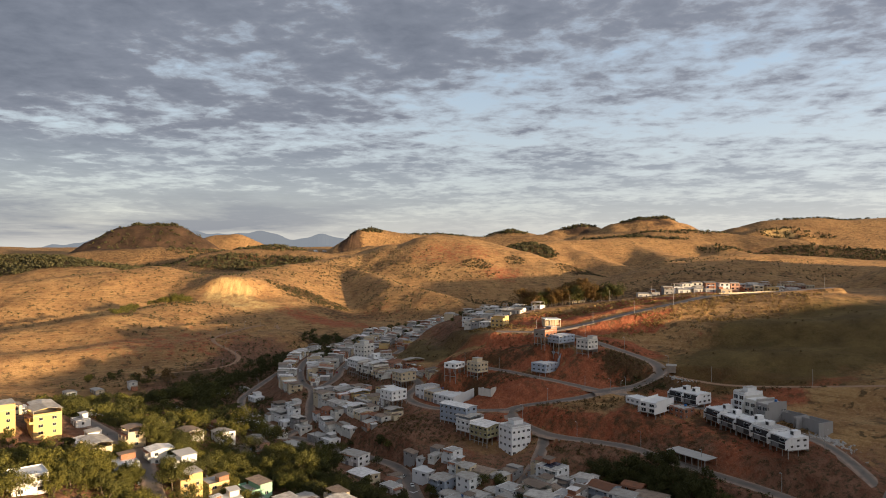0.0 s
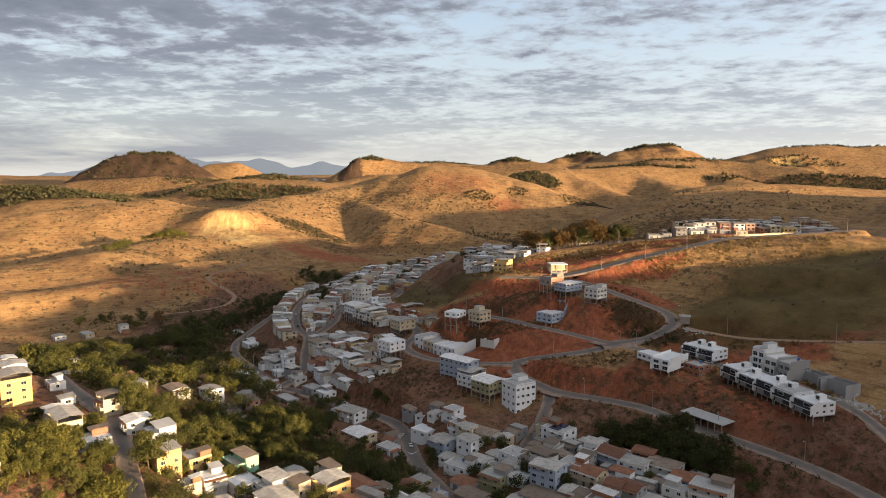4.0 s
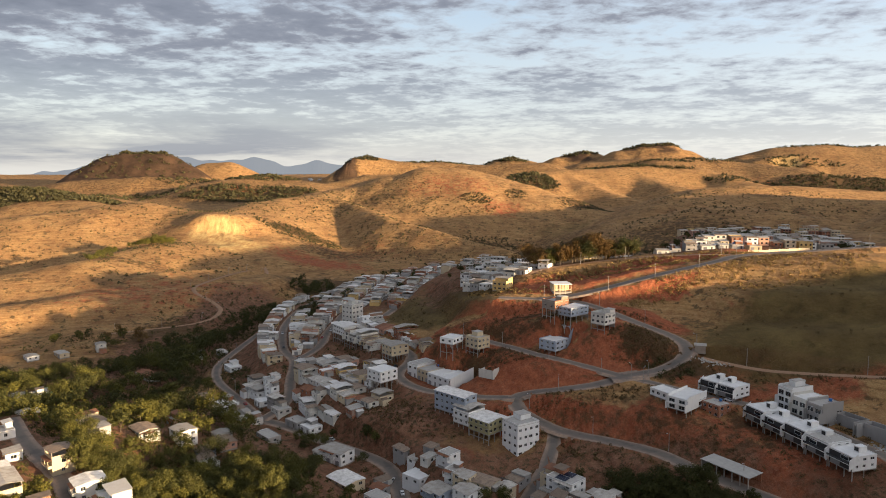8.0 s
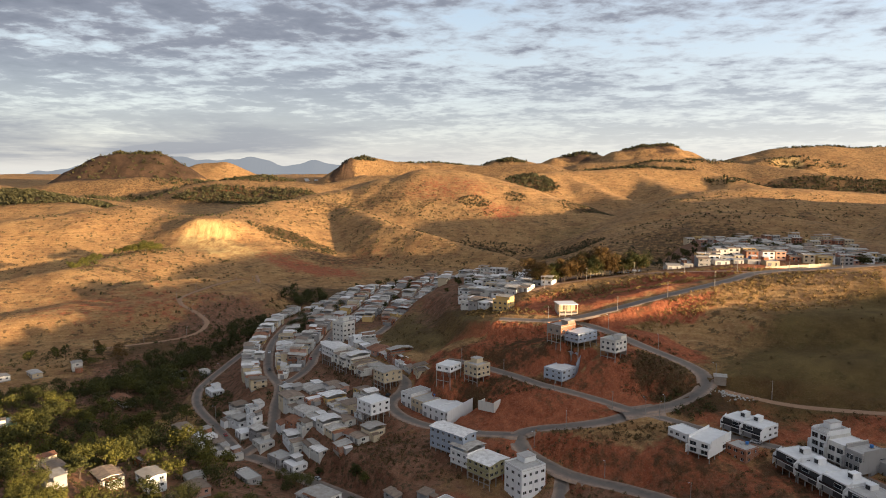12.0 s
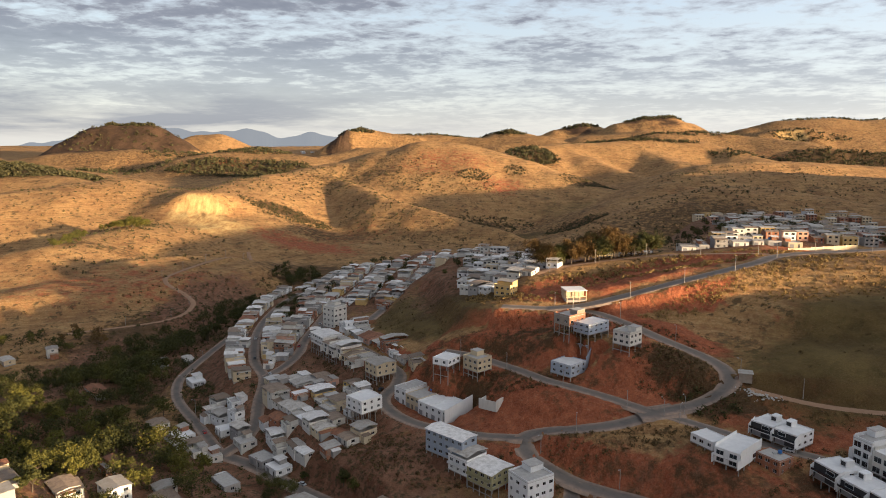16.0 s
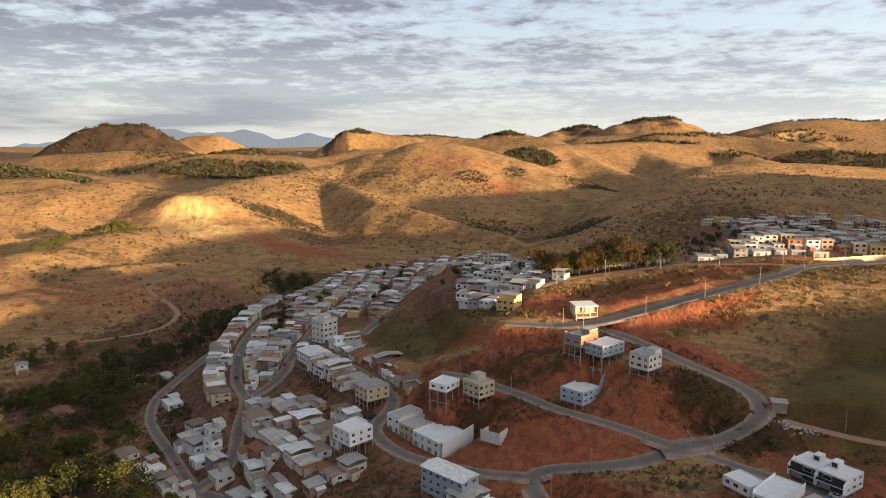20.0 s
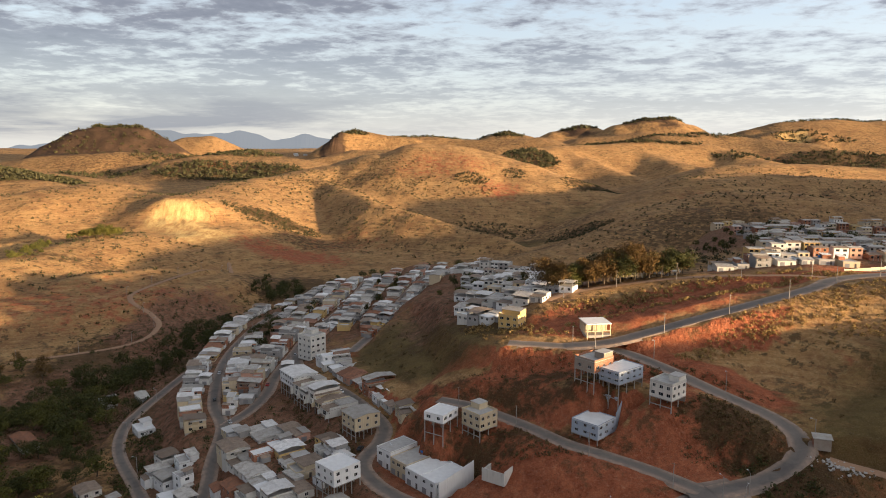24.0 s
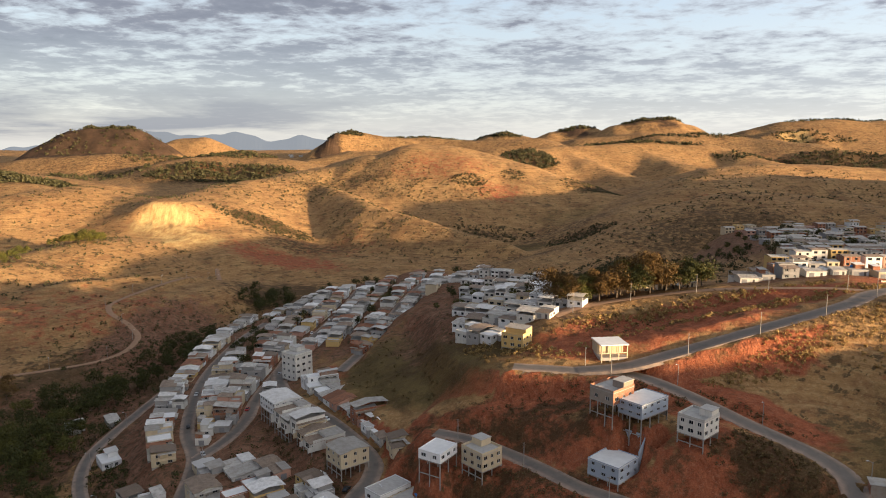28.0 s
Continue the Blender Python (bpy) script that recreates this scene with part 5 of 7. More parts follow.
    if kind in ("shed", "bshed"):
        rise = d * 0.10
        s.plate([(-hw - 0.2, -hd - o, z), (hw + 0.2, -hd - o, z), (hw + 0.2, hd + 0.2, z + rise), (-hw - 0.2, hd + 0.2, z + rise)], 0.07)
        part("gable_wall", Shell().box(-hw, hw, hd - 0.16, hd, H, z + rise - 0.1).mesh("gable_wall", WALLS[wall]), base)
    else:
        rise = (0.13 if kind != "tile" else 0.26) * d / 2 + 0.15
        s.plate([(-hw - o, -hd - o, z), (hw + o, -hd - o, z), (hw + o, 0, z + rise), (-hw - o, 0, z + rise)], 0.07)
        s.plate([(-hw - o, 0.002, z + rise), (hw + o, 0.002, z + rise), (hw + o, hd + o, z), (-hw - o, hd + o, z)], 0.07)
        if kind in ("gable", "brown", "tile", "metal"):
            for px in (-hw, hw - 0.15):
                gw = Shell()
                i = len(gw.v)
                gw.v += [(px, -hd, H), (px, hd, H), (px, 0, z + rise - 0.09), (px + 0.15, -hd, H), (px + 0.15, hd, H), (px + 0.15, 0, z + rise - 0.09)]
                gw.f += [(i, i + 2, i + 1), (i + 3, i + 4, i + 5), (i, i + 3, i + 5, i + 2), (i + 1, i + 2, i + 5, i + 4)]
                gw.m += [0, 0, 0, 0]
                part("gable_wall", gw.mesh("gable_wall", WALLS[wall]), base)
    part("roof", s.mesh("roof", mat), base)


def panels(base, x, y, z, nx, ny, tilt=8, turn=0):
    """Solar panels lying on a roof."""
    for i in range(nx):
        for j in range(ny):
            part("solar_panel", shared("panel", lambda: Shell().box(-0.5, 0.5, -0.85, 0.85, 0, 0.05).mesh("solar_panel", PANEL)), base, pose(x, y, z, tilt, 0, turn) @ pose((i - (nx - 1) / 2) * 1.06, (j - (ny - 1) / 2) * 1.76, 0), "dark blue solar panel")


def far_street(name, look_of, depth, storeys, lines, wide, gap, label):
    """Houses of distant streets, joined: walls with window openings, dark panes, roofs."""
    walls, roofs = LOOK[look_of]
    mats = [WALLS[k] for k in WALLS] + [FIBRE, BROWN, METAL, TILE, SLAB, GLASS]
    slot = {k: i for i, k in enumerate(WALLS)}
    rslot = {"gable": 0, "cover": 0, "shed": 0, "bshed": 1, "brown": 1, "coverb": 1, "coverw": 2, "metal": 2, "tile": 3, "slab": 4, "white": 4, "half": 0, "halfb": 1, "halfw": 2, "halft": 3, "duo": 0, "duob": 2, "duow": 4}
    out = Shell()
    for a, b in lines:
        g = random.Random(int(a[0] * 13 + a[1] * 7))
        a, b = Vector(a) * K, Vector(b) * K
        ln, at = (b - a).length, 0.0
        d = (b - a).normalized()
        yaw = math.degrees(math.atan2(d.y, d.x))
        while at < ln:
            w, dd, n = g.uniform(*wide), depth * g.uniform(0.85, 1.1), g.choice(storeys)
            wall, roof = g.choice(walls), g.choice(roofs)
            side = Vector((d.y, -d.x)) * g.uniform(-1.5, 1.5)
            c = a + d * (at + w / 2) + side
            at += w + gap * g.uniform(0.3, 2.2)
            z = land(c.x, c.y)
            HOUSES.append((c.x, c.y, w, dd, z + 3 * n))
            H, hw, hd = 2.8 * n, w / 2, dd / 2
            s = Shell()
            for k, (ax, ay, bx, by) in enumerate(((-hw, -hd, hw, -hd), (hw, -hd, hw, hd), (hw, hd, -hw, hd), (-hw, hd, -hw, -hd))):
                L = math.hypot(bx - ax, by - ay)
                u = ((bx - ax) / L, (by - ay) / L, 0)
                nn = (u[1], -u[0], 0)
                rows = []
                if k in (0, 2):
                    nb = max(1, int(L / 3))
                    for f in range(n):
                        ww = g.uniform(0.65, 1.15)
                        sp = [(L * (i + 0.5) / nb - ww, L * (i + 0.5) / nb + ww) for i in range(nb)]
                        rows.append((f * 2.8 + 0.9, f * 2.8 + 2.2, sp))
                wall_side(s, (ax, ay, 0), u, nn, L, rows, -2.0, H)
            s.m = [slot[wall]] * len(s.f)
            s.box(-hw + 0.2, hw - 0.2, -hd + 0.2, -hd + 0.22, 0, H - 0.1, len(mats) - 1)
            s.box(-hw + 0.2, hw - 0.2, hd - 0.22, hd - 0.2, 0, H - 0.1, len(mats) - 1)
            r = len(WALLS) + rslot[roof]
            if roof in ("slab", "white"):
                s.box(-hw, hw, -hd, hd, H, H + 0.2, r)
                for e in ((-hw, hw, -hd, -hd + 0.15), (-hw, hw, hd - 0.15, hd), (-hw, -hw + 0.15, -hd + 0.15, hd - 0.15), (hw - 0.15, hw, -hd + 0.15, hd - 0.15)):
                    s.box(*e, H + 0.2, H + 0.8, slot[wall])
            else:
                zz = H
                if roof.startswith(("cover", "half")):
                    s.box(-hw, hw, -hd, hd, H, H + 0.15, len(WALLS) + 4)
                    for px in (-hw + 0.1, hw - 0.1):
                        for py in (-hd + 0.1, hd - 0.1):
                            s.box(px - 0.09, px + 0.09, py - 0.09, py + 0.09, H + 0.15, H + 2.3, slot[wall])
                    zz = H + 2.2
                rise = 0.13 * hd + 0.2
                s.plate([(-hw - 0.4, -hd - 0.4, zz + 0.1), (hw + 0.4, -hd - 0.4, zz + 0.1), (hw + 0.4, 0, zz + rise), (-hw - 0.4, 0, zz + rise)], 0.08, r)
                s.plate([(-hw - 0.4, 0, zz + rise), (hw + 0.4, 0, zz + rise), (hw + 0.4, hd + 0.4, zz + 0.1), (-hw - 0.4, hd + 0.4, zz + 0.1)], 0.08, r)
                if zz == H:
                    s.box(-hw, hw, -0.1, 0.1, H, zz + rise - 0.1, slot[wall])
            m = pose(c.x, c.y, z + 0.3, 0, 0, yaw)
            i = len(out.v)
            out.v += [tuple(m @ Vector(v)) for v in s.v]
            out.f += [tuple(i + q for q in f) for f in s.f]
            out.m += s.m
    tagged(new(name, out.mesh(name, *mats)), label, "houses", kind="stuff")


def free_spot(x, y, r):
    """True where a house of radius r fits between houses and roads (metres)."""
    for hx, hy, w, d, _ in HOUSES:
        if (hx - x) ** 2 + (hy - y) ** 2 < (r + 0.40 * (w + d) / 2 + 0.6) ** 2:
            return False
    return all(((run[:, 0] - x) ** 2 + (run[:, 1] - y) ** 2).min() > (half + r * 0.75 + 0.6) ** 2 for _, half, _, run in ROADS)


def infill(seed, look_of, x, y, wide, deep, turn, count, yaw, storeys, size=(4.0, 7.0), group=""):
    """Houses fitted into the gaps of a quarter."""
    g = random.Random(seed)
    walls, roofs = LOOK[look_of]
    c, s, made = math.cos(radians(turn)), math.sin(radians(turn)), 0
    for _ in range(count * 40):
        if made >= count:
            break
        u, v = g.uniform(-1, 1), g.uniform(-1, 1)
        if u * u + v * v > 1:
            continue
        px, py = x + u * wide * c - v * deep * s, y + u * wide * s + v * deep * c
        w, d = g.uniform(*size), g.uniform(*size)
        if not free_spot(px * K, py * K, (w + d) / 4 * K):
            continue
        made += 1
        n, wall, roof = g.choice(storeys), g.choice(walls), g.choice(roofs)
        house(px, py, yaw + g.choice((0, 0, 0, 90)) + g.uniform(-7, 7), w, d, n, None, wall, roof, "%s %s house with %s" % (STOREYWORD[n], WALLWORD[wall], ROOFWORD[roof]), sh=g.uniform(2.6, 3.0), group=group)
# ---- how the houses of a quarter look ----
LOOK = {
    "town": (("white",) * 3 + ("offwhite",) * 4 + ("cream",) * 3 + ("grey",) * 3 + ("brick",) * 2 + ("pink", "yellow"), ("gable", "cover", "half", "half", "halfb", "halfw", "slab", "brown", "metal", "shed", "white", "white", "duo", "duo", "duob", "duow", "coverw", "halft", "brown", "bshed", "halfb", "tile")),
    "pale": (("white",) * 4 + ("offwhite",) * 4 + ("cream", "cream", "grey", "grey"), ("slab", "gable", "gable", "cover", "slab", "half", "halfw", "duob", "coverw", "duow", "duo", "brown", "coverb")),
    # village front row: grey render, chosen also to dim the walls as if shaded
    "village": (("grey", "grey", "offwhite", "offwhite", "cream"), ("gable", "slab", "half", "duo", "slab")),
    "upper": (("white", "offwhite", "cream", "cream", "grey", "brick", "yellow", "pink"), ("gable", "half", "slab", "brown", "duo", "gable", "coverb")),
    "lower": (("white",) * 2 + ("offwhite",) * 2 + ("cream",) * 2 + ("grey",) * 4 + ("brick",) * 3 + ("pink", "bluegrey", "olive"), ("gable", "brown", "brown", "brown", "half", "halfb", "halft", "slab", "white", "tile", "tile", "duo", "duo", "shed", "bshed", "bshed", "coverb")),
    "sunny": (("white",) * 2 + ("cream",) * 3 + ("yellow",) * 2 + ("offwhite", "brick", "pink"), ("half", "halfb", "halft", "cover", "slab", "brown", "duo", "white", "gable")),
}
WALLWORD = {"white": "white-painted", "offwhite": "off-white", "cream": "cream", "grey": "grey rendered", "brick": "bare-brick", "pink": "salmon", "yellow": "ochre-yellow", "bluegrey": "blue-grey", "olive": "olive"}
ROOFWORD = {"gable": "grey fibre-cement roof", "cover": "sheet-covered roof terrace", "coverb": "brown-covered roof terrace", "coverw": "metal-covered roof terrace", "slab": "flat concrete roof", "brown": "brown sheet roof", "metal": "pale metal roof", "shed": "sloping sheet roof", "bshed": "sloping brown roof", "white": "flat white roof", "tile": "clay tile roof",
            "half": "front terrace and grey sheet roof", "halfb": "front terrace and brown sheet roof", "halfw": "white terrace and pale metal roof", "halft": "front terrace and clay tile roof", "duo": "stepped brown and grey sheet roofs", "duob": "stepped grey and pale sheet roofs", "duow": "stepped white and grey roofs"}
STOREYWORD = {1: "single-storey", 2: "two-storey", 3: "three-storey", 4: "four-storey"}



# the lower town, the lit houses among the trees and the farm
house(-30.4, 265.9, -45, 10.3, 7.9, 1, wall="cream", roof="metal", label="single-storey cream house with pale metal roof")
house(-39.7, 289.6, -41, 10.3, 7, 1, wall="white", roof="gable", solar=4, label="single-storey white-painted house with grey fibre-cement roof")
house(-19.2, 256.1, -44, 6.9, 5.3, 1, wall="white", roof="slab", label="single-storey white-painted house with flat concrete roof")
house(-6.9, 265.7, -41, 7.7, 6.2, 1, wall="white", roof="white", label="single-storey white-painted house with flat white roof")
house(5.1, 258.4, -40, 4.3, 4.4, 2, wall="white", roof="slab", label="two-storey white-painted house with flat concrete roof")
house(0.4, 252.6, -47, 7.7, 7, 2, wall="bluegrey", roof="gable", label="two-storey blue-grey house with grey fibre-cement roof")
house(9.1, 247.1, -48, 6.9, 6.2, 2, wall="white", roof="gable", label="two-storey white-painted house with grey fibre-cement roof")
house(14.3, 253.0, -38, 8.6, 6.2, 1, wall="cream", roof="brown", label="single-storey cream house with brown sheet roof")
house(18.4, 241.5, -45, 6.9, 5.3, 1, wall="cream", roof="gable", label="single-storey cream house with grey fibre-cement roof")
house(22.7, 236.7, -45, 6.9, 7, 2, wall="white", roof="slab", label="two-storey white-painted house with flat concrete roof")
house(29.8, 234.0, -36, 9.5, 7, 1, wall="offwhite", roof="brown", label="single-storey off-white house with brown sheet roof")
house(12.2, 239.1, -42, 6.9, 5.3, 1, wall="white", roof="gable", label="single-storey white-painted house with grey fibre-cement roof")
house(5.7, 238.0, -38, 8.6, 7, 1, wall="white", roof="slab", label="single-storey white-painted house with flat concrete roof")
house(18.4, 233.9, -42, 7.7, 5.3, 1, wall="grey", roof="gable", label="single-storey grey rendered house with grey fibre-cement roof")
house(7.2, 226.9, -40, 7.7, 6.2, 1, wall="offwhite", roof="tile", label="single-storey off-white house with clay tile roof")
house(8.6, 218.3, -46, 8.6, 7, 1, wall="pink", roof="brown", label="single-storey salmon house with brown sheet roof")
house(16.2, 224.2, -40, 7.7, 7, 2, wall="olive", roof="slab", label="two-storey olive house with flat concrete roof")
house(23.1, 222.4, -38, 6, 5.3, 1, wall="white", roof="metal", label="single-storey white-painted house with pale metal roof")
house(23.4, 208.4, -42, 10.3, 7.9, 1, wall="grey", roof="gable", label="single-storey grey rendered house with grey fibre-cement roof")
house(15.6, 203.7, -39, 9.5, 7, 1, wall="white", roof="metal", label="single-storey white-painted house with pale metal roof")
house(0.1, 198.0, -40, 12, 7.9, 2, wall="white", roof="gable", solar=11, label="two-storey white-painted house with grey fibre-cement roof")
house(38.9, 247.7, -47, 9.5, 7, 2, wall="white", roof="slab", solar=5, label="two-storey white-painted house with flat concrete roof")
house(31.1, 218.4, -39, 8.6, 7, 3, wall="bluegrey", roof="gable", label="three-storey blue-grey house with grey fibre-cement roof")
house(39.7, 223.4, -41, 6.9, 5.3, 2, wall="white", roof="slab", label="two-storey white-painted house with flat concrete roof")
house(43.2, 218.6, -44, 8.6, 6.2, 2, wall="cream", roof="tile", label="two-storey cream house with clay tile roof")
house(53.0, 231.2, -48, 9.5, 7, 2, wall="bluegrey", roof="tile", label="two-storey blue-grey house with clay tile roof")
house(58.2, 224.8, -38, 8.6, 6.2, 2, wall="white", roof="gable", label="two-storey white-painted house with grey fibre-cement roof")
house(67.0, 223.7, -42, 9.5, 7, 2, wall="offwhite", roof="brown", label="two-storey off-white house with brown sheet roof")
house(70.8, 214.3, -39, 8.6, 7, 2, wall="blue", roof="tile", label="two-storey blue house with clay tile roof")
house(74.0, 205.2, -37, 10.3, 7, 3, wall="offwhite", roof="slab", label="three-storey off-white house with flat concrete roof")
house(77.5, 202.4, -39, 10.3, 7, 1, wall="offwhite", roof="tile", label="single-storey off-white house with clay tile roof")
house(49.4, 211.8, -37, 5.2, 5.3, 2, wall="white", roof="tile", label="two-storey white-painted house with clay tile roof")
house(53.3, 210.5, -43, 6.9, 6.2, 2, wall="grey", roof="tile", label="two-storey grey rendered house with clay tile roof")
house(56.7, 208.7, -38, 8.6, 6.2, 1, wall="grey", roof="slab", label="single-storey grey rendered house with flat concrete roof")
house(44.8, 200.9, -43, 11.2, 6.2, 2, wall="white", roof="slab", label="two-storey white-painted house with flat concrete roof")
house(33.3, 197.5, -37, 9.5, 7.9, 1, wall="white", roof="gable", label="single-storey white-painted house with grey fibre-cement roof")
house(27.8, 211.7, -37, 9.5, 7.9, 1, wall="grey", roof="brown", label="single-storey grey rendered house with brown sheet roof")
house(-21.8, 179.5, -47, 8.6, 7, 2, wall="offwhite", roof="tile", label="two-storey off-white house with clay tile roof")
house(-17.8, 166.5, -46, 12.9, 7, 3, wall="white", roof="slab", label="three-storey white-painted house with flat concrete roof")
house(-22.9, 199.4, -45, 10.3, 7.9, 1, wall="grey", roof="tile", label="single-storey grey rendered house with clay tile roof")
house(-200.3, 332.7, -46, 7.7, 7, 2, wall="white", roof="coverw", label="two-storey white-painted house with metal-covered terrace")
house(-181.7, 319.8, -53, 6.9, 4.4, 1, wall="white", roof="slab", label="single-storey white-painted house with flat concrete roof")
house(-178.1, 293.9, -50, 10.3, 7, 2, wall="yellow", roof="gable", label="two-storey ochre-yellow house with grey fibre-cement roof")
house(-178.8, 333.9, -46, 8.6, 5.3, 1, wall="grey", roof="gable", label="single-storey grey rendered house with grey fibre-cement roof")
house(-173.7, 343.5, -47, 7.7, 5.3, 1, wall="green", roof="slab", label="single-storey green house with flat concrete roof")
house(-97.9, 272.0, -51, 7.7, 6.2, 1, wall="offwhite", roof="brown", label="single-storey off-white house with brown sheet roof")
house(-89.1, 279.4, -49, 6, 5.3, 1, wall="cream", roof="metal", label="single-storey cream house with pale metal roof")
house(-202.2, 452.5, -56, 6, 5.3, 2, wall="offwhite", roof="gable", label="two-storey off-white house with grey fibre-cement roof")
house(-233.7, 435.4, -45, 7.7, 6.2, 1, wall="white", roof="gable", label="single-storey white-painted house with grey fibre-cement roof")
house(-219.9, 442.1, -43, 9.5, 5.3, 1, wall="cream", roof="gable", label="single-storey cream house with grey fibre-cement roof")
house(-170.3, 331.7, -56, 6.9, 6.2, 2, wall="offwhite", roof="slab", label="two-storey off-white house with flat concrete roof")
house(-147.0, 388.2, -46, 14.6, 6.2, 1, wall="offwhite", roof="tile", label="single-storey off-white house with clay tile roof")
house(-137.8, 433.7, -51, 6.9, 6.2, 1, wall="white", roof="slab", label="single-storey white-painted house with flat concrete roof")
house(-125.3, 439.4, -55, 10.3, 4.4, 1, wall="grey", roof="gable", label="single-storey grey rendered house with grey fibre-cement roof")
house(-105.6, 393.5, -53, 8.6, 6.2, 1, wall="white", roof="white", label="single-storey white-painted house with flat white roof")
house(-104.5, 348.2, -46, 6.9, 6.2, 1, wall="offwhite", roof="brown", label="single-storey off-white house with brown sheet roof")
house(-90.0, 332.3, -45, 8.6, 7, 2, wall="white", roof="white", label="two-storey white-painted house with flat white roof")
house(-77.8, 343.8, -51, 6, 5.3, 1, wall="white", roof="white", label="single-storey white-painted house with flat white roof")
house(-74.8, 348.8, -43, 5.2, 4.4, 2, wall="white", roof="slab", label="two-storey white-painted house with flat concrete roof")
house(-66.9, 331.8, -51, 6.9, 6.2, 1, wall="offwhite", roof="slab", label="single-storey off-white house with flat concrete roof")
house(-57.9, 320.9, -42, 7.7, 6.2, 1, wall="grey", roof="slab", label="single-storey grey rendered house with flat concrete roof")
house(-50.8, 314.1, -47, 6.9, 6.2, 1, wall="white", roof="white", label="single-storey white-painted house with flat white roof")
house(-99.4, 272.5, -45, 8.6, 6.2, 1, wall="offwhite", roof="brown", label="single-storey off-white house with brown sheet roof")
house(-87.0, 275.3, -43, 7.7, 6.2, 2, wall="white", roof="gable", label="two-storey white-painted house with grey fibre-cement roof")
house(-73.4, 275.7, -50, 7.7, 6.2, 1, wall="pink", roof="brown", label="single-storey salmon house with brown sheet roof")
house(-36.3, 287.1, -38, 10.3, 7, 2, wall="white", roof="gable", label="two-storey white-painted house with grey fibre-cement roof")
house(-64.4, 300.4, -48, 9.5, 5.3, 1, wall="grey", roof="slab", label="single-storey grey rendered house with flat concrete roof")
house(-12.0, 284.3, -51, 6.9, 5.3, 1, wall="grey", roof="brown", label="single-storey grey rendered house with brown sheet roof")
house(3.7, 265.9, -44, 5.2, 5.3, 2, wall="white", roof="slab", label="two-storey white-painted house with flat concrete roof")

# sunlit houses on the slope beside the lane
house(-141, 244, -50, 7.2, 7, 2, wall="white", roof="gable", label="sunlit two-storey white-painted house with grey fibre-cement roof")
house(-149, 239, -50, 7, 6.5, 2, wall="cream", roof="brown", label="sunlit two-storey cream house with brown sheet roof")
house(-127, 221.5, -48, 9, 8, 3, wall="yellow", roof="cover", label="sunlit three-storey ochre-yellow house with sheet-covered roof terrace")
house(-136, 213, -50, 8, 7.5, 3, wall="yellow", roof="half", label="sunlit three-storey ochre-yellow house with front terrace and grey sheet roof")
house(-109, 211, -50, 7, 5.5, 1, wall="cream", roof="metal", label="sunlit single-storey cream house with pale metal roof")
house(-98.5, 197, -48, 10.5, 6, 2, wall="cream", roof="cover", label="sunlit two-storey cream house with sheet-covered roof terrace")
house(-97, 218, -44, 5.4, 5.4, 2, wall="cream", roof="coverb", label="sunlit two-storey cream house with brown-covered roof terrace")
house(-85, 208.5, -50, 6, 7, 2, wall="offwhite", roof="metal", label="sunlit two-storey off-white house with pale metal roof")
house(-76.5, 203.5, -52, 7, 6.5, 2, wall="white", roof="halfw", label="sunlit two-storey white-painted house with white terrace and pale metal roof")
house(-87.5, 190.5, -52, 6.6, 6.6, 2, wall="bluegrey", roof="white", label="sunlit two-storey blue-grey house with flat white roof")
house(-70, 190.5, -50, 6.2, 6, 2, wall="yellow", roof="half", label="sunlit two-storey ochre-yellow house with front terrace and grey sheet roof")
house(-65, 197.5, -48, 6.8, 6, 2, wall="yellow", roof="slab", label="sunlit two-storey ochre-yellow house with flat concrete roof")
house(-61.5, 183.5, -50, 4.6, 4.4, 1, wall="cream", roof="slab", label="sunlit single-storey cream house with flat concrete roof")
house(-55, 203, -46, 8, 6.8, 2, wall="green", roof="halfb", label="sunlit two-storey green house with front terrace and brown sheet roof")
house(-43.5, 190.5, -50, 7.4, 7, 2, wall="white", roof="half", label="sunlit two-storey white-painted house with front terrace and grey sheet roof")
house(-39.5, 179, -50, 8.6, 7, 2, wall="offwhite", roof="cover", label="sunlit two-storey off-white house with sheet-covered roof terrace")
house(-91.5, 153, -50, 7.2, 7, 2, wall="white", roof="white", label="sunlit two-storey white-painted house with flat white roof")
house(-82.5, 142.5, -50, 7.5, 7, 1, wall="yellow", roof="tile", label="sunlit single-storey ochre-yellow house with clay tile roof")
house(-74, 138, -46, 7, 6, 1, wall="white", roof="metal", label="sunlit single-storey white-painted house with pale metal roof")
house(-52, 178.5, -42, 7.2, 6.4, 1, wall="white", roof="gable", label="sunlit single-storey white-painted house with grey fibre-cement roof")
house(-48, 170.5, -48, 7.4, 6.6, 1, wall="cream", roof="brown", label="sunlit single-storey cream house with brown sheet roof")
house(-124, 238, -46, 6, 4.6, 1, wall="white", roof="slab", label="sunlit single-storey white-painted house with flat concrete roof")
house(-112, 222.5, -50, 5, 4, 1, wall="white", roof="shed", label="sunlit single-storey white-painted house with sloping sheet roof")
house(-104, 184, -52, 6.4, 6, 1, wall="cream", roof="tile", label="sunlit single-storey cream house with clay tile roof")

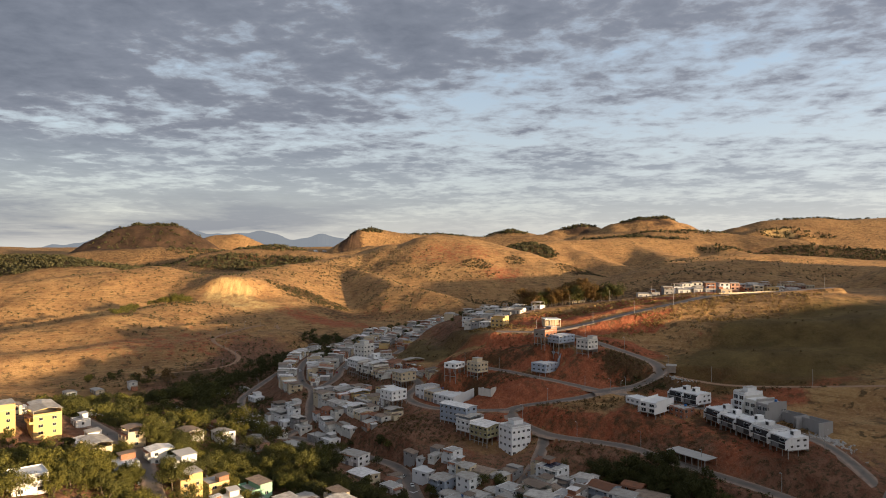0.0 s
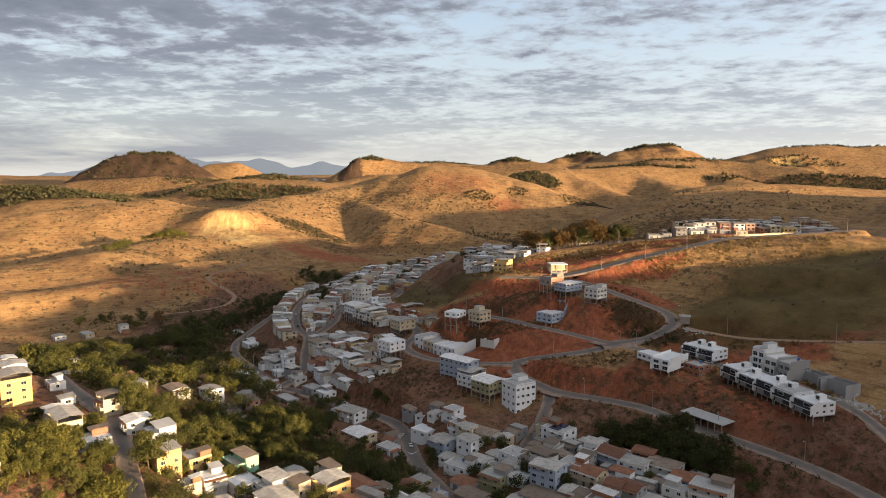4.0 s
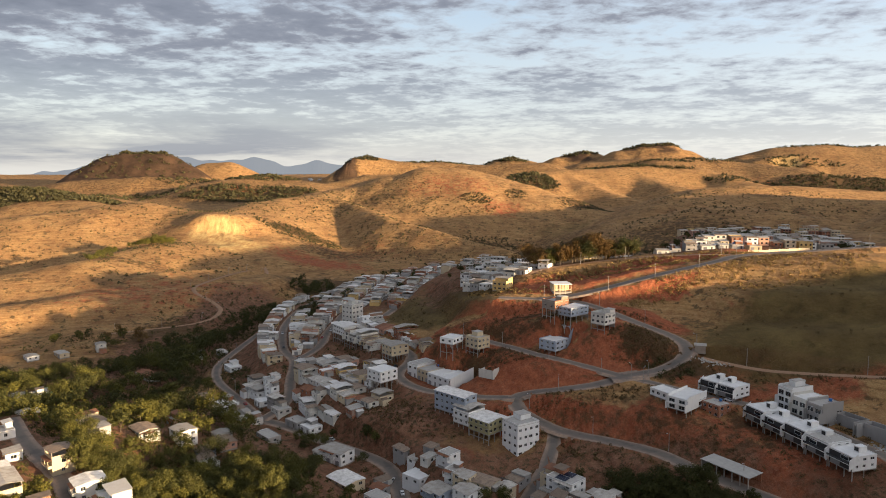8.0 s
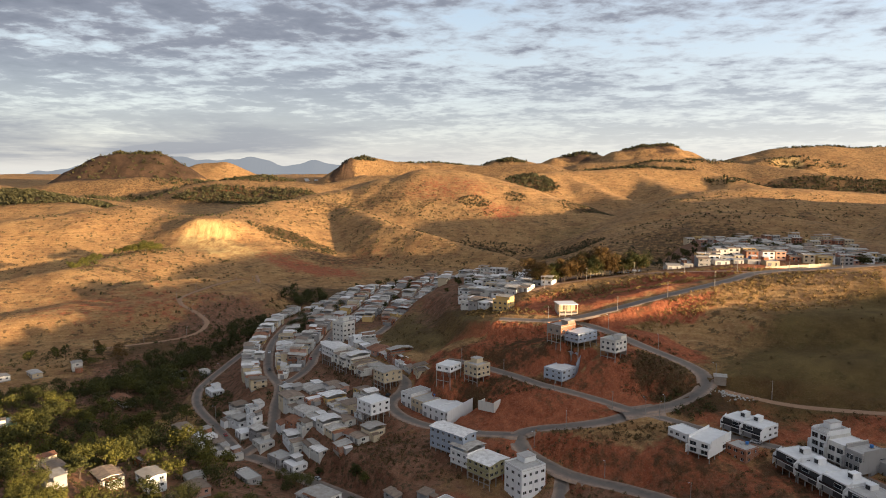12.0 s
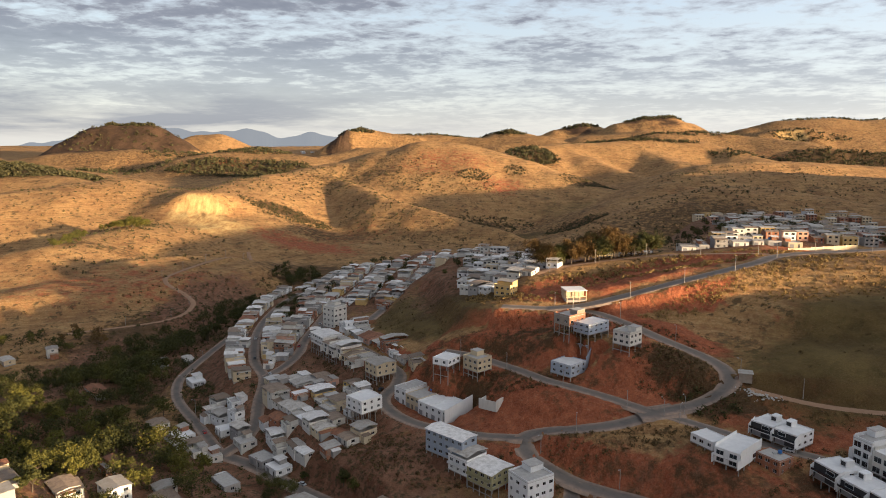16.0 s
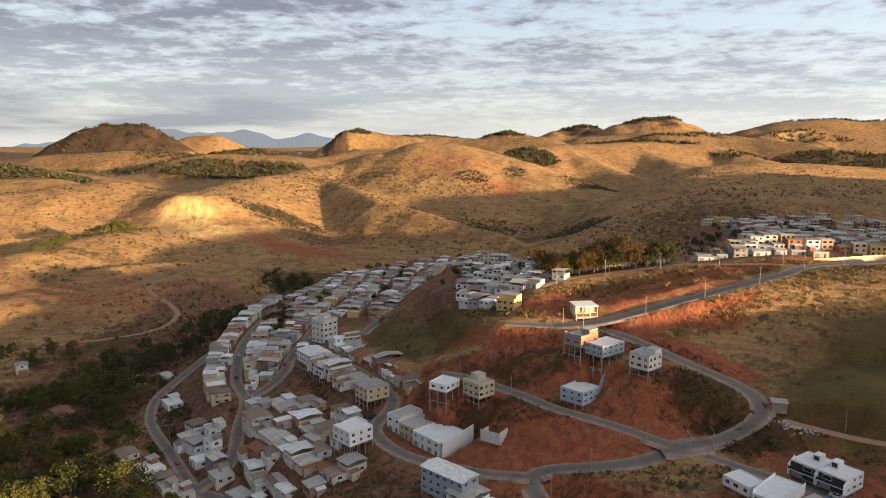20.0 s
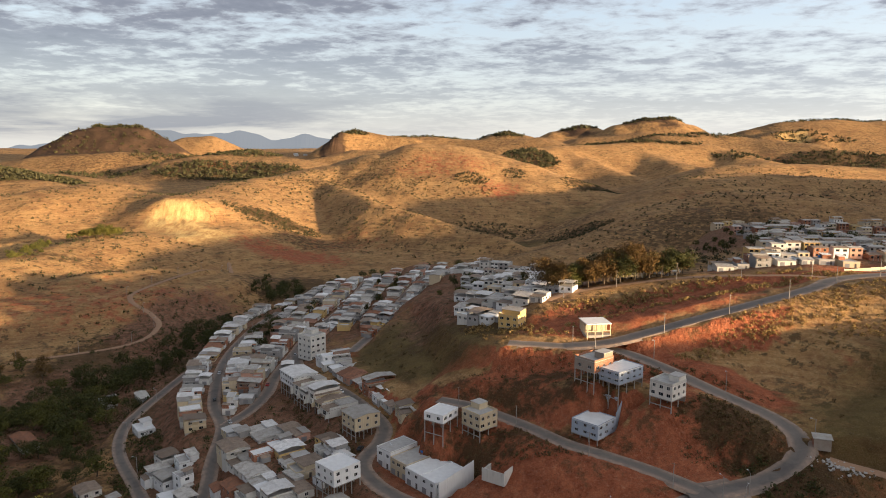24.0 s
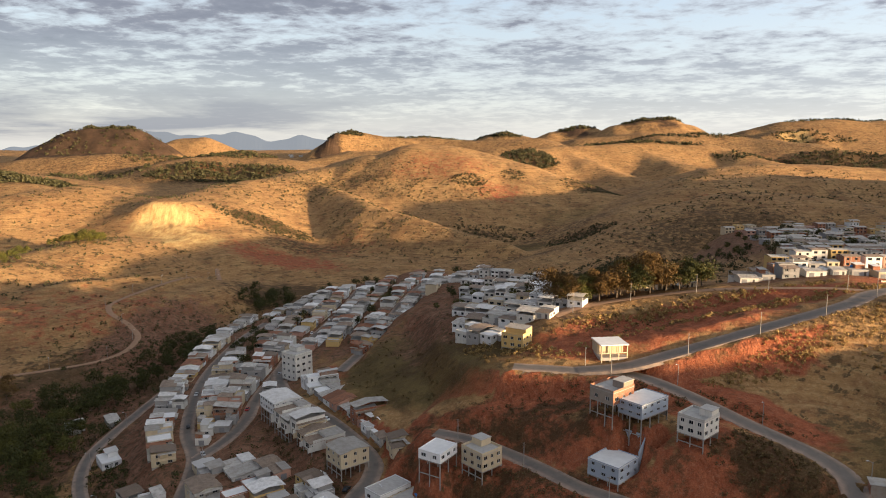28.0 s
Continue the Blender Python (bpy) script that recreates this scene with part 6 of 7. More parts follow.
# ---- buildings that stand out ----
house(28.5, 277.5, -58, 8.6, 9.4, 4, -1.6, "white", "deck", "four-storey white apartment block beside the bend", sides=(0, 1, 2), garage=False, name="apartment_block", fine=True, tank=True, top=9.6)
house(6.4, 296.8, -43, 15, 6.8, 3, 6.4, "bluegrey", "metal", "long three-storey blue-grey apartment block with metal roof", garage=False, name="apartment_block", fine=True, bays=6, sides=(0, 1, 2), top=14.0)
house(11.2, 291.2, -46, 7.8, 8.5, 2, 4.2, "white", "cover", "white two-storey house on tall concrete stilts", garage=False, fine=True, balcony=True)
house(17.6, 284.8, -46, 9.6, 9.5, 2, 3.8, "olive", "metal", "olive-sided two-storey house on tall concrete stilts", garage=False, fine=True, balcony=True)
house(-7.5, 339.2, -46, 6.2, 10.5, 2, 7.6, "white", "slab", "white two-storey terraced house on the factory street", fine=True, top=13.3)
house(-2.6, 333.9, -48, 7.4, 11, 2, 7.3, "cream", "slab", "cream two-storey terraced house with water tanks", fine=True, tank=True, top=12.2)
for k, (hx, hy) in enumerate(((2.0, 328.2), (6.2, 323.4))):
    h = house(hx, hy, -49, 6.4, 12, 2, 7.3, "white", "white", "white two-storey terraced unit with garage doors", fine=True, top=12.4, group="terraced units")
end_wall = thing("boundary_wall", spot(9.4, 320.8, 6.0, -49), "tall white boundary wall stepping up the slope", "wall")
part("panel", Shell().plate([(0.0, -6.5, 6.2), (0.25, -6.5, 6.2), (0.25, 6.5, 8.6), (0.0, 6.5, 8.6)], 8).mesh("panel", WALLS["white"]), end_wall)
house(5.5, 336.8, -34, 6.6, 8.0, 1, 22.4, "white", "white", "white single-storey house on tall bare stilts", fine=True, garage=False, bays=2)
house(16.6, 335.6, -50, 7.6, 7.0, 2, 20.7, "cream", "deck", "unfinished cream two-storey house on stilts", fine=True, garage=False, top=25.2)
house(47.5, 326, -46, 8.4, 9.0, 2, 22.5, "bluegrey", "white", "grey-blue two-storey twin house with black gates", fine=True, top=27.0)
yard = thing("yard_wall", spot(50.8, 329.2, 22.5, -46), "tall pale blue retaining walls round an open yard", "wall")
part("back_wall", Shell().box(-4.2, 4.2, 3.3, 3.6, -2, 8.2).mesh("back_wall", WALLS["bluegrey"]), yard)
for sx in (-4.2, 3.95):
    part("side_wall", Shell().plate([(sx, 0.1, 5.0), (sx + 0.25, 0.1, 5.0), (sx + 0.25, 3.3, 8.2), (sx, 3.3, 8.2)], 7.0).mesh("side_wall", WALLS["bluegrey"]), yard)
house(49.6, 337.0, -51, 7.2, 8.6, 1, 37.3, "brick", "deck", "half-built brick house with open roof terrace on stilts", fine=True, garage=False, top=40.6, bays=2)
house(56.8, 334.2, -52, 7.0, 11.0, 2, 35.0, "bluegrey", "white", "grey-blue two-storey house with white roof on stilts", fine=True, garage=False, top=39.0, balcony=True)
house(67.4, 325.6, -49, 6.8, 7.2, 2, 33.0, "offwhite", "deck", "off-white two-storey house on short stilts by the road", fine=True, garage=False, top=37.4, bays=3)

# the open-fronted concrete frame above the road
frame_house = thing("unfinished_house", spot(57.5, 370.6, 38.6, 6), "unfinished sunlit house frame with flat slab roof", "house")
part("back_room", Shell().box(-4, 4, -0.5, 4, 0, 3.6).mesh("back_room", WALLS["cream"]), frame_house)
part("roof_slab", Shell().box(-4.3, 4.3, -4.4, 4.3, 3.604, 3.9).mesh("roof_slab", SLABW), frame_house)
part("floor_slab", Shell().box(-4.2, 4.2, -4.2, 4.2, -0.9, -0.004).mesh("floor_slab", CONC), frame_house)
for i in range(4):
    part("column", shared("fcol", lambda: Shell().box(-0.14, 0.14, -0.14, 0.14, -2.2, 3.6).mesh("column", WALLS["cream"])), frame_house, pose(-3.9 + 2.6 * i, -4.1, 0))
part("beam", Shell().box(-4.0, 4.0, -4.2, -4.0, 1.2, 1.45).mesh("beam", WALLS["cream"]), frame_house)
for i in range(5):
    part("brace", shared("fbr", lambda: Shell().box(-0.05, 0.05, -0.05, 0.05, 0, 3.6).mesh("brace", WOOD)), frame_house, pose(-3.2 + 1.5 * i, -2.4, 0))

STONE = plain("dark_stone_cladding", (0.035, 0.034, 0.036), 0.6, 0, 0.4, 3)


def modern_front(base, w, d, H, g):
    """Dark stone ground floor, deep glazed upper floor between white fins, box on the roof."""
    w, d = w * K, d * K
    y, sh = -d / 2, H / 2
    part("stone_front", Shell().box(-w / 2 + 0.25, w / 2 - 0.25, y - 0.10, y - 0.006, 0.05, sh - 0.15).mesh("stone_front", STONE), base, None, "dark stone cladding")
    gate = part("garage_door", Shell().box(-w * 0.42, -w * 0.02, y - 0.16, y - 0.104, 0.05, 2.3).mesh("garage_door", GATE), base)
    part("handle", Shell().box(-w * 0.22 - 0.2, -w * 0.22 + 0.2, y - 0.20, y - 0.162, 1.0, 1.06).mesh("handle", STEEL), gate)
    part("upper_front", Shell().box(-w / 2 + 0.25, w / 2 - 0.25, y - 0.08, y - 0.006, sh + 0.2, H - 0.1).mesh("upper_front", STONE), base)
    x0 = -w * 0.30 if g % 2 else w * 0.02
    part("window_frame", Shell().box(x0 - 0.12, x0 + w * 0.3 + 0.12, y - 0.16, y - 0.084, sh + 0.7, sh + 2.2).mesh("window_frame", WALLS["white"]), base)
    part("pane", Shell().box(x0, x0 + w * 0.3, y - 0.18, y - 0.162, sh + 0.82, sh + 2.08).mesh("pane", GLASS), base)
    ledge = part("balcony", Shell().box(-w / 2, w / 2, y - 1.5, y - 0.09, sh - 0.12, sh + 0.14).mesh("balcony", WALLS["white"]), base)
    part("railing", Shell().box(-w / 2 + 0.2, w / 2 - 0.2, y - 1.46, y - 1.42, sh + 0.144, sh + 1.0).mesh("railing", GLASS), ledge)
    for sx in (-w / 2 - 0.02, w / 2 - 0.2):
        part("fin", Shell().plate([(sx, y - 1.5, sh + 1.6), (sx + 0.22, y - 1.5, sh + 1.6), (sx + 0.22, y + 2.4, H + 1.25), (sx, y + 2.4, H + 1.25)], sh + 1.4).mesh("fin", WALLS["white"]), base)
    bx = -w * 0.25 if g % 2 else w * 0.12
    box = part("stair_head", Shell().box(bx - 1.3, bx + 1.3, d * 0.02, d * 0.34, H + 0.17, H + 2.5).mesh("stair_head", WALLS["white"]), base)
    part("louvre", Shell().box(bx - 0.9, bx + 0.9, d * 0.02 - 0.05, d * 0.02 - 0.004, H + 0.6, H + 2.1).mesh("louvre", STONE), box)


# the white houses on the right-hand terrace
house(77.8, 277.2, -62, 7.6, 6.2, 1, 18.2, "white", "white", "small single-storey white house with grey garage", fine=True)
house(83.4, 271.6, -48, 7.0, 13.0, 2, 16.8, "white", "white", "tall white house with dark glazed balcony", fine=True, top=21.2, garage=False, balcony=True, big=True, bays=2)
for k in range(2):
    h = house(97.6 + 3.8 * k, 283.4 - 5.9 * k, -57, 6.8, 8.2, 2, 18.4, "white", "white", "new white two-storey house with dark stone front", fine=True, garage=False, sides=(1, 2), top=22.8, group="new terrace houses")
    modern_front(h, 6.8, 8.2, (22.8 - 18.4) * K - 1.0, k)
house(92.6, 269.8, -60, 7.0, 6.0, 3, 12.0, "brick", "slab", "unfinished three-storey brick and concrete block", fine=True, garage=False, top=18.6, name="unfinished_block", bays=3)
for k in range(5):
    h = house(104.6 + 2.35 * k, 260.6 - 7.9 * k, -73.5, 7.9, 8.2, 2, 15.6 - 0.25 * k, "white", ("white", "white", "white", "slab", "white")[k], "new white terraced house on stilts above red earth", fine=True, garage=False, sides=(1, 2), top=(20.4, 19.6, 20.2, 19.4, 19.0)[k], group="white terrace row")
    modern_front(h, 7.9, 8.2, ((20.4, 19.6, 20.2, 19.4, 19.0)[k] - 15.6 + 0.25 * k) * K - 1.0, k)
for k in range(3):
    house(116.2 + 1.9 * k, 265.2 - 5.4 * k, -70, 5.4, 9.0, 3 if k == 0 else 2, 18.0, ("white", "offwhite", "grey")[k], ("deck", "white", "slab")[k], "tall new terraced house with blank side wall", fine=True, top=(25.2, 24.2, 23.6)[k], group="upper terrace row", big=True, bays=2)
for k, (bx, by, bw) in enumerate(((123.5, 249.0, 8.0), (127.0, 240.0, 9.0))):
    plot = thing("walled_plot", spot(bx, by, 17.0, -66), "unroofed grey block walls round a building plot", "wall", "walled plots")
    for a in ((-bw / 2, bw / 2, 4.8, 5.0), (-bw / 2, -bw / 2 + 0.2, -2.0, 4.8), (bw / 2 - 0.2, bw / 2, -2.0, 4.8), (-bw / 2, bw / 2, 1.0, 1.2)):
        part("block_wall", Shell().box(*a, -2.0, 3.6).mesh("block_wall", WALLS["grey"]), plot)

# long open shed beside the lower road
shed = thing("open_shed", spot(86.4, 242.2, 5.4, -58), "long unfinished shed with patchy slab roof and bare posts", "shed")
part("roof_slab", Shell().plate([(-8.2, -3.2, 3.0), (8.2, -3.2, 3.0), (8.2, 3.2, 3.2), (-8.2, 3.2, 3.2)], 0.18).mesh("roof_slab", SLAB), shed)
part("back_wall", Shell().box(-8, 8, 2.9, 3.05, -1, 3.0).mesh("back_wall", WALLS["brick"]), shed)
part("end_wall", Shell().box(-8, -7.85, -3, 2.9, -1, 2.8).mesh("end_wall", WALLS["grey"]), shed)
for i in range(7):
    part("post", shared("spost", lambda: Shell().box(-0.12, 0.12, -0.12, 0.12, -1.6, 2.82).mesh("post", CONC)), shed, pose(-7.8 + 2.6 * i, -3.0, 0))
hut = thing("roadside_hut", spot(101.6, 309.6, 25.6, -20), "small brick hut with sheet roof beside the bend", "hut")
part("wall", Shell().box(-2, 2, -1.4, 1.4, -1, 2.1).mesh("wall", WALLS["brick"]), hut)
part("roof", Shell().plate([(-2.3, -1.8, 2.2), (2.3, -1.8, 2.2), (2.3, 1.7, 2.5), (-2.3, 1.7, 2.5)], 0.07).mesh("roof", FIBRE), hut)
ruin = thing("low_ruin", spot(20.2, 316.8, 15.0, -35), "low unfinished block wall on the red bank", "wall")
for a in ((-3.4, 3.4, -2.4, -2.2, -2, 1.5), (3.2, 3.4, -2.2, 2.2, -2, 1.9), (-3.4, -3.2, -2.2, 2.2, -2, 1.0)):
    part("block_wall", Shell().box(*a).mesh("block_wall", WALLS["offwhite"]), ruin)


# ---- streets of houses ----
def row(look_of, depth, storeys, pts, wide=(3.8, 6.0), gap=0.25, group="", jitter=0.5, bays=None, sides=None, floors=None, big=False, stilts=None):
    """Houses wall to wall along a line; their fronts face to its right."""
    g = random.Random(int(pts[0][0] * 13 + pts[0][1] * 7))
    walls, roofs = LOOK[look_of]
    p = [Vector((a, b)) for a, b in pts]
    seg, at = 0, 0.0
    while seg < len(p) - 1:
        w = g.uniform(*wide)
        d = p[seg + 1] - p[seg]
        if at + w > d.length + w * 0.35:
            at = max(0.0, at - d.length) + 0.4
            seg += 1
            continue
        c = p[seg] + d.normalized() * (at + w / 2)
        at += w + gap
        n = g.choice(storeys)
        wall, roof = g.choice(walls), g.choice(roofs)
        dd = depth * g.uniform(0.88, 1.08)
        side = Vector((d.y, -d.x)).normalized() * g.uniform(-jitter, jitter)
        house(c.x + side.x, c.y + side.y, math.degrees(math.atan2(d.y, d.x)), w, dd, n, floors and floors + g.uniform(-0.3, 0.3), wall, roof, "%s %s house with %s" % (STOREYWORD[n], WALLWORD[wall], ROOFWORD[roof]), sh=g.uniform(2.7, 3.0), group=group, bays=bays, sides=sides, big=big, stilts=stilts)


row("town", 8, (1, 2, 2), [(-79.5, 374), (-88.5, 394), (-96, 421), (-101, 450), (-104, 485), (-106, 525)], group="houses of the left street")
row("town", 8, (1, 2, 2), [(-87, 486), (-84, 451), (-79, 424), (-74.5, 404)], group="houses of the left street")
row("town", 8, (1, 2, 2), [(-68.5, 402), (-69, 421), (-67.5, 452), (-67.5, 471), (-64.5, 492)], group="houses of the main street", bays=2)
row("town", 6, (1,), [(-28, 452), (-12, 486), (-6, 500)], (3.4, 5), group="low sheds by the hill", bays=1)
far_street("distant_streets", "town", 9, (1, 1, 2), (((-47, 508), (-51, 474)), ((-77, 488), (-75, 510)), ((-40, 470), (-36, 505)), ((-30, 468), (-23, 505)), ((-63, 508), (-56, 560)), ((-56, 560), (-52, 634)), ((-37, 640), (-46, 514)), ((-74, 514), (-66, 580)), ((-66, 584), (-61, 632)), ((-35, 512), (-27, 575)), ((-27, 578), (-22, 634)), ((-22, 512), (-15, 548)), ((-15, 552), (-3, 618)), ((11, 620), (-3, 540)), ((-3, 536), (-9, 506))), (5.5, 8.5), 0.5, "crowded pale houses with grey sheet roofs")
far_street("distant_white_streets", "pale", 9, (1, 1, 2), (((-88, 555), (-74, 632)), ((-112, 500), (-108, 592)), ((23, 612), (4, 515)), ((36, 606), (17, 526)), ((46, 600), (30, 548)), ((-100, 600), (-92, 640))), (6, 9), 1.0, "white and pale houses with flat roofs")
# the long row above the slope and the row across its street
house(-47.2, 395.0, -54, 12.0, 9.5, 2, 12.8, "white", "metal", "long white two-storey building with metal roof", garage=False, fine=True, top=17.8, bays=6)
row("pale", 10.5, (1, 2, 2), [(-43.0, 388.0), (-24.5, 362.8)], (4.4, 5.8), 0.15, "row above the slope", 0.3, floors=12.2, big=True, stilts=True)
house(-19.8, 354.4, -53, 8.4, 9.0, 2, 13.0, "cream", "gable", "cream corner house on tall stilts", garage=False, fine=True, top=18.0)
row("town", 11, (1, 1, 2), [(-40, 424), (-34.5, 412), (-20, 390), (-5, 364), (-2.5, 357)], (3.6, 5.4), 0.15, "row across the street", floors=12.6)
house(-49.5, 436.5, -40, 8.4, 8.4, 4, 9.4, "offwhite", "deck", "tall off-white block standing over the street", garage=False, fine=True, sides=(0, 1), top=20.0, name="apartment_block")
# the cluster on the corner above the valley street
row("pale", 7.2, (1, 1, 2), [(-63.5, 357.5), (-36.0, 320.0)], (4.2, 6.0), 0.15, "corner cluster", 0.2, floors=2.6)
row("town", 8.6, (2, 1, 1), [(-56, 369), (-47.5, 357), (-31.5, 334)], (5.0, 6.8), 0.2, "corner cluster", 0.3, floors=4.4)
house(-23.2, 325.8, -46, 8.6, 9.0, 2, 9.6, "white", "white", "white two-storey house on tall crossed stilts", garage=False, fine=True, top=14.6)
house(-30.4, 318.2, -40, 6.0, 5.0, 1, 1.6, "white", "tile", "small white outbuilding with red roof", garage=False)
# crest of the town hill
row("pale", 9, (1,), [(15, 407), (28, 394)], (4.8, 7.0), 0.3, "houses on the hill crest", bays=2)
row("pale", 9, (1,), [(14, 421), (47, 401)], (4.8, 7.0), 0.3, "houses on the hill crest", bays=2)
far_street("crest_houses", "pale", 9, (1,), (((13, 436), (56, 412)), ((14, 450), (60, 427)), ((17, 464), (60, 443)), ((18, 480), (60, 460)), ((18, 498), (60, 480))), (5.5, 8.5), 0.4, "pale houses crowded behind the hill crest")
house(31.6, 387.6, -32, 7.6, 7.0, 2, 36.2, "yellow", "half", "sunlit ochre two-storey house at the crest", garage=False, fine=True)
far_street("crest_streets", "pale", 9, (1, 1, 2), (((20, 522), (62, 502)), ((26, 545), (64, 526))), (6, 9), 0.8, "white houses with flat roofs along the crest")
# the upper village
row("village", 8, (1, 1, 2), [(118, 423), (176, 416)], (4.5, 7), 2.2, "houses of the upper village", 1.5, bays=2)
far_street("village_streets", "upper", 9, (1, 2, 2), (((122, 437), (204, 431)), ((146, 456), (232, 452)), ((160, 474), (245, 470)), ((168, 492), (262, 488)), ((176, 512), (286, 510)), ((184, 530), (290, 528)), ((188, 550), (300, 550)), ((196, 578), (312, 582)), ((200, 598), (316, 602)), ((204, 618), (320, 624)), ((208, 648), (304, 655))), (6, 10), 1.5, "crowded village houses of cream, white and brick")
for x, y in ((84, 431), (97, 437), (108, 447)):
    house(x, y, -8, 8, 6, 1, None, "cream", "gable", "small cream house behind the trees", bays=2)
for k, (x, y) in enumerate(((-430, 2360), (-405, 2375), (-385, 2352), (-365, 2380), (-440, 2395), (-350, 2362))):
    house(x, y, 10 * k, 12, 8, 2, None, "white", "metal", "small white farm building far off", bays=3, group="far farm buildings")

# houses fitted in among the others
infill(21, "lower", 22, 224, 34, 34, 0, 28, -44, (1, 1, 1, 2), group="houses of the lower town")
infill(22, "lower", 50, 216, 28, 24, -40, 20, -44, (1, 1, 2), group="houses of the lower town")
infill(23, "lower", -4, 262, 24, 12, -40, 6, -44, (1,), (3.4, 5.4), group="houses of the lower town")
infill(24, "lower", 8, 195, 34, 16, 0, 12, -44, (1, 2), group="houses of the lower town")
infill(25, "sunny", -78, 172, 46, 26, 40, 5, -52, (1, 2, 2), (4.5, 7.5), group="houses along the lane")
infill(26, "sunny", -34, 190, 16, 22, 0, 4, -48, (1, 2, 2), (4.5, 7.5), group="houses along the lane")
infill(27, "lower", -100, 275, 40, 20, 0, 8, -45, (1, 1), (4.5, 7), group="houses among the trees")
infill(28, "pale", -78, 342, 12, 26, 20, 8, -50, (1,), (4.4, 7), group="houses by the valley road")
infill(29, "town", -46, 340, 20, 36, 36, 22, -54, (1,), (4.2, 7.0), group="corner cluster")
infill(30, "town", -78, 425, 22, 40, 6, 12, 96, (1,), (3.6, 5.6), group="houses of the left street")

# ---- trees and scrub ----
def leaf_cloud(g, centres, leaf, per):
    """Small leaves round the centres of clumps: (x, y, z, radius)."""
    v, f = [], []
    for cx, cy, cz, r in centres:
        for _ in range(per):
            d = Vector((g.gauss(0, 1), g.gauss(0, 1), g.gauss(0, 1) * 0.8)).normalized() * r * g.uniform(0.55, 1.05)
            n = (d.normalized() + Vector((g.gauss(0, 0.5), g.gauss(0, 0.5), g.gauss(0, 0.5) + 0.4))).normalized()
            u = n.orthogonal().normalized()
            a = g.uniform(0, 6.28)
            u, w = (u * math.cos(a) + n.cross(u) * math.sin(a)), None
            w = n.cross(u)
            s = leaf * g.uniform(0.6, 1.3)
            c = Vector((cx, cy, cz)) + d
            i = len(v)
            v += [tuple(c - u * s), tuple(c + w * s * 0.55 + n * s * 0.15), tuple(c + u * s), tuple(c - w * s * 0.55 + n * s * 0.15)]
            f.append((i, i + 1, i + 2, i + 3))
    return v, f


def crown_mesh(seed, wide, tall, base, clumps, per, leaf, mat):
    g = random.Random(seed)
    cs = []
    for _ in range(clumps):
        a, q = g.uniform(0, 6.28), math.sqrt(g.random())
        h = g.uniform(-0.75, 1.0)
        k = math.sqrt(max(0.05, 1 - h * h * 0.9))
        cs.append((math.cos(a) * q * wide * k, math.sin(a) * q * wide * k, base + tall * (0.5 + 0.5 * h), wide * g.uniform(0.22, 0.44)))
    v, f = leaf_cloud(g, cs, leaf, per)
    me = bpy.data.meshes.new("crown")
    me.from_pydata(v, [], f)
    me.materials.append(mat)
    return me


def trunk_mesh(seed, h, wide, r):
    g = random.Random(seed)
    s = Shell()
    bend = (g.uniform(-0.4, 0.4), g.uniform(-0.4, 0.4))
    s.rod((0, 0, -0.6), (bend[0], bend[1], h * 0.55), r, r * 0.7, 7)
    for k in range(5):
        a = 6.28 * k / 5 + g.uniform(-0.4, 0.4)
        tip = (math.cos(a) * wide * 0.6 + bend[0], math.sin(a) * wide * 0.6 + bend[1], h * g.uniform(0.85, 1.15))
        s.rod((bend[0], bend[1], h * g.uniform(0.4, 0.55)), tip, r * 0.45, r * 0.12, 5)
    return s.mesh("trunk", BARK)


KINDS = []
for k in range(10):
    wide, tall = (3.4, 4.6, 2.6, 4.0, 3.0, 5.2, 2.2, 3.6, 4.2, 2.8)[k], (4.2, 5.0, 4.4, 3.6, 5.2, 5.6, 3.2, 4.6, 4.0, 6.0)[k]
    base = 1.6 + 0.2 * (k % 4)
    KINDS.append((trunk_mesh(k, base + tall * 0.5, wide, 0.16 + 0.03 * (k % 3)), [crown_mesh(50 + k, wide, tall, base, 24 + 4 * (k % 3), 120, 0.19, m) for m in LEAF], wide))


def clear_of(x, y, gap):
    for hx, hy, w, d, _ in HOUSES:
        if abs(hx - x) < 20 and abs(hy - y) < 20 and (hx - x) ** 2 + (hy - y) ** 2 < (max(w, d) * 0.5 + gap) ** 2:
            return False
    for _, half, _, run in ROADS:
        q = (run[:, 0] - x) ** 2 + (run[:, 1] - y) ** 2
        if q.min() < (half + 1.2 + gap * 0.5) ** 2:
            return False
    return True


TREEWORD = ("olive-green broad-leaved tree with rounded crown", "dark green broad-leaved tree in the valley", "rust-tinted tree with dry open crown", "yellow-green sunlit tree with full crown")


FAR_TREES = {}


def tree(x, y, k, c, size, turn, far=False):
    t, crowns, _ = KINDS[k]
    if far:
        m = np.array(pose(x, y, land(x, y) - 0.1, 0, 0, turn)) @ np.diag((size, size, size, 1))
        FAR_TREES.setdefault(c, []).append((m, t, crowns[c]))
        return
    ob = thing("tree", pose(x, y, land(x, y) - 0.1, 0, 0, turn) @ Matrix.Diagonal((size, size, size * 1.0, 1)), TREEWORD[c], "tree", "trees")
    part("trunk", t, ob)
    part("crown", crowns[c], ob)


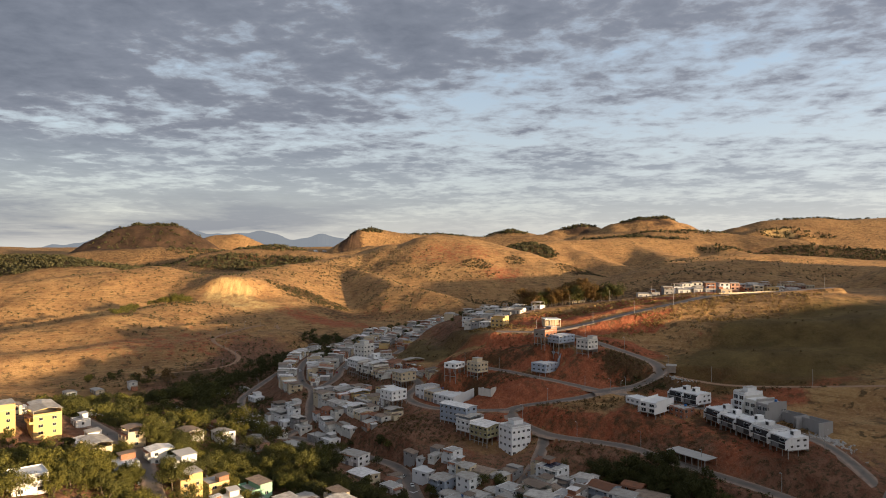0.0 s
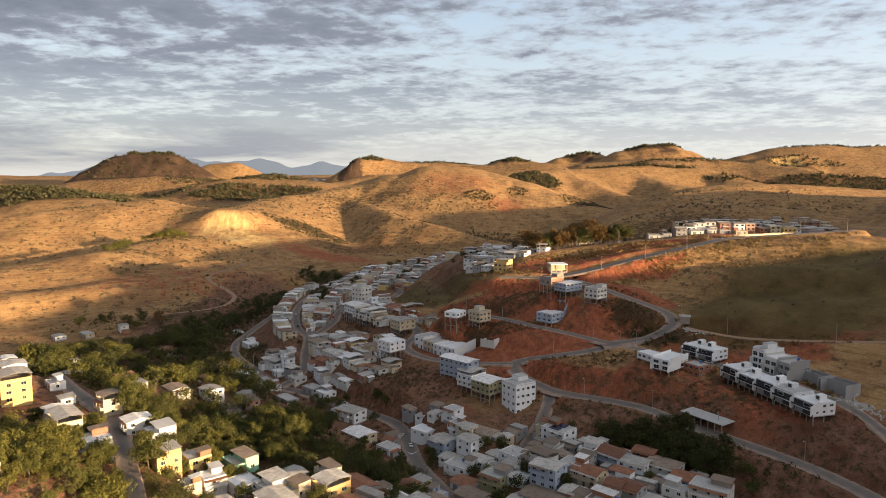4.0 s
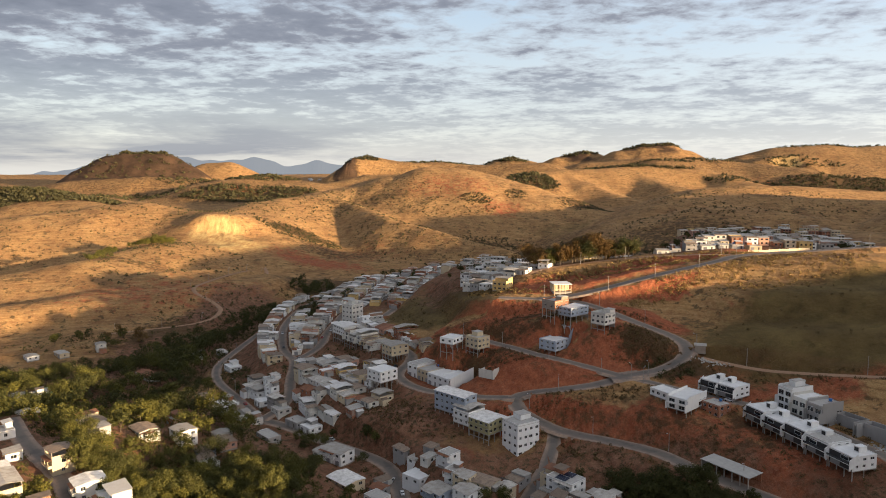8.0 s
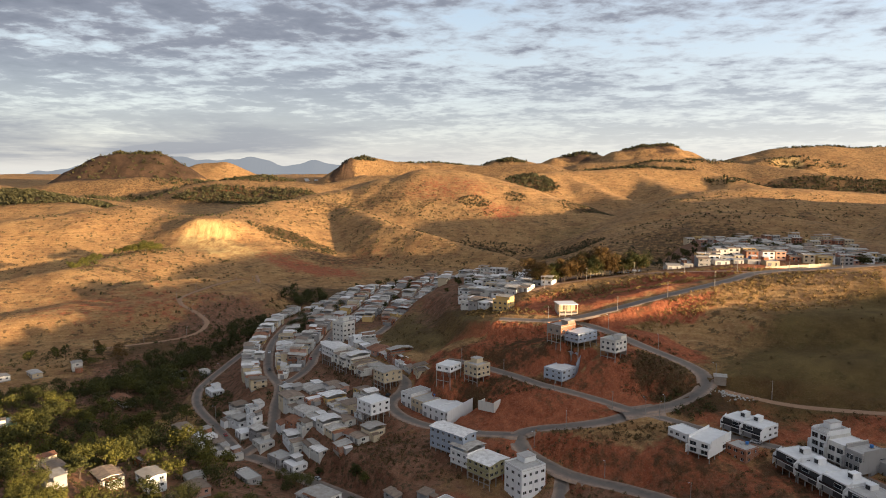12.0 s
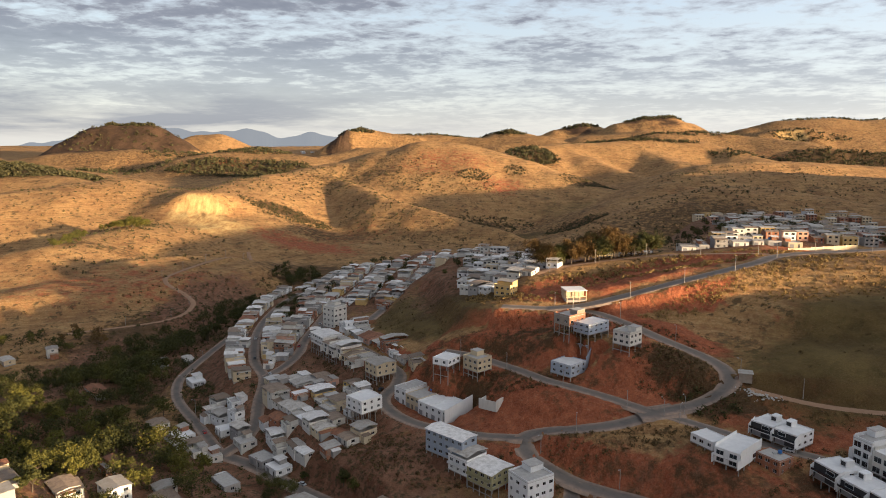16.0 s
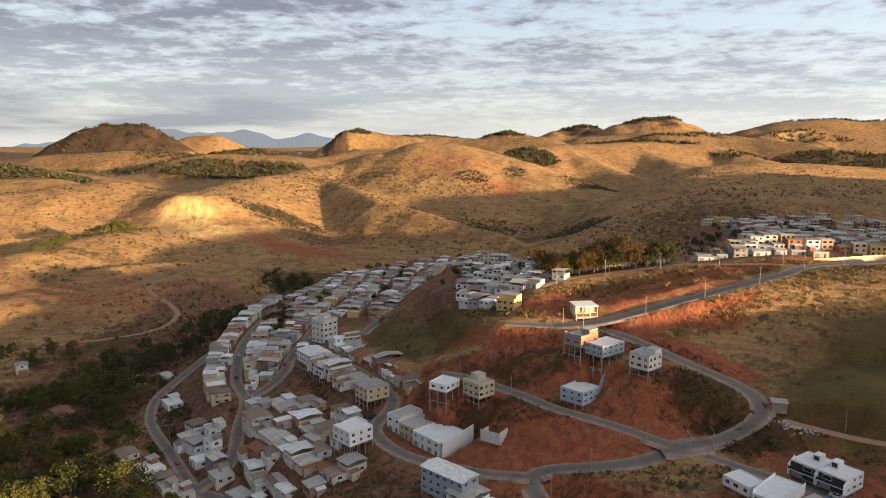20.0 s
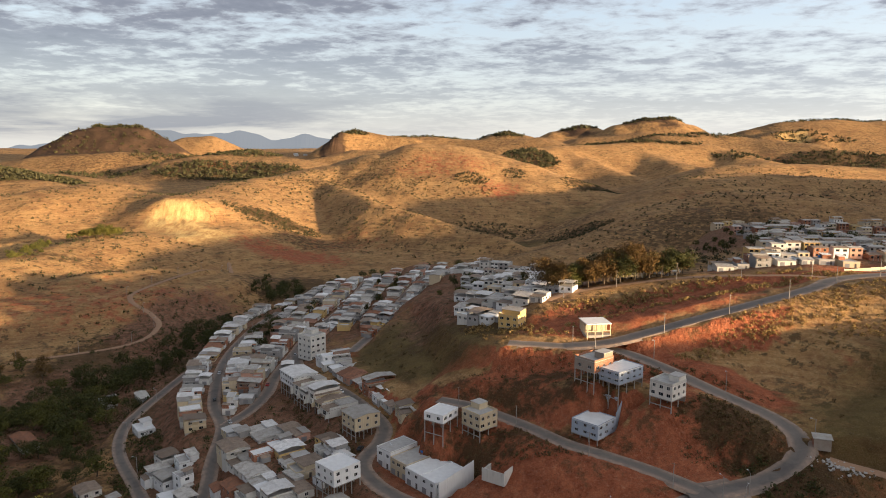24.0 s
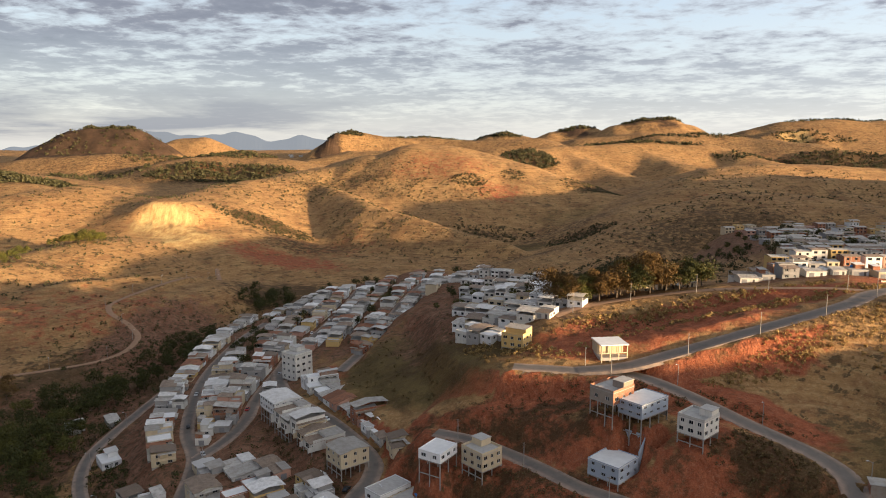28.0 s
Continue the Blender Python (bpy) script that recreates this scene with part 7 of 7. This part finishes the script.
def grove(seed, x, y, wide, deep, turn, count, colours, size, spacing=4.0, gap=2.0, far=False):
    g = random.Random(seed)
    x, y, wide, deep, spacing = x * K, y * K, wide * K, deep * K, spacing * K
    put, c, s = [], math.cos(radians(turn)), math.sin(radians(turn))
    for _ in range(count * 12):
        if len(put) >= count:
            break
        u, v = g.uniform(-1, 1), g.uniform(-1, 1)
        if u * u + v * v > 1:
            continue
        px, py = x + u * wide * c - v * deep * s, y + u * wide * s + v * deep * c
        if any((px - a) ** 2 + (py - b) ** 2 < spacing ** 2 for a, b in put) or not clear_of(px, py, gap):
            continue
        put.append((px, py))
        tree(px, py, g.randrange(10), g.choice(colours), K * g.uniform(*size), g.uniform(0, 360), far)


grove(1, -72, 236, 34, 30, 20, 62, (0, 0, 3, 1, 0), (0.7, 1.1), 5.0)
grove(33, -62, 186, 34, 30, 20, 34, (0, 1, 3, 0), (0.55, 0.95), 4.2, 1.0)
grove(34, -98, 180, 30, 34, 30, 30, (0, 3, 0, 1), (0.6, 1.0), 4.2, 1.0)
grove(35, -30, 200, 22, 30, 0, 24, (1, 1, 0), (0.45, 0.8), 4.0, 0.8)
grove(36, 30, 215, 50, 30, -20, 26, (1, 1, 0), (0.4, 0.65), 4.0, 0.5)
grove(2, -112, 290, 46, 34, 0, 42, (0, 1, 3, 1, 0), (0.9, 1.5), 6.0, far=True)
grove(3, -40, 238, 20, 34, 10, 26, (1, 1, 0, 0), (0.6, 0.9), 4.8)
grove(4, -96, 156, 26, 20, 30, 30, (0, 3, 0, 3), (0.75, 1.15), 4.5)
grove(5, -22, 205, 16, 18, 0, 12, (1, 0, 1), (0.6, 0.9), 4.8)
grove(6, -165, 300, 30, 50, 0, 24, (0, 1, 1), (0.8, 1.3), 6.0, far=True)
grove(7, -150, 405, 34, 30, 20, 22, (1, 1, 0), (0.8, 1.15), 6.0, far=True)
grove(8, -135, 520, 14, 70, -4, 34, (1, 1, 1), (0.8, 1.2), 5.5, far=True)
grove(9, 76, 423, 36, 9, 8, 38, (2, 2, 1, 2, 0, 3), (1.3, 1.9), 4.6, 0.8)
grove(30, 225, 540, 70, 95, 0, 70, (1, 1, 0), (0.5, 0.9), 5.0, 0.3, far=True)
grove(31, -50, 560, 50, 70, 0, 30, (1, 1, 0), (0.4, 0.7), 5.0, 0.3, far=True)
grove(32, 30, 470, 26, 30, 0, 14, (1, 0), (0.4, 0.7), 5.0, 0.3, far=True)
grove(17, -70, 225, 30, 26, 20, 26, (0, 0, 3, 1), (0.9, 1.3), 6.0, 1.5)
grove(18, -100, 170, 34, 26, 30, 26, (0, 3, 0, 3), (0.9, 1.4), 4.2, 1.5)
grove(19, -150, 440, 24, 60, 8, 40, (1, 1, 1, 0), (0.9, 1.4), 5.0, far=True)
grove(20, -118, 345, 16, 36, 10, 18, (1, 0, 1), (0.8, 1.2), 5.0, far=True)
grove(21, 74, 231, 16, 6, -40, 22, (1, 1), (0.8, 1.2), 3.4, 0.8)
grove(22, 25, 225, 60, 34, 0, 30, (1, 0, 1), (0.4, 0.7), 3.4, 0.6, far=True)
grove(23, -85, 500, 8, 40, 4, 14, (1, 1), (0.6, 0.9), 4.5, 0.6, far=True)
grove(24, -40, 300, 26, 10, -36, 8, (1, 0), (0.5, 0.8), 4.0, 0.8)
grove(26, -185, 385, 44, 46, 0, 60, (1, 0, 1, 0), (0.7, 1.3), 6.5, far=True)
grove(27, -225, 330, 50, 40, 0, 50, (0, 3, 0, 1), (0.9, 1.4), 6.0, far=True)
grove(28, -145, 340, 30, 30, 0, 26, (0, 0, 1, 3), (1.0, 1.6), 6.0, far=True)
grove(10, 63, 240, 12, 5, -40, 16, (1, 1), (0.8, 1.2), 3.6, 0.8)
grove(11, -313, 690, 9, 44, 4, 12, (3, 0), (0.9, 1.3), 6.0, far=True)
grove(29, -302, 770, 22, 10, 20, 14, (3, 0), (1.0, 1.5), 5.0, far=True)
grove(12, -112, 660, 22, 26, 0, 14, (1, 1), (0.9, 1.4), 6.0, far=True)
grove(13, 10, 232, 30, 26, 0, 14, (1, 0), (0.45, 0.75), 3.6, 1.5, far=True)
grove(14, -215, 470, 34, 16, 0, 12, (1, 0, 2), (0.7, 1.1), 6.0, far=True)
grove(15, -30, 640, 60, 8, 0, 8, (1,), (0.6, 0.9), 6.0, far=True)
grove(16, 60, 228, 36, 14, -20, 9, (1, 0), (0.45, 0.7), 4.0, 1.5, far=True)


def join_trees():
    """Woods past counting, joined by colour of leaf."""
    for c, lot in FAR_TREES.items():
        v, f, mats, at = [], [], [], 0
        for m, t, crown in lot:
            for slot, me in enumerate((crown, t)):
                co = np.empty(len(me.vertices) * 3)
                me.vertices.foreach_get("co", co)
                if slot == 0:
                    # fewer, larger leaves
                    leaf = co.reshape(-1, 4, 3)[::3]
                    mid = leaf.mean(1, keepdims=True)
                    co = mid + (leaf - mid) * 1.5
                    faces = [(i, i + 1, i + 2, i + 3) for i in range(0, len(leaf) * 4, 4)]
                else:
                    faces = [tuple(p.vertices) for p in me.polygons]
                co = co.reshape(-1, 3)
                v.append(co @ m[:3, :3].T + m[:3, 3])
                f += [tuple(at + i for i in q) for q in faces]
                mats += [slot] * len(faces)
                at += len(co)
        me = bpy.data.meshes.new("valley_trees")
        me.from_pydata(np.concatenate(v).tolist(), [], f)
        me.polygons.foreach_set("material_index", mats)
        me.materials.append(LEAF[c])
        me.materials.append(BARK)
        tagged(new("valley_trees", me), "%s trees growing thickly along the valley" % ("olive-green", "dark green", "rust-brown", "yellow-green")[c], "trees", kind="stuff")


join_trees()


# palms among the gardens
def palm_crown():
    g = random.Random(8)
    v, f = [], []
    for k in range(15):
        a, rise, ln = 6.28 * k / 15 + g.uniform(-0.15, 0.15), g.uniform(0.1, 0.8), g.uniform(2.2, 2.9)
        prev = None
        for j in range(7):
            s = j / 6
            r = ln * s
            z = rise * r - 0.28 * r * r
            wd = 0.42 * math.sin(math.pi * min(1, s * 0.9 + 0.12))
            c, t = Vector((math.cos(a) * r, math.sin(a) * r, z)), Vector((-math.sin(a), math.cos(a), -0.25))
            i = len(v)
            v += [tuple(c - t * wd), tuple(c + Vector((0, 0, 0.1))), tuple(c + Vector((-math.sin(a), math.cos(a), 0.25)) * wd + Vector((0, 0, -0.2 * wd)))]
            if prev is not None:
                f += [(prev, prev + 1, i + 1, i), (prev + 1, prev + 2, i + 2, i + 1)]
            prev = i
    me = bpy.data.meshes.new("fronds")
    me.from_pydata(v, [], f)
    me.materials.append(LEAF[0])
    return me


PALM = palm_crown()
PTRUNK = Shell().rod((0, 0, -0.5), (0.2, 0.1, 6.0), 0.2, 0.13, 8).mesh("trunk", BARK)
for x, y in ((-62, 207), (-58, 212), (-47, 212), (-36, 206), (-90, 232), (-32, 218), (14, 232), (27, 228), (-118, 262), (-66, 150), (-52, 158), (-74, 146), (-140, 268), (-150, 276)):
    x, y = x * K, y * K
    ob = thing("palm_tree", pose(x, y, land(x, y), 0, 0, x * 37), "slender palm with arching green fronds", "palm", "palms")
    part("trunk", PTRUNK, ob)
    part("fronds", PALM, ob, pose(0.2, 0.1, 6.0))


def scrub(name, label, mat, patches, per, leaf, size, seed, road_gap=0.0):
    """Low bushes and rough growth, past counting."""
    g = np.random.RandomState(seed)
    gr = random.Random(seed)
    vs, fs = [], []
    for x, y, wide, deep, turn, count in patches:
        x, y, wide, deep = x * K, y * K, wide * K, deep * K
        c, s = math.cos(radians(turn)), math.sin(radians(turn))
        done = 0
        for _ in range(count * 3):
            if done >= count:
                break
            u, v = g.uniform(-1, 1), g.uniform(-1, 1)
            if u * u + v * v > 1:
                continue
            px, py = x + u * wide * c - v * deep * s, y + u * wide * s + v * deep * c
            if px * px + (py - 445) ** 2 < 160000 and not clear_of(px, py, road_gap):
                continue
            done += 1
            r = size * gr.uniform(0.5, 1.4)
            cv, cf = leaf_cloud(gr, [(px, py, land(px, py) + r * 0.5, r)], leaf * r / size, per)
            i = len(vs)
            vs += cv
            fs += [tuple(i + q for q in t) for t in cf]
    me = bpy.data.meshes.new(name)
    me.from_pydata(vs, [], fs)
    me.materials.append(mat)
    tagged(new(name, me), label, "scrub", kind="stuff")


scrub("undergrowth", "tangled green undergrowth and garden shrubs", LEAF[0], (
    (-72, 232, 40, 34, 20, 520), (-100, 165, 44, 34, 30, 460), (-115, 290, 50, 36, 0, 420), (-35, 215, 26, 40, 0, 240), (20, 225, 50, 34, 0, 150), (60, 214, 40, 26, -40, 120)), 34, 0.34, 1.5, 3)
scrub("hill_scrub", "dark dry scrub dotted over the pasture", WOODS, (
    (-187, 955, 57, 30, 10, 442), (-111, 1155, 115, 79, 10, 442), (57, 1137, 26, 18, 0, 187), (14, 1111, 79, 39, 0, 187), (71, 989, 61, 30, 0, 272), (122, 1170, 21, 18, 0, 102), (278, 1177, 97, 45, 20, 714), (355, 1288, 61, 30, 0, 340), (163, 900, 39, 34, 0, 289), (-59, 985, 61, 66, 0, 204), (348, 911, 133, 79, 10, 238), (474, 1051, 177, 66, 0, 272), (414, 1200, 159, 66, 0, 408), (629, 1296, 230, 79, 0, 442), (-222, 1074, 79, 66, 0, 204), (-385, 962, 141, 66, 0, 238), (-311, 785, 52, 39, 60, 102), (-251, 703, 61, 118, 0, 187), (-444, 837, 141, 79, 0, 102), (130, 560, 48, 124, 10, 272), (89, 640, 58, 106, 0, 204), (259, 777, 133, 91, 0, 272), (0, 899, 88, 66, 0, 102)), 16, 0.8, 1.7, 4)
scrub("valley_scrub", "dense dark scrub along the valley", LEAF[1], ((-140, 480, 30, 90, 4, 700), (-75, 265, 60, 40, 0, 260), (-170, 560, 40, 60, 0, 240), (-60, 345, 40, 40, 0, 90), (-100, 372, 9, 26, 18, 140), (-150, 400, 44, 44, 0, 240), (-118, 600, 18, 60, 10, 200), (-205, 470, 60, 24, 10, 160), (68, 236, 22, 6, -40, 150), (86, 300, 9, 9, 0, 40), (92, 219, 20, 5, -45, 60)), 22, 0.42, 1.3, 5)
scrub("dry_scrub", "brown dry weeds on the banks", SCRUB, ((-8, 300, 24, 9, -35, 220), (24, 326, 24, 7, -24, 170), (50, 288, 34, 5, -4, 200), (78, 316, 12, 10, -40, 170), (-38, 376, 7, 40, 28, 160), (60, 262, 36, 9, -30, 200), (40, 350, 34, 9, -10, 160), (84, 404, 40, 3, 8, 60), (104, 240, 30, 8, -48, 120), (120, 290, 46, 8, -24, 140), (-30, 306, 22, 7, -34, 90), (0, 415, 26, 44, 30, 150), (150, 335, 60, 34, 10, 130), (75, 342, 26, 6, -40, 120), (86, 318, 14, 12, -40, 160), (110, 262, 26, 8, -50, 120), (-230, 560, 70, 40, 10, 90), (-280, 700, 80, 60, 0, 160), (26, 378, 10, 8, 0, 70), (60, 392, 20, 6, 0, 90)), 18, 0.30, 0.75, 6)
scrub("dry_grass", "golden tufts of dry grass on the banks", STRAW, ((100, 402, 46, 4, 6, 300), (70, 396, 22, 5, 4, 130), (120, 390, 34, 3, 12, 170), (88, 386, 40, 2, 12, 130), (140, 371, 44, 6, 14, 420), (100, 358, 22, 4, 14, 120), (160, 360, 40, 12, 10, 300), (32, 381, 7, 7, 0, 60), (20, 392, 6, 5, 0, 40), (44, 374, 10, 4, 0, 50), (150, 395, 14, 6, 0, 80)), 22, 0.34, 0.8, 9)
scrub("far_woods", "wide woods and plantations on the far plain", WOODS, (
    (-740, 1266, 244, 88, 0, 1500), (-497, 1288, 111, 44, 0, 800), (-437, 1644, 162, 66, 0, 700), (-451, 1807, 96, 44, 0, 260), (-874, 2111, 74, 10, 0, 200), (-881, 2059, 170, 88, 0, 150), (-251, 2251, 59, 16, 0, 150), (29, 2318, 170, 16, 0, 220), (231, 2318, 51, 44, 0, 260), (511, 2629, 66, 44, 0, 200), (755, 2555, 111, 29, 0, 260), (444, 1785, 200, 19, 0, 260), (207, 1607, 59, 59, 0, 320), (976, 1807, 237, 66, 0, 700), (740, 1703, 118, 44, 0, 160), (1111, 2192, 125, 37, 0, 160), (1296, 2370, 192, 17, 0, 160), (-562, 1888, 192, 44, 0, 200), (666, 2074, 192, 44, 0, 200), (-814, 1703, 222, 88, 0, 300)), 14, 2.6, 5.0, 7)

# ---- street lamps, poles, cars, pool ----
def lamp_post(x, y, turn, h=8.0):
    ob = thing("street_lamp", pose(x, y, land(x, y), 0, 0, turn), "concrete street lamp post with a curved arm", "street lamp", "street lamps")
    part("pole", shared(("pole", h), lambda: Shell().rod((0, 0, -0.6), (0, 0, h), 0.15, 0.09, 8).mesh("pole", CONC)), ob)
    part("arm", shared(("arm", h), lambda: Shell().rod((0, 0, h - 0.3), (0, -1.3, h + 0.35), 0.05, 0.04, 6).mesh("arm", STEEL)), ob)
    part("lamp_head", shared(("head", h), lambda: Shell().box(-0.14, 0.14, -1.9, -1.25, h + 0.26, h + 0.42).mesh("lamp_head", DISH)), ob)


def wire_pole(x, y, turn, h=9.0):
    ob = thing("utility_pole", pose(x, y, land(x, y), 0, 0, turn), "bare concrete utility pole with crossarm", "pole", "utility poles")
    part("pole", shared(("upole", h), lambda: Shell().rod((0, 0, -0.6), (0, 0, h), 0.16, 0.1, 8).mesh("pole", CONC)), ob)
    part("crossarm", shared(("xarm", h), lambda: Shell().box(-0.9, 0.9, -0.06, 0.06, h - 0.5, h - 0.38).mesh("crossarm", WOOD)), ob)


def along(road_index, start, step, side, fn):
    _, half, _, run = ROADS[road_index]
    walked, nxt = 0.0, start
    for a, b in zip(run[:-1], run[1:]):
        d = b - a
        ln = math.hypot(d[0], d[1])
        while walked + ln >= nxt:
            s = (nxt - walked) / ln
            n = np.array([d[1], -d[0]]) / ln * side * (half + 1.1)
            x, y = a[0] + d[0] * s + n[0], a[1] + d[1] * s + n[1]
            if all(abs(hx - x) > w * 0.5 + 1 or abs(hy - y) > dd * 0.5 + 1 for hx, hy, w, dd, _ in HOUSES):
                fn(x, y, math.degrees(math.atan2(n[1], n[0])) - 90)
            nxt += step
        walked += ln


along(0, 6, 35, -1, lamp_post)
along(2, 8, 31, -1, wire_pole)
along(3, 10, 33, 1, lamp_post)
along(4, 12, 31, 1, wire_pole)
along(5, 6, 33, -1, wire_pole)
along(6, 10, 39, 1, lamp_post)
along(8, 20, 52, -1, wire_pole)
along(9, 14, 44, 1, lamp_post)
along(10, 30, 46, 1, wire_pole)
along(11, 20, 46, 1, wire_pole)
along(15, 20, 39, 1, lamp_post)

CARS = {c: plain("car_paint_" + c, v, 0.3, 0.1, 0.03) for c, v in (("white", (0.7, 0.7, 0.7)), ("silver", (0.42, 0.43, 0.44)), ("black", (0.02, 0.02, 0.022)), ("red", (0.33, 0.03, 0.03)))}
TYRE = plain("tyre_rubber", (0.02, 0.02, 0.02), 0.9)


def car_body(mat):
    s = Shell()
    prof = [(-2.05, 0.35), (-2.05, 0.8), (-1.75, 0.88), (-1.1, 0.95), (1.0, 0.95), (1.75, 0.9), (2.05, 0.72), (2.05, 0.35)]
    n = len(prof)
    s.v = [(x, y, z) for y in (-0.82, 0.82) for x, z in prof]
    s.f = [tuple(range(n)), tuple(range(2 * n - 1, n - 1, -1))] + [(i, n + i, n + (i + 1) % n, (i + 1) % n) for i in range(n)]
    s.m = [0] * len(s.f)
    return s.mesh("body", mat)


def cabin():
    s = Shell()
    lo, hi = [(-1.3, -0.76, 0.952), (0.9, -0.76, 0.952), (0.9, 0.76, 0.952), (-1.3, 0.76, 0.952)], [(-0.95, -0.62, 1.42), (0.2, -0.62, 1.42), (0.2, 0.62, 1.42), (-0.95, 0.62, 1.42)]
    s.v = lo + hi
    s.f = [(0, 3, 2, 1), (4, 5, 6, 7), (0, 1, 5, 4), (1, 2, 6, 5), (2, 3, 7, 6), (3, 0, 4, 7)]
    s.m = [0] * 6
    return s.mesh("cabin_glass", GLASS)


def car(x, y, turn, colour):
    x, y = x * K, y * K
    ob = thing("car", pose(x, y, land(x, y) + 0.22, 0, 0, turn), "small %s hatchback parked at the kerb" % colour, "car", "parked cars")
    part("body", shared(("car", colour), lambda: car_body(CARS[colour])), ob)
    c = part("cabin_glass", shared("cabin", cabin), ob)
    part("roof", shared(("croof", colour), lambda: Shell().box(-0.97, 0.22, -0.63, 0.63, 1.422, 1.46).mesh("roof", CARS[colour])), ob)
    for px in (-1.3, 1.3):
        for py in (-0.8, 0.8):
            part("wheel", shared("wheel", lambda: Shell().rod((0, -0.1, 0), (0, 0.1, 0), 0.31, 0.31, 12).mesh("wheel", TYRE)), ob, pose(px, py, 0.31))


for k, (x, y, turn) in enumerate(((-15.5, 271, 78), (-11.6, 262, 100), (-69, 379.5, 118), (-81.4, 402, 108), (-89.2, 434, 100), (-62.4, 409, 92), (-58.8, 446, 92), (-52.2, 540, 100), (-56.8, 512, 96), (-41.5, 306, 140), (-19, 344, 70), (-30.5, 386, 122), (-86, 345.5, 120), (-67.5, 158, 115), (98.5, 274, 140), (-60, 424, 90), (6, 309, 145))):
    car(x, y, turn, ("white", "white", "silver", "black", "white", "red", "silver")[k % 7])
pool = thing("swimming_pool", pose(-11.5 * K, 257.5 * K, land(-11.5 * K, 257.5 * K) + 0.25, 0, 0, -42), "small blue garden swimming pool with pale rim", "pool")
part("rim", Shell().box(-3, 3, -2.2, -1.7, -0.8, 0.1).box(-3, 3, 1.7, 2.2, -0.8, 0.1).box(-3, -2.5, -1.7, 1.7, -0.8, 0.1).box(2.5, 3, -1.7, 1.7, -0.8, 0.1).mesh("rim", SLABW), pool)
part("water", Shell().box(-2.5, 2.5, -1.7, 1.7, -0.8, -0.05).mesh("water", POOL), pool)


# the long garden wall of the upper village
wall_run = thing("boundary_wall", pose(178 * K, 407 * K, land(178 * K, 407 * K), 0, 0, 10), "long cream garden wall beside the upper road", "wall")
for i in range(6):
    part("panel", shared("wall_panel", lambda: Shell().box(-3.9, 3.9, -0.12, 0.12, -1.5, 2.3).mesh("panel", WALLS["cream"])), wall_run, pose(-20 + 8 * i, 0, 0.2 * i))
    part("pier", shared("wall_pier", lambda: Shell().box(-0.2, 0.2, -0.2, 0.2, -1.5, 2.5).mesh("pier", WALLS["offwhite"])), wall_run, pose(-24 + 8 * i, 0, 0.2 * i))


def rubble(x, y, wide, deep, turn, count, seed):
    """Tipped building waste beside the road."""
    g, s = random.Random(seed), Shell()
    c, n = math.cos(radians(turn)), math.sin(radians(turn))
    for _ in range(count):
        u, v, r = g.gauss(0, 0.4) * wide, g.gauss(0, 0.4) * deep, g.uniform(0.15, 0.55)
        px, py = x * K + u * c - v * n, y * K + u * n + v * c
        m = pose(px, py, land(px, py) + r * 0.3, g.uniform(-40, 40), g.uniform(-40, 40), g.uniform(0, 360))
        b = Shell().box(-r, r, -r * 0.7, r * 0.7, -r * 0.5, r * 0.5)
        i = len(s.v)
        s.v += [tuple(m @ Vector(q)) for q in b.v]
        s.f += [tuple(i + q for q in f) for f in b.f]
        s.m += b.m
    tagged(new("rubble", s.mesh("rubble", SLAB)), "pale heap of broken building rubble", "rubble", kind="stuff")


rubble(129, 232, 14, 5, -60, 260, 3)
rubble(102, 302, 10, 5, -20, 90, 4)
